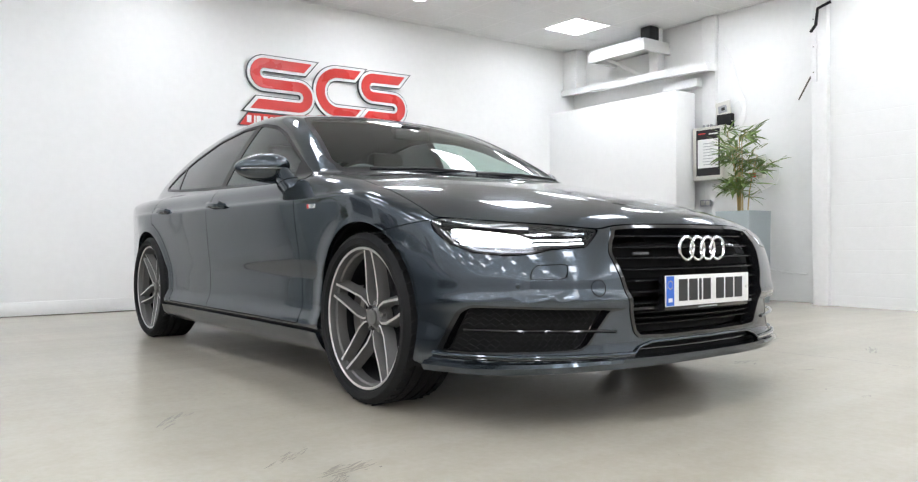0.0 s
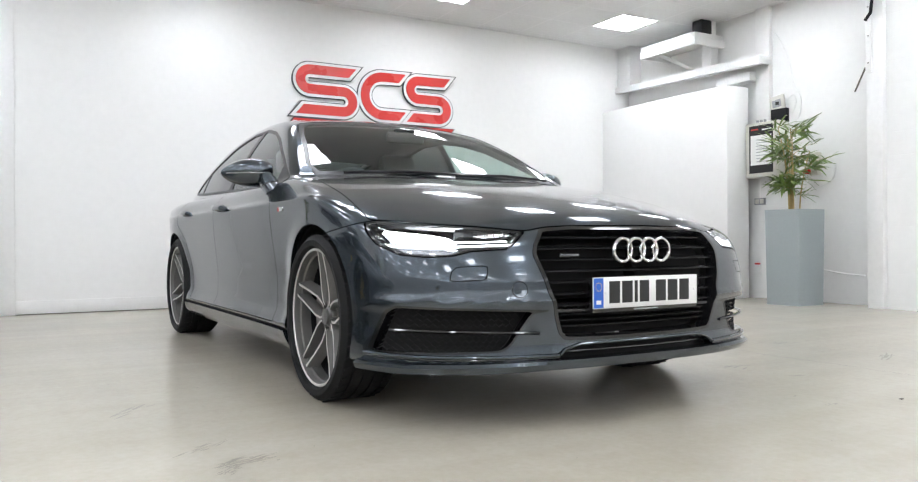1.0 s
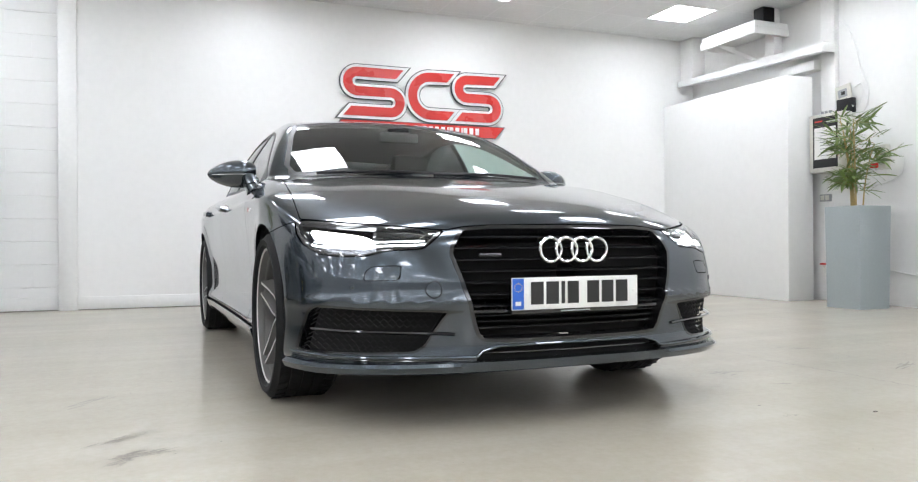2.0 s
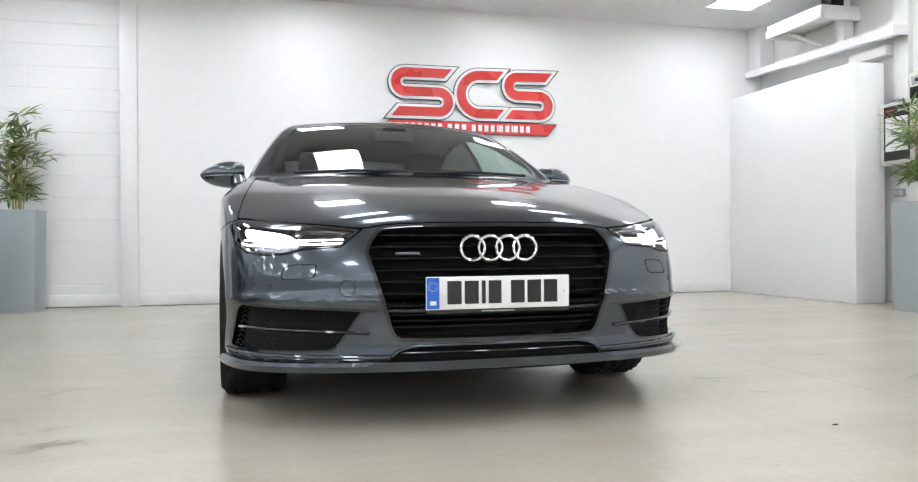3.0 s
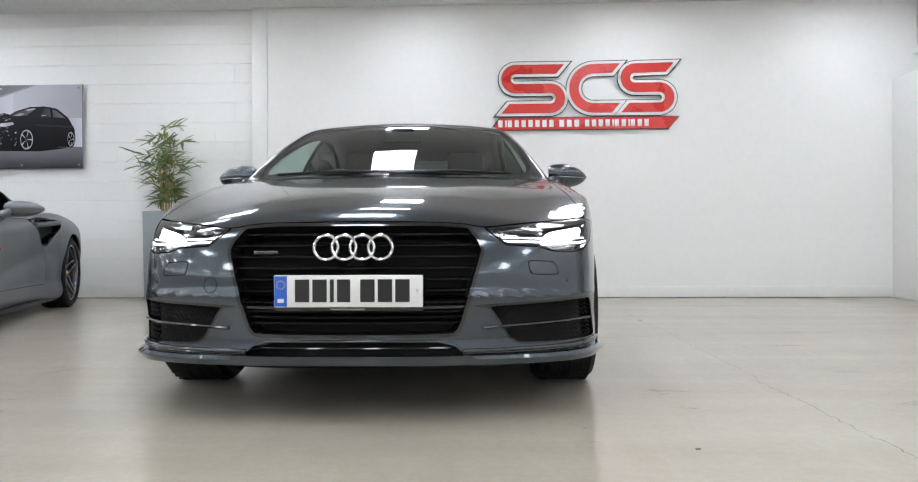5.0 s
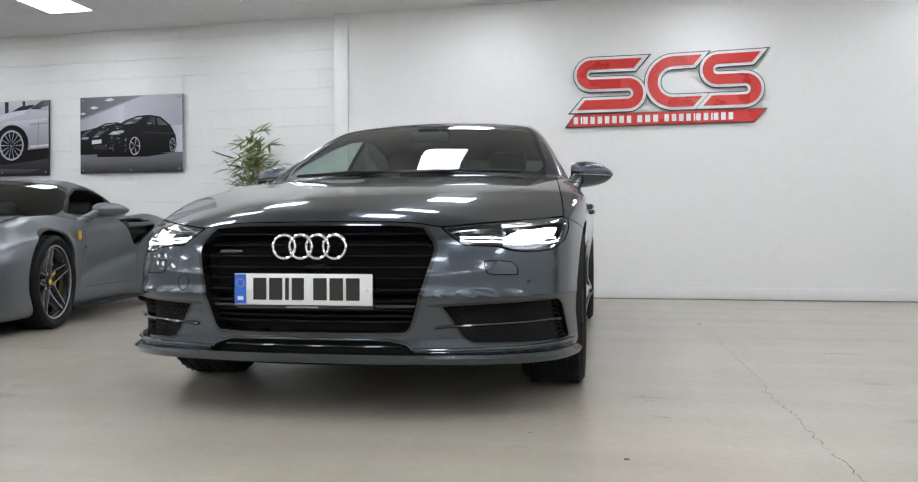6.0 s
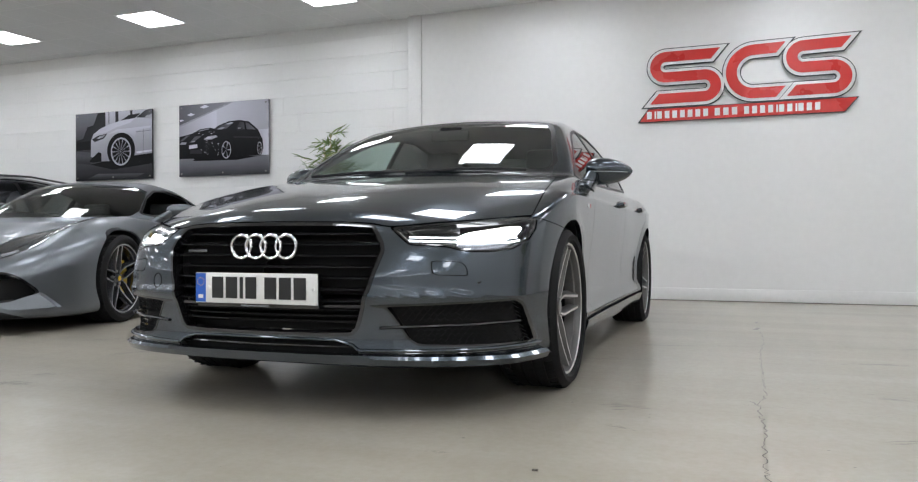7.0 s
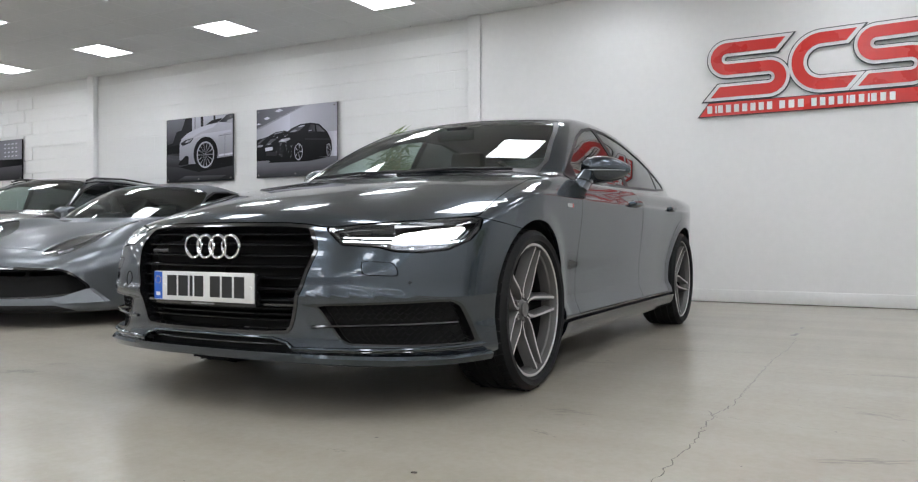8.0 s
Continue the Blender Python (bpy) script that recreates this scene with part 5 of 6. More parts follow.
photo(-3.14, -1.70, 1.505, 2.475, "framed black and white photograph of a black hatchback", [
    ("print_wall", 4, [(0, 0.24), (1, 0.24), (1, 1), (0.60, 1), (0, 0.72)]), ("print_wall_shade", 6, [(0, 0.24), (0.43, 0.24), (0.43, 0.915), (0, 0.72)]),
    ("print_wall_shade", 6, [(0.72, 0.24), (1, 0.24), (1, 0.60), (0.86, 0.60)]),
    ("print_floor", 5, [(0, 0), (1, 0), (1, 0.255), (0.5, 0.27), (0, 0.26)]),
    ("print_ceiling", 5, [(0, 0.72), (0.60, 1), (0, 1)]), ("print_beam", 3, [(0, 0.715), (0.60, 0.995), (0.62, 0.995), (0.02, 0.705)]),
    ("print_lamp", 4, [(0.24, 0.955), (0.30, 0.985), (0.345, 0.955), (0.285, 0.935)]), ("print_lamp", 4, [(0.095, 0.86), (0.14, 0.885), (0.185, 0.86), (0.135, 0.84)]), ("print_lamp", 4, [(0.0, 0.79), (0.03, 0.805), (0.065, 0.785), (0.02, 0.775)]),
    ("print_car", 0, [(0.0, 0.25), (0.0, 0.56), (0.09, 0.58), (0.16, 0.60), (0.24, 0.65), (0.36, 0.665), (0.42, 0.64), (0.46, 0.40), (0.3, 0.25)]),
    ("print_bonnet_line", 2, [(0.01, 0.50), (0.08, 0.57), (0.13, 0.58), (0.04, 0.50)]), ("print_shine", 3, [(0.22, 0.63), (0.35, 0.655), (0.35, 0.645), (0.24, 0.62)]),
    ("print_shadow", 0, [(0.16, 0.215), (0.66, 0.205), (0.90, 0.245), (0.60, 0.27), (0.2, 0.26)]),
    ("print_car", 0, [(0.18, 0.235), (0.12, 0.30), (0.115, 0.46), (0.18, 0.56), (0.29, 0.615), (0.38, 0.625), (0.45, 0.685), (0.565, 0.735), (0.69, 0.742), (0.79, 0.715), (0.886, 0.60), (0.935, 0.47), (0.944, 0.34), (0.89, 0.255), (0.66, 0.255), (0.62, 0.215), (0.48, 0.215), (0.44, 0.24)]),
    ("print_glass", 2, [(0.39, 0.625), (0.46, 0.675), (0.57, 0.72), (0.62, 0.715), (0.54, 0.635)]), ("print_glass_shine", 3, [(0.43, 0.635), (0.49, 0.665), (0.53, 0.655), (0.49, 0.63)]), ("print_glass_shine", 6, [(0.53, 0.70), (0.60, 0.72), (0.62, 0.71), (0.56, 0.69)]),
    ("print_glass", 1, [(0.645, 0.625), (0.69, 0.72), (0.78, 0.695), (0.86, 0.60)]), ("print_pillar", 0, [(0.745, 0.61), (0.735, 0.715), (0.75, 0.71), (0.765, 0.605)]),
    ("print_mirror", 1, [(0.66, 0.60), (0.66, 0.64), (0.72, 0.635), (0.72, 0.605)]), ("print_mirror_shine", 3, [(0.665, 0.625), (0.67, 0.64), (0.71, 0.636), (0.70, 0.628)]),
    ("print_shine", 1, [(0.62, 0.53), (0.92, 0.50), (0.925, 0.48), (0.62, 0.51)]), ("print_shine", 2, [(0.12, 0.47), (0.19, 0.555), (0.27, 0.56), (0.17, 0.475)]), ("print_grille", 1, [(0.13, 0.32), (0.27, 0.31), (0.26, 0.37), (0.13, 0.375)]),
    ("print_light", 6, [(0.285, 0.505), (0.33, 0.545), (0.43, 0.555), (0.44, 0.53), (0.37, 0.50)]), ("print_light_core", 4, [(0.31, 0.515), (0.34, 0.535), (0.38, 0.535), (0.36, 0.512)]), ("print_light", 3, [(0.005, 0.45), (0.03, 0.485), (0.09, 0.48), (0.08, 0.45)]),
    ("print_plate", 4, [(0.12, 0.385), (0.215, 0.395), (0.215, 0.445), (0.12, 0.435)]), ("print_badge", 3, [(0.15, 0.475), (0.19, 0.48), (0.19, 0.495), (0.15, 0.49)]),
] + glints(5, 26, 0.25, 0.46, 0.27, 0.50) + glints(6, 8, 0.20, 0.42, 0.56, 0.61) + wheel_shapes(0.548, 0.345, 0.052, 0.118, 5) + wheel_shapes(0.913, 0.345, 0.027, 0.085, 5), 5)
photo(-5.00, -3.60, 1.50, 2.465, "black and white photograph of a white saloon's front wheel", [
    ("print_back", 1, [(0, 0.45), (0.5, 0.5), (1, 0.55), (1, 1), (0, 1)]), ("print_back_light", 5, [(0, 0.60), (0.10, 0.63), (0.16, 0.80), (0.24, 0.82), (0.30, 1), (0, 1)]), ("print_back_dark", 0, [(0, 0.46), (0.24, 0.46), (0.24, 0.60), (0.10, 0.585), (0, 0.575)]),
    ("print_window", 6, [(0.40, 0.70), (0.44, 0.70), (0.44, 1), (0.40, 1)]), ("print_window", 4, [(0.45, 0.72), (0.53, 0.74), (0.53, 1), (0.45, 1)]), ("print_window", 4, [(0.57, 0.78), (0.72, 0.80), (0.72, 1), (0.57, 1)]), ("print_window", 6, [(0.75, 0.82), (0.95, 0.86), (0.95, 1), (0.75, 1)]),
    ("print_dark_floor", 1, [(0, 0), (1, 0), (1, 0.30), (0, 0.45)]), ("print_sheen", 2, [(0.0, 0.27), (0.20, 0.24), (0.24, 0.34), (0.0, 0.42)]), ("print_sheen", 2, [(0.15, 0.02), (0.8, 0.03), (0.9, 0.08), (0.3, 0.10)]), ("print_shadow", 0, [(0.20, 0.24), (0.5, 0.15), (1, 0.22), (1, 0.36), (0.7, 0.34)]),
    ("print_far_car", 1, [(0.60, 0.86), (0.70, 0.93), (0.84, 0.95), (0.86, 0.88)]),
    ("print_body", 6, [(0.205, 0.36), (0.21, 0.60), (0.24, 0.68), (0.32, 0.755), (0.45, 0.82), (0.62, 0.865), (0.78, 0.885), (0.90, 0.97), (1, 1), (1, 0.365), (0.78, 0.345), (0.45, 0.28), (0.36, 0.28)]),
    ("print_bonnet", 4, [(0.24, 0.685), (0.32, 0.75), (0.45, 0.815), (0.62, 0.86), (0.78, 0.88), (0.72, 0.82), (0.55, 0.77), (0.40, 0.70)]), ("print_wing", 4, [(0.42, 0.67), (0.55, 0.735), (0.75, 0.745), (0.98, 0.76), (0.98, 0.73), (0.80, 0.70), (0.78, 0.60), (0.70, 0.67), (0.58, 0.70)]),
    ("print_sill", 4, [(0.80, 0.40), (1, 0.415), (1, 0.39), (0.80, 0.37)]), ("print_glass", 1, [(0.80, 0.89), (0.92, 0.99), (1, 1), (1, 0.93), (0.9, 0.88)]), ("print_mirror", 6, [(0.90, 0.87), (0.93, 0.91), (1, 0.92), (1, 0.86)]), ("print_arch", 0, [(0.605, 0.43, 0.180, 0.255, 0)]), ("print_lower", 0, [(0.78, 0.25), (1, 0.27), (1, 0.365), (0.78, 0.345)]),
    ("print_light", 1, [(0.225, 0.61), (0.30, 0.66), (0.43, 0.685), (0.38, 0.615), (0.26, 0.57)]), ("print_light_glint", 3, [(0.28, 0.615), (0.33, 0.655), (0.41, 0.67), (0.36, 0.625)]), ("print_light_ring", 6, [(0.30, 0.62), (0.32, 0.645), (0.345, 0.645), (0.33, 0.615)]), ("print_bumper", 0, [(0.19, 0.285), (0.22, 0.33), (0.31, 0.42), (0.35, 0.40), (0.35, 0.28), (0.24, 0.265)]),
    ("print_seam", 5, [(0.885, 0.37), (0.89, 0.37), (0.895, 0.72), (0.89, 0.72)]), ("print_crease", 5, [(0.80, 0.685), (1, 0.695), (1, 0.69), (0.80, 0.678)]),
] + wheel_shapes(0.605, 0.41, 0.130, 0.205, 14), 1)
photo(-10.15, -8.72, 1.70, 2.42, "dark photograph of a car park hall", [
    ("print_dark_floor", 1, [(0, 0), (1, 0), (1, 0.35), (0, 0.30)]), ("print_ceiling", 2, [(0, 0.55), (1, 0.5), (1, 1), (0, 1)]),
] + [("print_lamp", 4, [(0.62 + 0.08 * i, 0.58 + 0.10 * j), (0.66 + 0.08 * i, 0.58 + 0.10 * j), (0.67 + 0.08 * i, 0.61 + 0.10 * j), (0.63 + 0.08 * i, 0.61 + 0.10 * j)]) for i in range(4) for j in range(4)], 0)

# ---- the corner: partition, ledge, shelf, column ----
structure(part("partition", boxed((7.47, 5.80, 0), (7.83, BACK - 0.003, 2.425), 0.012), M_WALL), "white boxed-in partition, shoulder high above the bonnet", "partition")
structure(part("column", boxed((7.885, 5.56, 2.02), (RIGHT - 0.002, 5.745, CEIL), 0.006), M_TRIM), "white boxed-in duct from the cabinet to the ceiling", "column")
structure(part("column", boxed((7.745, 7.70, 2.78), (RIGHT - 0.002, BACK - 0.002, CEIL), 0.006), M_TRIM), "white boxed-in column stub in the corner", "column")
ledge = tagged(part("ledge", slab([(5.55, 2.640), (BACK - 0.003, 2.700), (BACK - 0.003, 2.775), (5.55, 2.745)], 7.70, 7.73, "x"), M_TRIM), "white timber ledge running along the wall", "ledge")
part("ledge_top", slab([(5.565, 2.715), (BACK - 0.003, 2.752), (BACK - 0.003, 2.770), (5.565, 2.738)], 7.73, 7.883, "x"), M_DUST, ledge, "dusty timber top")
part("ledge_underside", slab([(5.565, 2.648), (BACK - 0.003, 2.706), (BACK - 0.003, 2.716), (5.565, 2.658)], 7.73, 7.80, "x"), M_TRIM, ledge)
part("ledge_end", boxed((7.73, 5.55, 2.645), (7.883, 5.565, 2.742), 0.002), M_TRIM, ledge)
lower = tagged(part("ledge", boxed((7.80, 5.755, 2.50), (RIGHT - 0.002, 6.25, 2.60), 0.004), M_TRIM), "short white timber bracket under the ledge", "ledge")
shelf = empty("wall_shelf", pose(0, 0, 0))
tagged(shelf, "white timber shelf braced out from the wall", "shelf")
part("shelf_board", boxed((7.47, 6.27, 3.075), (RIGHT - 0.002, 7.18, 3.14), 0.004), M_TRIM, shelf)
for lo, hi in (((7.45, 6.25, 2.99), (7.50, 7.18, 3.075)), ((7.50, 6.25, 2.99), (RIGHT - 0.002, 6.30, 3.075)), ((7.50, 7.13, 2.99), (RIGHT - 0.002, 7.18, 3.075))):
    part("shelf_rail", boxed(lo, hi, 0.003), M_TRIM, shelf)
part("shelf_post", boxed((7.80, 6.33, 2.77), (7.93, 6.47, 3.075), 0.004), M_TRIM, shelf)
bm = tube(bmesh.new(), [(7.52, 6.95, 3.02), (7.85, 6.62, 2.775)], 0.025, 4)
part("shelf_brace", bm, M_TRIM, shelf)
spk = tagged(part("loudspeaker", boxed((7.60, 6.28, 3.14), (7.77, 6.44, 3.312), 0.015), M_MATT), "black box loudspeaker standing on the shelf", "loudspeaker")
part("speaker_back", boxed((7.77, 6.30, 3.14), (7.86, 6.42, CEIL - 0.004), 0.004), M_TRIM, spk, "white mounting block")

# ---- fittings on the right-hand wall ----
eb = empty("meter_cabinet", pose(7.75, 5.35, 1.37))
tagged(eb, "cream metal cabinet with a printed notice on its door", "cabinet")
part("body", boxed((0.012, 0, 0), (0.198, 0.43, 0.62), 0.006), M_BOXPAINT, eb)
dr = part("door", boxed((0, 0.005, 0.005), (0.012, 0.425, 0.615), 0.004), M_BOXPAINT, eb)
part("notice", boxed((-0.003, 0.055, 0.05), (-0.0005, 0.375, 0.585)), M_INK, dr, "black framed notice")
part("notice_paper", boxed((-0.004, 0.075, 0.14), (-0.003, 0.355, 0.475)), M_PLATE, dr, "white printed sheet")
for k in range(8):
    part("notice_line", boxed((-0.0045, 0.10 + 0.02 * (k % 3), 0.175 + 0.035 * k), (-0.004, 0.28, 0.182 + 0.035 * k)), M_GREYPL, dr)
part("notice_heading", boxed((-0.004, 0.25, 0.535), (-0.003, 0.35, 0.55)), M_RED, dr, "red heading bar")
part("notice_heading", boxed((-0.004, 0.08, 0.525), (-0.003, 0.20, 0.54)), M_PLATE, dr, "pale heading bar")
for k in range(3):
    part("cable_gland", lathe(bmesh.new(), [(0.62, 0.016), (0.66, 0.016), (0.66, 0.001)], 10, "z"), M_GREYPL, eb).location = (0.10, 0.24 + 0.05 * k, 0)
sw = empty("alarm_box", pose(7.88, 5.345, 1.975))
tagged(sw, "grey alarm control box with a small window", "control box")
part("body", boxed((0.005, 0.0, 0.0), (0.068, 0.20, 0.16), 0.010), M_MATT, sw, "black plastic case")
lid = boxed((-0.012, -0.095, -0.13), (0.012, 0.095, 0.13), 0.006)
bmesh.ops.transform(lid, matrix=Matrix.Translation((0.02, 0.11, 0.175)) @ Matrix.Rotation(radians(-8), 4, "X"), verts=lid.verts)
cover = part("cover", lid, M_BOXPAINT, sw, "cream cover hanging askew")
pane = boxed((-0.016, -0.055, 0.0), (-0.012, 0.06, 0.085), 0.002)
bmesh.ops.transform(pane, matrix=Matrix.Translation((0.02, 0.11, 0.175)) @ Matrix.Rotation(radians(-8), 4, "X"), verts=pane.verts)
part("window", pane, M_GREYPL, cover, "grey display window")
part("window_mark", boxed((-0.001, 0.085, 0.20), (0.0035, 0.13, 0.235), 0.001), M_INK, cover)
iso = tagged(part("isolator_switch", boxed((7.87, 4.945, 1.355), (RIGHT - 0.002, 5.065, 1.600), 0.012), M_BOXPAINT), "cream isolator switch box behind the plant", "switch")
part("switch_lever", boxed((7.835, 5.02, 1.37), (7.87, 5.10, 1.42), 0.008), M_RED, iso, "red lever")
so = tagged(part("wall_socket", boxed((7.915, 5.66, 1.07), (RIGHT - 0.002, 5.80, 1.15), 0.006), M_GREYPL), "grey metal double wall socket", "socket")
for k in (0, 1):
    part("socket_plate", boxed((7.912, 5.67 + 0.065 * k, 1.085), (7.916, 5.72 + 0.065 * k, 1.135), 0.001), M_BOXPAINT, so)
tp = tagged(part("water_valve", tube(bmesh.new(), [(7.93, 5.745, 0.30), (7.93, 5.745, 0.36), (7.90, 5.745, 0.38)], 0.014, 8), M_TRIM), "small white pipe valve with a red tap", "valve")
part("tap_handle", boxed((7.885, 5.715, 0.385), (7.915, 5.775, 0.405), 0.004), M_RED, tp)


def cable(pts, r, material, label):
    fine = []
    for a, b in zip(pts, pts[1:]):
        fine += [tuple(Vector(a).lerp(Vector(b), k / 6)) for k in range(6)]
    fine.append(pts[-1])
    for _ in range(3):
        fine = [fine[0]] + [tuple((Vector(p) + Vector(q) + Vector(s)) / 3) for p, q, s in zip(fine, fine[1:], fine[2:])] + [fine[-1]]
    return tagged(part("wall_cable", tube(bmesh.new(), fine, r, 6), material), label, "cable")


cable([(7.935, 5.52, 3.0), (7.935, 5.42, 2.86), (7.935, 5.32, 2.60), (7.935, 5.28, 2.40), (7.935, 5.18, 2.22), (7.935, 5.20, 2.02), (7.935, 5.30, 1.92)], 0.006, M_TRIM, "thin white cable hanging down the wall")
cable([(7.935, 5.36, 2.24), (7.935, 5.27, 2.28), (7.935, 5.24, 2.18), (7.935, 5.30, 2.05)], 0.005, M_TRIM, "looped white cable beside the alarm box")
cable([(7.935, 5.735, 1.36), (7.935, 5.735, 1.25), (7.935, 5.735, 1.15)], 0.008, M_TRIM, "short white cable down to the socket")
cable([(7.935, 5.66, 1.36), (7.935, 5.62, 1.24), (7.935, 5.40, 1.21), (7.935, 5.0, 1.21), (7.935, 4.80, 1.30), (7.935, 4.78, 1.45)], 0.008, M_TRIM, "white cable clipped along the wall")
cable([(7.935, 5.60, 0.34), (7.935, 5.2, 0.36), (7.935, 4.95, 0.35), (7.935, 4.7, 0.31), (7.935, 4.46, 0.30)], 0.010, M_TRIM, "white pipe running along the foot of the wall")
pb = tagged(part("conduit_cover", boxed((7.625, 4.185, 2.27), (7.648, 4.245, 3.31), 0.004), M_TRIM), "white metal channel screwed to the pier", "cover")
for z in (2.36, 2.62, 2.90):
    part("screw", boxed((7.621, 4.208, z), (7.626, 4.220, z + 0.012)), M_STEEL, pb)
tagged(part("bent_bracket", tube(bmesh.new(), [(7.62, 4.24, 2.78), (7.61, 4.18, 2.84), (7.61, 4.16, 3.00), (7.62, 4.03, 3.04)], 0.016, 6), M_MATT), "bent black steel bracket on the pier", "bracket")
tagged(part("steel_rod", tube(bmesh.new(), [(7.645, 4.255, 2.33), (7.85, 4.50, 2.16)], 0.009, 6), M_CRACK), "thin dark rod sticking out beside the pier", "rod")

# ---- plants ----
leaf_meshes = []
for q in range(3):
    bm = bmesh.new()
    n, L_, W_ = 5, 0.135 + 0.025 * q, 0.0112 + 0.0015 * q
    rows = []
    for i in range(n + 1):
        t = i / n
        w = W_ * math.sin(math.pi * min(1, t * 0.93 + 0.07)) ** 0.8
        z = -0.022 * t * t * (1 + q * 0.5)
        rows.append([bm.verts.new((t * L_, -w, z)), bm.verts.new((t * L_, 0, z - 0.003)), bm.verts.new((t * L_, w, z))])
    for u, v in zip(rows, rows[1:]):
        for k in (0, 1):
            bm.faces.new((u[k], u[k + 1], v[k + 1], v[k]))
    me = bpy.data.meshes.new("leaf")
    bm.to_mesh(me)
    bm.free()
    me.materials.append(M_LEAF)
    me.polygons.foreach_set("use_smooth", [True] * len(me.polygons))
    leaf_meshes.append(me)


def planter(m, side, height, label):
    ob = empty("planter", m)
    tagged(ob, label, "planter", "planters")
    h, t = side / 2, 0.018
    b = h * 0.94
    bm = bmesh.new()
    rings = [[bm.verts.new((x * s, y * s, z)) for x, y in ((-1, -1), (1, -1), (1, 1), (-1, 1))] for s, z in ((b, 0), (h, height), (h - t, height), (h - t, height - 0.08))]
    for u, v in zip(rings, rings[1:]):
        for k in range(4):
            bm.faces.new((u[k], u[(k + 1) % 4], v[(k + 1) % 4], v[k]))
    bm.faces.new(rings[0][::-1])
    es = [e for e in bm.edges if abs(e.verts[0].co.z - e.verts[1].co.z) > height * 0.5]
    bmesh.ops.bevel(bm, geom=es, offset=0.010, segments=3, affect="EDGES", profile=0.5)
    part("pot", bm, M_POT, ob, "tall square grey planter", 30)
    part("soil", boxed((-h + t, -h + t, height - 0.12), (h - t, h - t, height - 0.07)), M_SOIL, ob)
    return ob


def bamboo(m, seed, canes, tall, spread, low, label):
    rng = random.Random(seed)
    ob = empty("bamboo_plant", m)
    tagged(ob, label, "plant", "bamboo plants")
    for c in range(canes):
        a = rng.uniform(0, 6.28)
        top = tall * rng.uniform(0.62, 1.0)
        lean = rng.uniform(0.03, 0.15) * spread
        pts = [Vector((0.05 * math.cos(a) + lean * math.cos(a) * t ** 2, 0.05 * math.sin(a) + lean * math.sin(a) * t ** 2, top * t)) for t in [k / 7 for k in range(8)]]
        part("cane", tube(bmesh.new(), pts, 0.009, 6, 0.004), M_CANE, ob)
        for k in range(8):
            t = rng.uniform(low, 1.0) if k else 1.0
            p0 = pts[0].lerp(pts[-1], t)
            b = rng.uniform(0, 6.28)
            ln = rng.uniform(0.06, 0.13 + 0.20 * max(0.0, 1 - abs(t - 0.72) * 3.0)) * spread
            up = rng.uniform(0.2, 0.9)
            tw = [p0 + Vector((math.cos(b) * ln * s, math.sin(b) * ln * s, ln * (up * s - 0.30 * s * s))) for s in (0, 0.33, 0.66, 1)]
            part("twig", tube(bmesh.new(), tw, 0.003, 4, 0.0015), M_CANE, ob)
            for q in range(7):
                s = 0.2 + 0.8 * q / 6
                i = min(2, int(s * 3))
                p = tw[i].lerp(tw[i + 1], s * 3 - i)
                lf = new("leaf", leaf_meshes[rng.randrange(3)])
                lf.parent = ob
                yaw = math.degrees(b) + (1 if q % 2 else -1) * rng.uniform(15, 60) * (1 - 0.5 * (q == 6))
                lf.matrix_basis = pose(*p, rng.uniform(-40, 40), rng.uniform(-50, 28), yaw) @ Matrix.Scale(rng.uniform(0.75, 1.15), 4)
    return ob


planter(pose(7.46, 4.92, 0), 0.41, 0.975, "tall square grey zinc planter against the brick wall")
bamboo(pose(7.46, 4.92, 0.90), 4, 8, 1.06, 1.08, 0.20, "tall bamboo plant with thin green leaves in a planter")
planter(pose(-0.58, 7.66, 0), 0.40, 0.985, "tall square grey zinc planter against the blockwork wall")
bamboo(pose(-0.58, 7.66, 0.91), 11, 9, 1.02, 0.85, 0.22, "bushy bamboo plant with thin green leaves in a planter")

# ---- the crack in the floor ----
rng = random.Random(3)


def crack(pts, w, label):
    path = []
    for a, b in zip(pts, pts[1:]):
        n = max(2, int((Vector(b) - Vector(a)).length / 0.022))
        path += [tuple(Vector(a).lerp(Vector(b), k / n) + Vector((rng.uniform(-0.009, 0.009), rng.uniform(-0.009, 0.009)))) for k in range(n)]
    bm = bmesh.new()
    prev = None
    for p in path:
        ww = w * rng.uniform(0.3, 1.4)
        cur = (bm.verts.new((p[0] - ww, p[1], 0.0012)), bm.verts.new((p[0] + ww, p[1] + ww * 0.4, 0.0012)))
        if prev:
            bm.faces.new((prev[0], prev[1], cur[1], cur[0]))
        prev = cur
    structure(part("floor_crack", bm, M_CRACK), label, "crack")


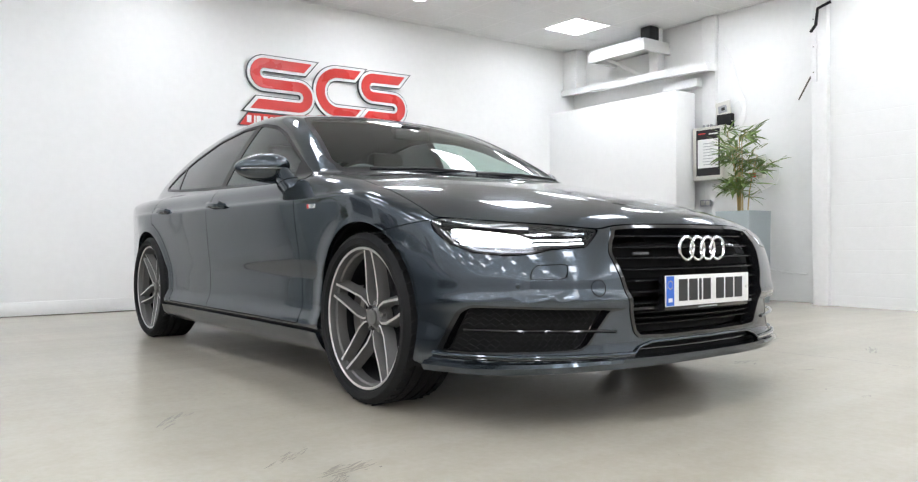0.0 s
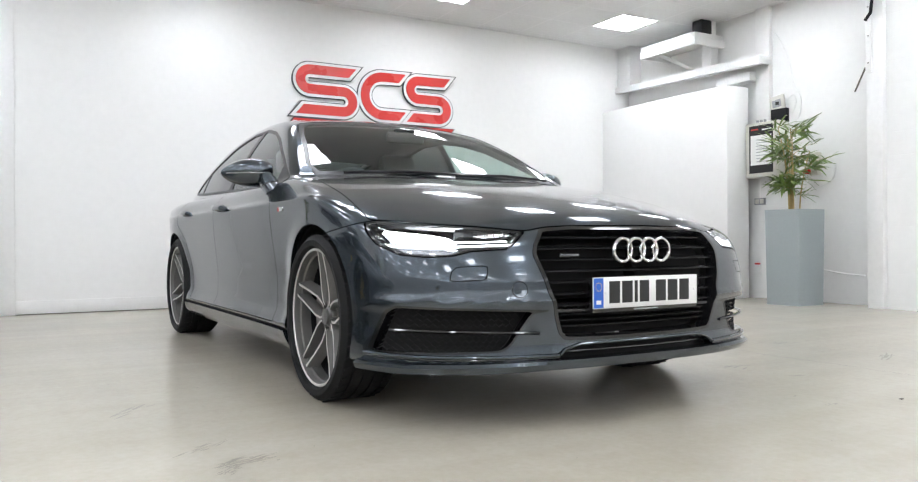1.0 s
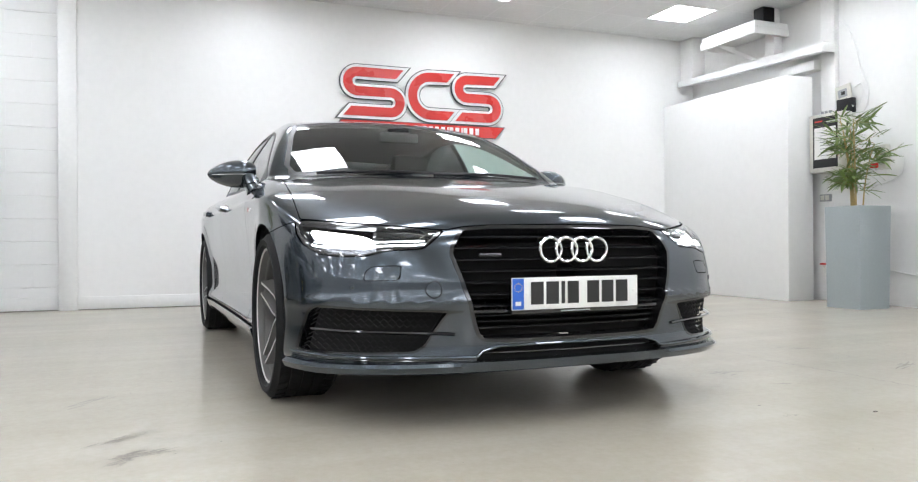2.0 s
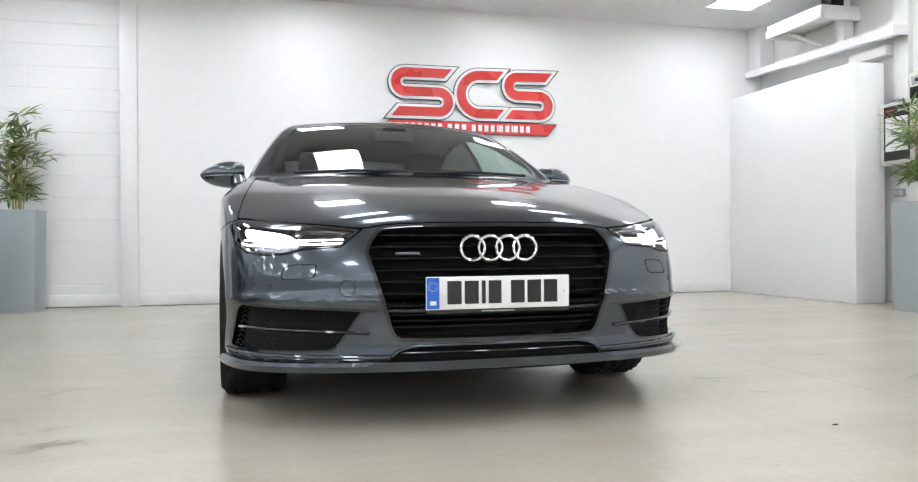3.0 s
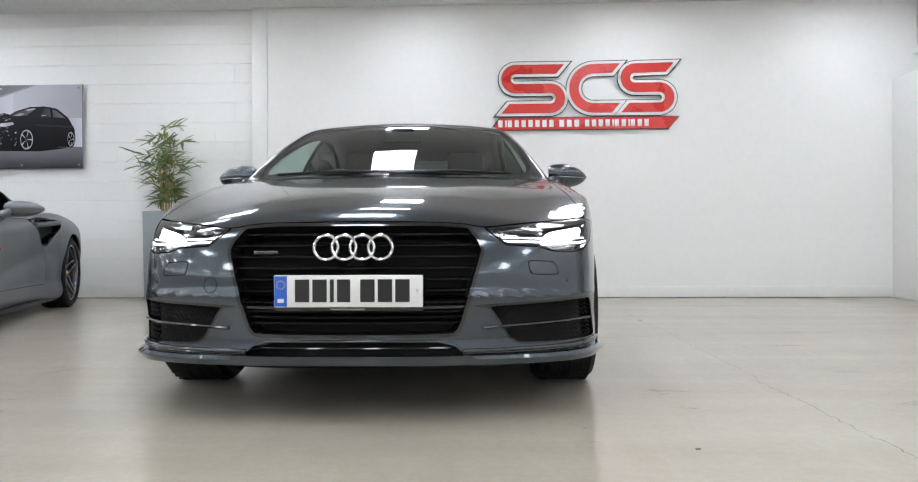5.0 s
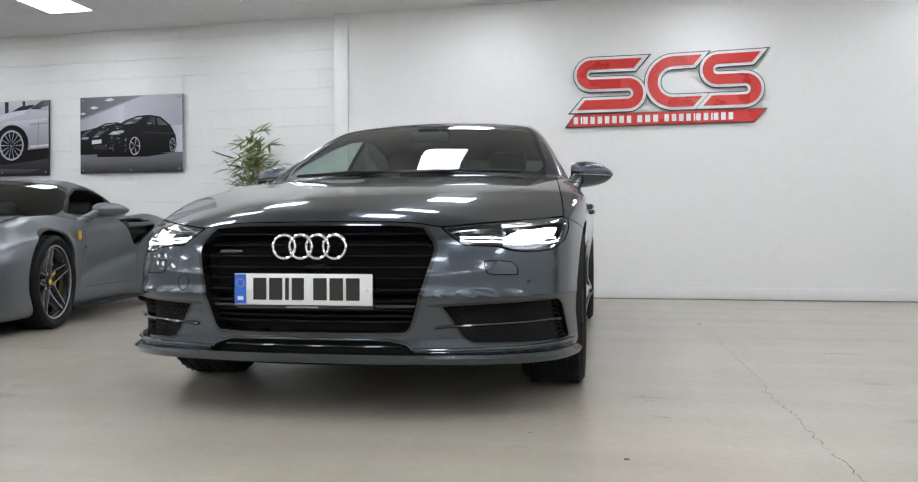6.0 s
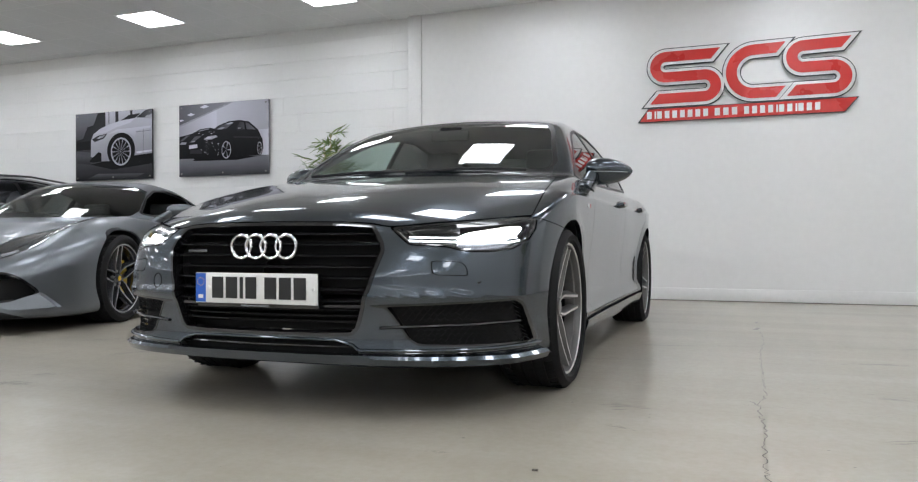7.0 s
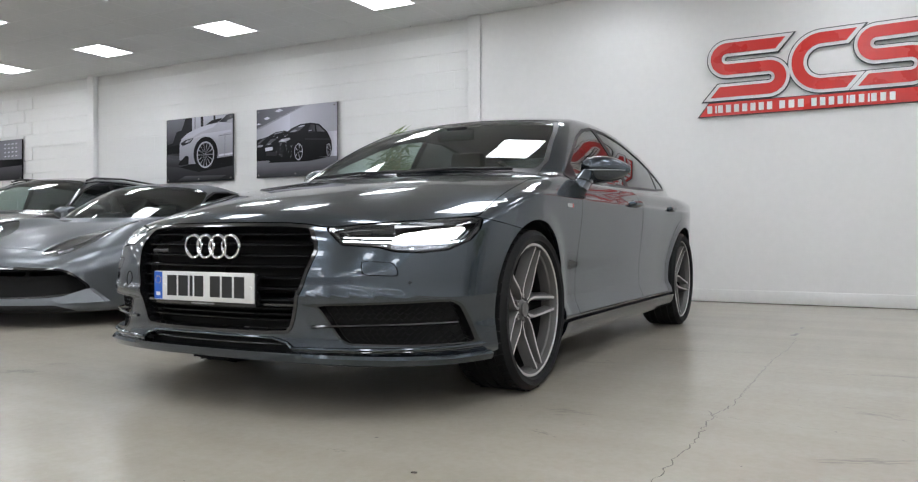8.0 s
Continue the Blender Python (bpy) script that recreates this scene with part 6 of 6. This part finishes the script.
crack([(4.23, 5.2), (4.246, 4.694), (4.224, 4.147), (4.23, 3.79), (4.239, 3.087), (4.245, 2.821), (4.216, 2.668), (4.228, 2.45), (4.244, 2.254), (4.235, 2.026), (4.239, 1.802), (4.26, 1.3), (4.30, 0.7)], 0.0019, "thin dark crack in the painted floor")
crack([(4.152, 2.643), (4.216, 2.660), (4.30, 2.640), (4.368, 2.626), (4.572, 2.614), (4.866, 2.570), (5.3, 2.54)], 0.0014, "hairline crack in the painted floor")
crack([(4.19, 2.72), (4.216, 2.66), (4.25, 2.60)], 0.0020, "short spur of the crack in the painted floor")
crack([(4.195, 5.33), (4.20, 5.41), (4.215, 5.50)], 0.013, "chipped dark patch in the painted floor")
crack([(4.19, 5.80), (4.205, 5.88), (4.215, 5.94)], 0.010, "chipped dark patch in the painted floor")


def scuff(cx, cy, w, d, turn, n, seed, label):
    """A rubbed mark: many thin slivers that lie along one way, thinning out towards the rim."""
    r_ = random.Random(seed)
    c, q = math.cos(radians(turn)), math.sin(radians(turn))
    bm = bmesh.new()
    for k in range(n):
        u, v = r_.gauss(0, 0.42) * w, r_.gauss(0, 0.42) * d
        ln, th, tw = r_.uniform(0.10, 0.42) * w, r_.uniform(0.02, 0.07) * d + 0.0008, r_.uniform(-0.25, 0.25)
        pts = [(u - ln, v - tw * ln), (u - ln * 0.2, v + th), (u + ln * 0.6, v + th * 0.6 + tw * ln * 0.5), (u + ln, v + tw * ln), (u + ln * 0.1, v - th)]
        bm.faces.new([bm.verts.new((cx + a * c - b * q, cy + a * q + b * c, 0.0006 + 0.00002 * k)) for a, b in pts])
    return tagged(part("floor_scuff", bm, M_SCUFF), label, "scuff", "scuffs on the floor", "structure")


for k, (cx, cy, w, d, turn, n) in enumerate(((1.07, 1.98, 0.10, 0.05, 20, 46), (1.00, 1.90, 0.06, 0.03, 40, 22), (0.983, 2.196, 0.10, 0.030, 35, 26), (0.836, 2.898, 0.16, 0.035, 50, 18), (3.741, 2.446, 0.10, 0.06, 15, 20), (3.777, 2.113, 0.07, 0.03, -30, 14),
                                              (4.775, 2.959, 0.16, 0.05, -20, 18), (4.73, 2.256, 0.14, 0.06, 25, 30), (3.46, 3.63, 0.18, 0.05, 5, 12), (4.75, 3.9, 0.25, 0.05, 8, 16), (5.2, 4.6, 0.35, 0.06, 0, 16), (3.75, 4.3, 0.25, 0.05, 12, 12), (2.2, 0.9, 0.06, 0.02, 15, 10), (0.2, 3.3, 0.20, 0.04, 30, 12), (3.3, 1.6, 0.05, 0.02, 0, 10), (5.0, 1.5, 0.10, 0.03, -10, 14))):
    scuff(cx, cy, w, d, turn, n, k, "faint brown rubbed mark on the painted floor")
bm = bmesh.new()
for k in range(170):
    x, y, r = rng.uniform(-1.5, 6.5), rng.uniform(0.4, 5.5), rng.uniform(0.0018, 0.0055) * (2.0 if k % 17 == 0 else 1.0)
    bm.faces.new([bm.verts.new((x + r * math.cos(a) * rng.uniform(0.5, 1.6), y + r * math.sin(a) * rng.uniform(0.4, 1.0), 0.0007)) for a in (0, 1.05, 2.1, 3.14, 4.2, 5.2)])
tagged(part("floor_specks", bm, M_CRACK), "small dark specks of grit scattered over the floor", "grit", kind="stuff")
tagged(part("floor_debris", boxed((3.628, 1.518, 0.0), (3.644, 1.527, 0.004), 0.001), M_CRACK), "small dark chip lying on the floor", "debris")


# ---- the silver two-seater and the black estate ----
def parked_car(root, c, p):
    """Builds a parked car's panels, glass, lamps and wheels under root, from its curves c and outlines p."""
    wb, ar, ax = p["wheelbase"], p["arch"], c["axle"]
    fld = car_field(c)
    sk = Skin(fld).grow(p["x_rear"], 0.05, p["mid"], nx=100, nf=56, nr=24, nphi=110)
    _, sk = sk.split(lambda x, y, z: np.minimum(np.maximum(ar - np.hypot(x, z - ax - 0.01), ar - np.hypot(x - wb, z - ax - 0.01)), y - 0.45))
    u, sk = sk.split(lambda x, y, z: c["floor"] + 0.012 - z)
    u.mesh("underbody", M_MATT, root, depth=0)
    g, sk = sk.split(lambda x, y, z: np.minimum(inside(p["screen"], y, z), x - p["screen_x"]))
    g.mesh("windscreen", M_GLASS, root, depth=0.004, push=-0.003, label="windscreen glass")
    b, sk = sk.split(lambda x, y, z: np.minimum(inside(p["dlo"], x, z) + 0.015, y - 0.3))
    g, b = b.split(lambda x, y, z: np.minimum(inside(p["dlo"], x, z), y - 0.3))
    b.mesh("window_trim", M_SEAL, root, "pair", depth=0.008, push=0.001)
    if p["pillar"]:
        bp, g = g.split(lambda x, y, z: 0.04 - np.abs(x - p["pillar"] - 0.1 * (z - 1)))
        bp.mesh("window_pillar", M_SEAL, root, "pair", depth=0.006)
    fg, rg = g.split(lambda x, y, z: x - (p["pillar"] or -9))
    if p["side_glass"]:
        fg.mesh("side_window", p["side_glass"], root, "pair", depth=0.004, push=-0.003)
    rg.mesh("rear_side_window", M_TINT, root, "pair", depth=0.004, push=-0.003)
    for nm, key, mt, back, sides, proj in p["holes"]:
        h, sk = sk.split(lambda x, y, z, q=p[key], pr=proj: np.minimum(inside(q, x, z), y - 0.5) if pr == "side" else (np.minimum(inside(q, y, z), x - 0.3) if pr == "front" else np.minimum(inside(q, x, y), z - 0.45)))
        if back < 0 and mt is not M_LENS:
            h.mesh(nm + "_backing", M_DARK, root, sides, depth=0, push=back)
            h, _ = h.split(lambda x, y, z, q=p[key], pr=proj: 0.014 - (inside(q, x, z) if pr == "side" else inside(q, y, z)))
        elif back < 0:
            h.mesh(nm + "_housing", M_SEAL, root, sides, depth=0, push=back)
        h.mesh(nm, mt, root, sides, depth=0.03 if back < 0 else 0.005, push=0)
    shell_ = Skin(fld, sk.V, sk.F)
    hd, sm, sk = ring_cut(sk, p["hood"], 0.002)
    hd.mesh("bonnet", p["paint"], root, depth=0.015)
    for nm, x0, x1 in p["doors"]:
        d, sm, sk = ring_cut(sk, lambda x, y, z, a=x0, e=x1: np.minimum(np.minimum(np.minimum(a - x, x - e), np.minimum(p["belt"] - z, z - 0.27)), np.minimum(y - 0.4, np.hypot(x - wb, z - ax) - ar - 0.07)), 0.002)
        d.mesh(nm, p["paint"], root, "pair", depth=0.015)
    rf, sk = sk.split(lambda x, y, z: z - p["belt"] - 0.06)
    rf.mesh("roof", p["roof_paint"], root, depth=0.01)
    rf.mesh("headlining", M_LEATHER, root, depth=0, push=-0.03)
    sk.mesh("body", p["paint"], root, depth=0.015)
    lower_, _ = shell_.split(lambda x, y, z: p["belt"] - z)
    lower_.mesh("inner_shell", M_DARK, root, depth=0, push=-0.012)
    for wx in (0.0, wb):
        for s in (1, -1):
            bm = bmesh.new()
            arcs = []
            for k in range(25):
                a = radians(-25 + 230 * k / 24)
                arcs.append([bm.verts.new((wx + math.cos(a) * r, s * y, ax + 0.01 + math.sin(a) * r)) for y, r in ((0.93, ar + 0.004), (0.90, ar + 0.015), (0.50, ar + 0.015), (0.50, 0.05))])
            for q, w in zip(arcs, arcs[1:]):
                for k in range(3):
                    bm.faces.new((q[k], q[k + 1], w[k + 1], w[k]))
            part("wheel_arch_liner", bm, M_MATT, root)
            w_ = wheel(root, pose(wx, s * p["track"], ax, 0, 0, 0 if s > 0 else 180), ax, p["rim"], p["tyre"], 5, p["rim_face"], M_DARKRIM, p["caliper"], M_DARKRIM, p["twin"], p["turn"])
            if p["caliper"] is M_YELLOW:
                h = p["tyre"] / 2
                part("cap_badge", lathe(bmesh.new(), [(h * 0.62 - 0.006, 0.021), (h * 0.62 - 0.002, 0.019), (h * 0.62 - 0.001, 0.001)], 16), M_YELLOW, w_, "small yellow cap badge")
    part("cabin_floor", boxed((p["cabin"][0], -0.7, 0.24), (p["cabin"][1], 0.7, 0.30)), M_MATT, root)
    part("dashboard", boxed((p["cabin"][1] - 0.45, -0.66, 0.5), (p["cabin"][1] - 0.1, 0.66, p["belt"] - 0.03), 0.04), M_LEATHER, root)
    for s in (1, -1):
        zs = p["belt"]
        seat = part("seat", box(boxed((p["seat"], s * 0.36 - 0.24, 0.32), (p["seat"] + 0.5, s * 0.36 + 0.24, 0.5), 0.05), (p["seat"] - 0.15, s * 0.36 - 0.24, 0.4), (p["seat"] + 0.02, s * 0.36 + 0.24, zs + 0.05), 0.05), M_LEATHER, root)
        part("headrest", boxed((p["seat"] - 0.18, s * 0.36 - 0.12, zs + 0.05), (p["seat"] - 0.06, s * 0.36 + 0.12, zs + 0.17), 0.03), M_LEATHER, seat)
        mx, my, mz = p["mirror"]
        door_mirror(root, s, p["paint"], mx - 0.03, my - 0.13, my + 0.13, mz, p["mirror_half"], 0.16, (mx + 0.20, my - 0.20, mz - 0.12), False)
    return fld


SILVER = empty("car", pose(-1.41, 3.99, 0, 0, 0, -74.3))
tagged(SILVER, "low silver two-seat sports car with yellow calipers", "car", "parked cars")


def ridge2(x, y):
    return (0.082 * np.clip(1.0 + 0.9 * x, 0.45, 1) * np.exp(-((y - 0.72) / 0.19) ** 2) * np.clip((x + 0.75) * 3, 0, 1) * np.clip((0.95 - x) * 1.6, 0, 1)
            + 0.075 * np.exp(-((y - 0.80) / 0.18) ** 2) * np.exp(-((x + 2.55) / 0.65) ** 2) - 0.008 * np.exp(-((y - 0.34) / 0.10) ** 2) * np.clip((x + 0.4) * 3, 0, 1))


def dent2(x, z):
    """The hollow in the sports car's door, rising from the sill behind the front wheel to the side intake."""
    u = np.clip((-0.55 - x) / 1.35, 0, 1)
    line = 0.36 + 0.20 * u
    return 0.050 * np.exp(-((z - line) / np.where(z > line, 0.19, 0.075)) ** 2) * np.sin(np.pi * np.clip((-0.45 - x) / 1.75, 0, 1)) ** 0.8


C2 = dict(dent=dent2,
    plan=curve((-3.6, 0.86), (-3.2, 0.95), (-2.65, 0.978), (-2.1, 0.965), (-1.4, 0.915), (-0.8, 0.920), (-0.3, 0.950), (0, 0.965), (0.4, 0.962), (1.0, 0.95)),
    inset=curve((0.08, 0.10), (0.13, 0.04), (0.20, 0.015), (0.30, 0.03), (0.42, 0.022), (0.60, 0.0), (0.72, 0.004), (0.80, 0.025), (0.88, 0.065), (0.96, 0.13)),
    arches=((0.0, 0.380), (-2.65, 0.380)), axle=0.345, flare=0.012,
    deck=curve((-3.6, 0.80), (-3.3, 0.88), (-2.8, 0.90), (-2.2, 0.88), (-0.7, 0.835), (-0.3, 0.80), (0, 0.765), (0.4, 0.69), (0.7, 0.61), (0.95, 0.525), (1.12, 0.44)),
    crown=curve((-3.5, 0.05), (-0.5, 0.02), (0, 0.04), (0.6, 0.09), (1.0, 0.10)), ridge=ridge2,
    nose=curve((0, 1.13), (0.3, 1.11), (0.55, 1.03), (0.75, 0.88), (0.88, 0.66), (0.94, 0.42), (0.965, 0.15), (0.99, -0.4)),
    nose_z=curve((0.06, -0.30), (0.10, -0.10), (0.14, 0.0), (0.25, -0.01), (0.40, -0.02), (0.55, -0.08), (0.8, -0.25)),
    tail=curve((0, -3.42), (0.6, -3.36), (0.9, -3.15)), tail_z=curve((0.1, 0.1), (0.4, 0.03), (0.9, 0)),
    floor=0.10, belt=0.84, glass_w=0.785, lean=0.60, lean2=0.45, taper=curve((-3.6, 0.45), (-2.8, 0.22), (-2.2, 0.09), (-1.7, 0.01), (-1.0, 0), (0, 0)),
    roof=curve((-3.6, 0.80), (-3.0, 0.90), (-2.5, 1.00), (-2.0, 1.115), (-1.65, 1.185), (-1.3, 1.213), (-1.05, 1.180), (-0.8, 1.090), (-0.55, 0.965), (-0.30, 0.82), (0, 0.65)),
    bow=0.24, roof_crown=0.035, rail=0.08, round=0.10)
P2 = dict(wheelbase=-2.65, arch=0.380, x_rear=-2.7, mid=0.48, screen=soften([(-0.9, 0.83), (0, 0.842), (0.5, 0.845), (0.73, 0.865), (0.60, 1.09), (0.50, 1.145), (0, 1.175), (-0.9, 1.17)], 1), screen_x=-1.45,
          dlo=[(-0.72, 0.885), (-0.98, 1.03), (-1.22, 1.105), (-1.50, 1.125), (-1.75, 1.095), (-2.0, 1.03), (-2.25, 0.965), (-1.95, 0.915), (-1.4, 0.880), (-0.9, 0.868)], pillar=-1.86, side_glass=None,
          grille=soften([(-0.5, 0.445), (0.60, 0.440), (0.70, 0.405), (0.80, 0.290), (0.74, 0.240), (0.50, 0.212), (-0.5, 0.212)], 1), lamp=soften([(0.90, 0.45), (0.88, 0.555), (0.77, 0.615), (0.60, 0.655), (0.35, 0.680), (0.08, 0.700), (-0.06, 0.675), (0.0, 0.60), (0.20, 0.44), (0.45, 0.345), (0.70, 0.352), (0.84, 0.375)], 1),
          intake=soften([(-1.60, 0.845), (-1.95, 0.880), (-2.38, 0.872), (-2.36, 0.800), (-2.02, 0.690), (-1.90, 0.605), (-1.79, 0.615), (-1.68, 0.73)], 1), chin=[(-0.5, 0.165), (0.62, 0.165), (0.74, 0.115), (-0.5, 0.112)],
          holes=[("front_grille", "grille", M_BLACK, -0.10, "both", "front"), ("headlight", "lamp", M_LENS, -0.02, "pair", "top"), ("side_intake", "intake", M_BLACK, -0.09, "pair", "side"), ("chin_splitter", "chin", M_MATT, 0, "both", "front")],
          hood=lambda x, y, z: np.minimum(np.minimum(0.58 + 0.1 * (0.8 - x) - y, x + 0.38 - 0.0 * y), np.minimum(0.80 - x, z - 0.5)), doors=[("door", -0.62, -1.86)], belt=0.855, paint=M_SILVER, roof_paint=M_SILVER, track=0.835, rim=0.270,
          rim_face=M_GREYRIM, caliper=M_YELLOW, tyre=0.275, twin=True, turn=0.22, cabin=(-2.0, -0.25), seat=-1.75, mirror=(-0.98, 1.0, 0.915), mirror_half=0.062)
f2 = parked_car(SILVER, C2, P2)


def top_of(fld, x, y):
    """Height of the skin over a place."""
    lo, hi = 0.3, 1.0
    for _ in range(30):
        m_ = (lo + hi) / 2
        if fld(np.array([x]), np.array([y]), np.array([m_]))[0] > 0:
            hi = m_
        else:
            lo = m_
    return lo


for s in (1, -1):
    part("fender_badge", boxed((-0.46, s * 0.953 - 0.006, 0.66), (-0.42, s * 0.953 + 0.006, 0.73), 0.003), M_YELLOW, SILVER, "small yellow shield badge")
    part("side_marker", boxed((-0.62, s * 0.938 - 0.006, 0.59), (-0.59, s * 0.938 + 0.006, 0.605), 0.003), M_RED, SILVER, "small orange side marker")
    bm = bmesh.new()
    a = [bm.verts.new(q) for q in ((1.02, s * 0.60, 0.205), (0.86, s * 0.80, 0.285), (0.80, s * 0.905, 0.185), (0.98, s * 0.68, 0.175))]
    b = [bm.verts.new(v.co + Vector((-0.05, 0, 0))) for v in a]
    bm.faces.new(a)
    bm.faces.new(b[::-1])
    for k in range(4):
        bm.faces.new((a[k], a[(k + 1) % 4], b[(k + 1) % 4], b[k]))
    part("lower_wing", bm, M_SILVER, SILVER)
    part("intake_fin", tube(bmesh.new(), [(-1.70, s * 0.885, 0.80), (-1.95, s * 0.915, 0.812), (-2.30, s * 0.93, 0.835)], 0.022, 6), M_SILVER, SILVER)
    for nm, rad, deep, mt, way in (("lamp_projector", 0.020, 0.010, M_GREYRIM, ((0.835, 0.515), (0.79, 0.545), (0.73, 0.570))), ("lamp_strip", 0.006, 0.010, M_CHROME, ((0.70, 0.615), (0.55, 0.635), (0.40, 0.648))),
                                    ("lamp_fin", 0.010, 0.012, M_DARKRIM, ((0.66, 0.50), (0.50, 0.55), (0.34, 0.59)))):
        part(nm, tube(bmesh.new(), [(x, s * y, top_of(f2, x, y) - deep) for x, y in way], rad, 8, rad * 0.6), mt, SILVER)
    part("sill_blade", boxed((-2.25, s * 0.90 - 0.02, 0.10), (-0.42, s * 0.90 + 0.02, 0.135), 0.006), M_MATT, SILVER)

ESTATE = empty("car", pose(-4.96, 5.04, 0, 0, 0, -74.0))
tagged(ESTATE, "gloss black estate car parked beyond the sports car", "car", "parked cars")
C3 = dict(C1)
C3.update(deck=curve((-4.2, 0.95), (-3.4, 1.02), (-2.0, 1.02), (-0.6, 1.02), (-0.4, 1.0), (0, 0.955), (0.4, 0.89), (0.7, 0.82), (0.85, 0.76), (0.95, 0.70)),
          roof=curve((-4.2, 0.9), (-3.95, 1.05), (-3.7, 1.28), (-3.3, 1.42), (-2.6, 1.49), (-2.0, 1.515), (-1.6, 1.505), (-1.25, 1.455), (-1.0, 1.36), (-0.7, 1.19), (-0.38, 1.0), (-0.1, 0.85)),
          belt=1.0, glass_w=0.84, lean=0.42, lean2=0.30, ridge=lambda x, y: 0.0 * x)
P3 = dict(wheelbase=WB, arch=0.37, x_rear=-3.1, mid=0.58, screen=soften([(-0.9, 0.99), (0, 1.01), (0.5, 1.01), (0.79, 0.99), (0.64, 1.38), (0.5, 1.43), (0, 1.46), (-0.9, 1.46)], 1), screen_x=-1.6,
          dlo=[(-0.62, 1.01), (-0.85, 1.15), (-1.08, 1.28), (-1.35, 1.37), (-1.8, 1.405), (-2.6, 1.38), (-3.3, 1.29), (-3.45, 1.15), (-3.4, 1.05), (-2.0, 1.02), (-0.8, 1.0)], pillar=-1.72, side_glass=M_DOORGLASS,
          grille=GRILLE, lamp=LIGHT, holes=[("front_grille", "grille", M_BLACK, -0.06, "both", "front"), ("headlight", "lamp", M_LENS, -0.03, "pair", "front")],
          hood=lambda x, y, z: np.minimum(np.minimum(0.80 - y, x + 0.42), np.minimum(z - 0.74, 1.02 - z)), doors=[("front_door", -0.6, -1.76), ("rear_door", -1.765, -2.80)], belt=0.985, paint=M_NAVY, roof_paint=M_NAVY, track=0.81, rim=0.25,
          rim_face=M_RIM, caliper=M_STEEL, tyre=0.25, twin=True, turn=0.2, cabin=(-2.9, -0.4), seat=-1.75, mirror=(-0.86, 1.0, 1.03), mirror_half=0.07)
parked_car(ESTATE, C3, P3)
for s in (1, -1):
    part("roof_rail", tube(bmesh.new(), [(-1.25, s * 0.60, 1.43), (-1.4, s * 0.60, 1.475), (-2.0, s * 0.605, 1.502), (-2.8, s * 0.60, 1.475), (-3.4, s * 0.58, 1.40)], 0.015, 8), M_BLACK, ESTATE, "gloss black roof rail")


# ---- blocks of the wall, near ones apart ----
def block_mesh(name, w, h, d):
    bm = box(bmesh.new(), (-w / 2, -d, -h / 2), (w / 2, 0, h / 2))
    fr = [e for e in bm.edges if all(v.co.y < -d / 2 for v in e.verts) and abs(e.verts[0].co.x - e.verts[1].co.x) > 0.01]
    bmesh.ops.bevel(bm, geom=fr, offset=0.003, segments=1, affect="EDGES")
    me = bpy.data.meshes.new(name)
    bm.to_mesh(me)
    bm.free()
    me.materials.append(M_BLOCK)
    return me


full, half_b = block_mesh("block", 0.4490, 0.2215, 0.0055), block_mesh("block_half", 0.2215, 0.2215, 0.0055)
rng = random.Random(9)
far_v, far_f = [], []
for j in range(15):
    z = 0.115 + 0.225 * j
    if z + 0.1075 > CEIL:
        break
    x = 0.285 - (0.11 if j % 2 == 0 else 0.225)
    if j % 2 == 0:
        x = 0.285 - 0.22
    else:
        ob = new("block", half_b)
        ob.parent = wall_block
        ob.location = (0.285 - 0.1075, BACK + 0.064, z)
        x = 0.285 - 0.225 - 0.22
    while x > LEFT:
        if x > -8.6:
            ob = new("block", full)
            ob.parent = wall_block
            ob.location = (x, BACK + 0.064 + rng.uniform(0, 0.0006), z)
        else:
            b = len(far_v)
            for dx, dy, dz in ((-0.22, 0, -0.1075), (0.22, 0, -0.1075), (0.22, 0, 0.1075), (-0.22, 0, 0.1075), (-0.216, -0.012, -0.1035), (0.216, -0.012, -0.1035), (0.216, -0.012, 0.1035), (-0.216, -0.012, 0.1035)):
                far_v.append((x + dx, BACK + 0.064 + dy, z + dz))
            far_f += [(b, b + 1, b + 5, b + 4), (b + 1, b + 2, b + 6, b + 5), (b + 2, b + 3, b + 7, b + 6), (b + 3, b, b + 4, b + 7), (b + 4, b + 5, b + 6, b + 7)]
        x -= 0.450
tagged(mesh_object("far_blocks", far_v, far_f, M_BLOCK, wall_block), kind="stuff")
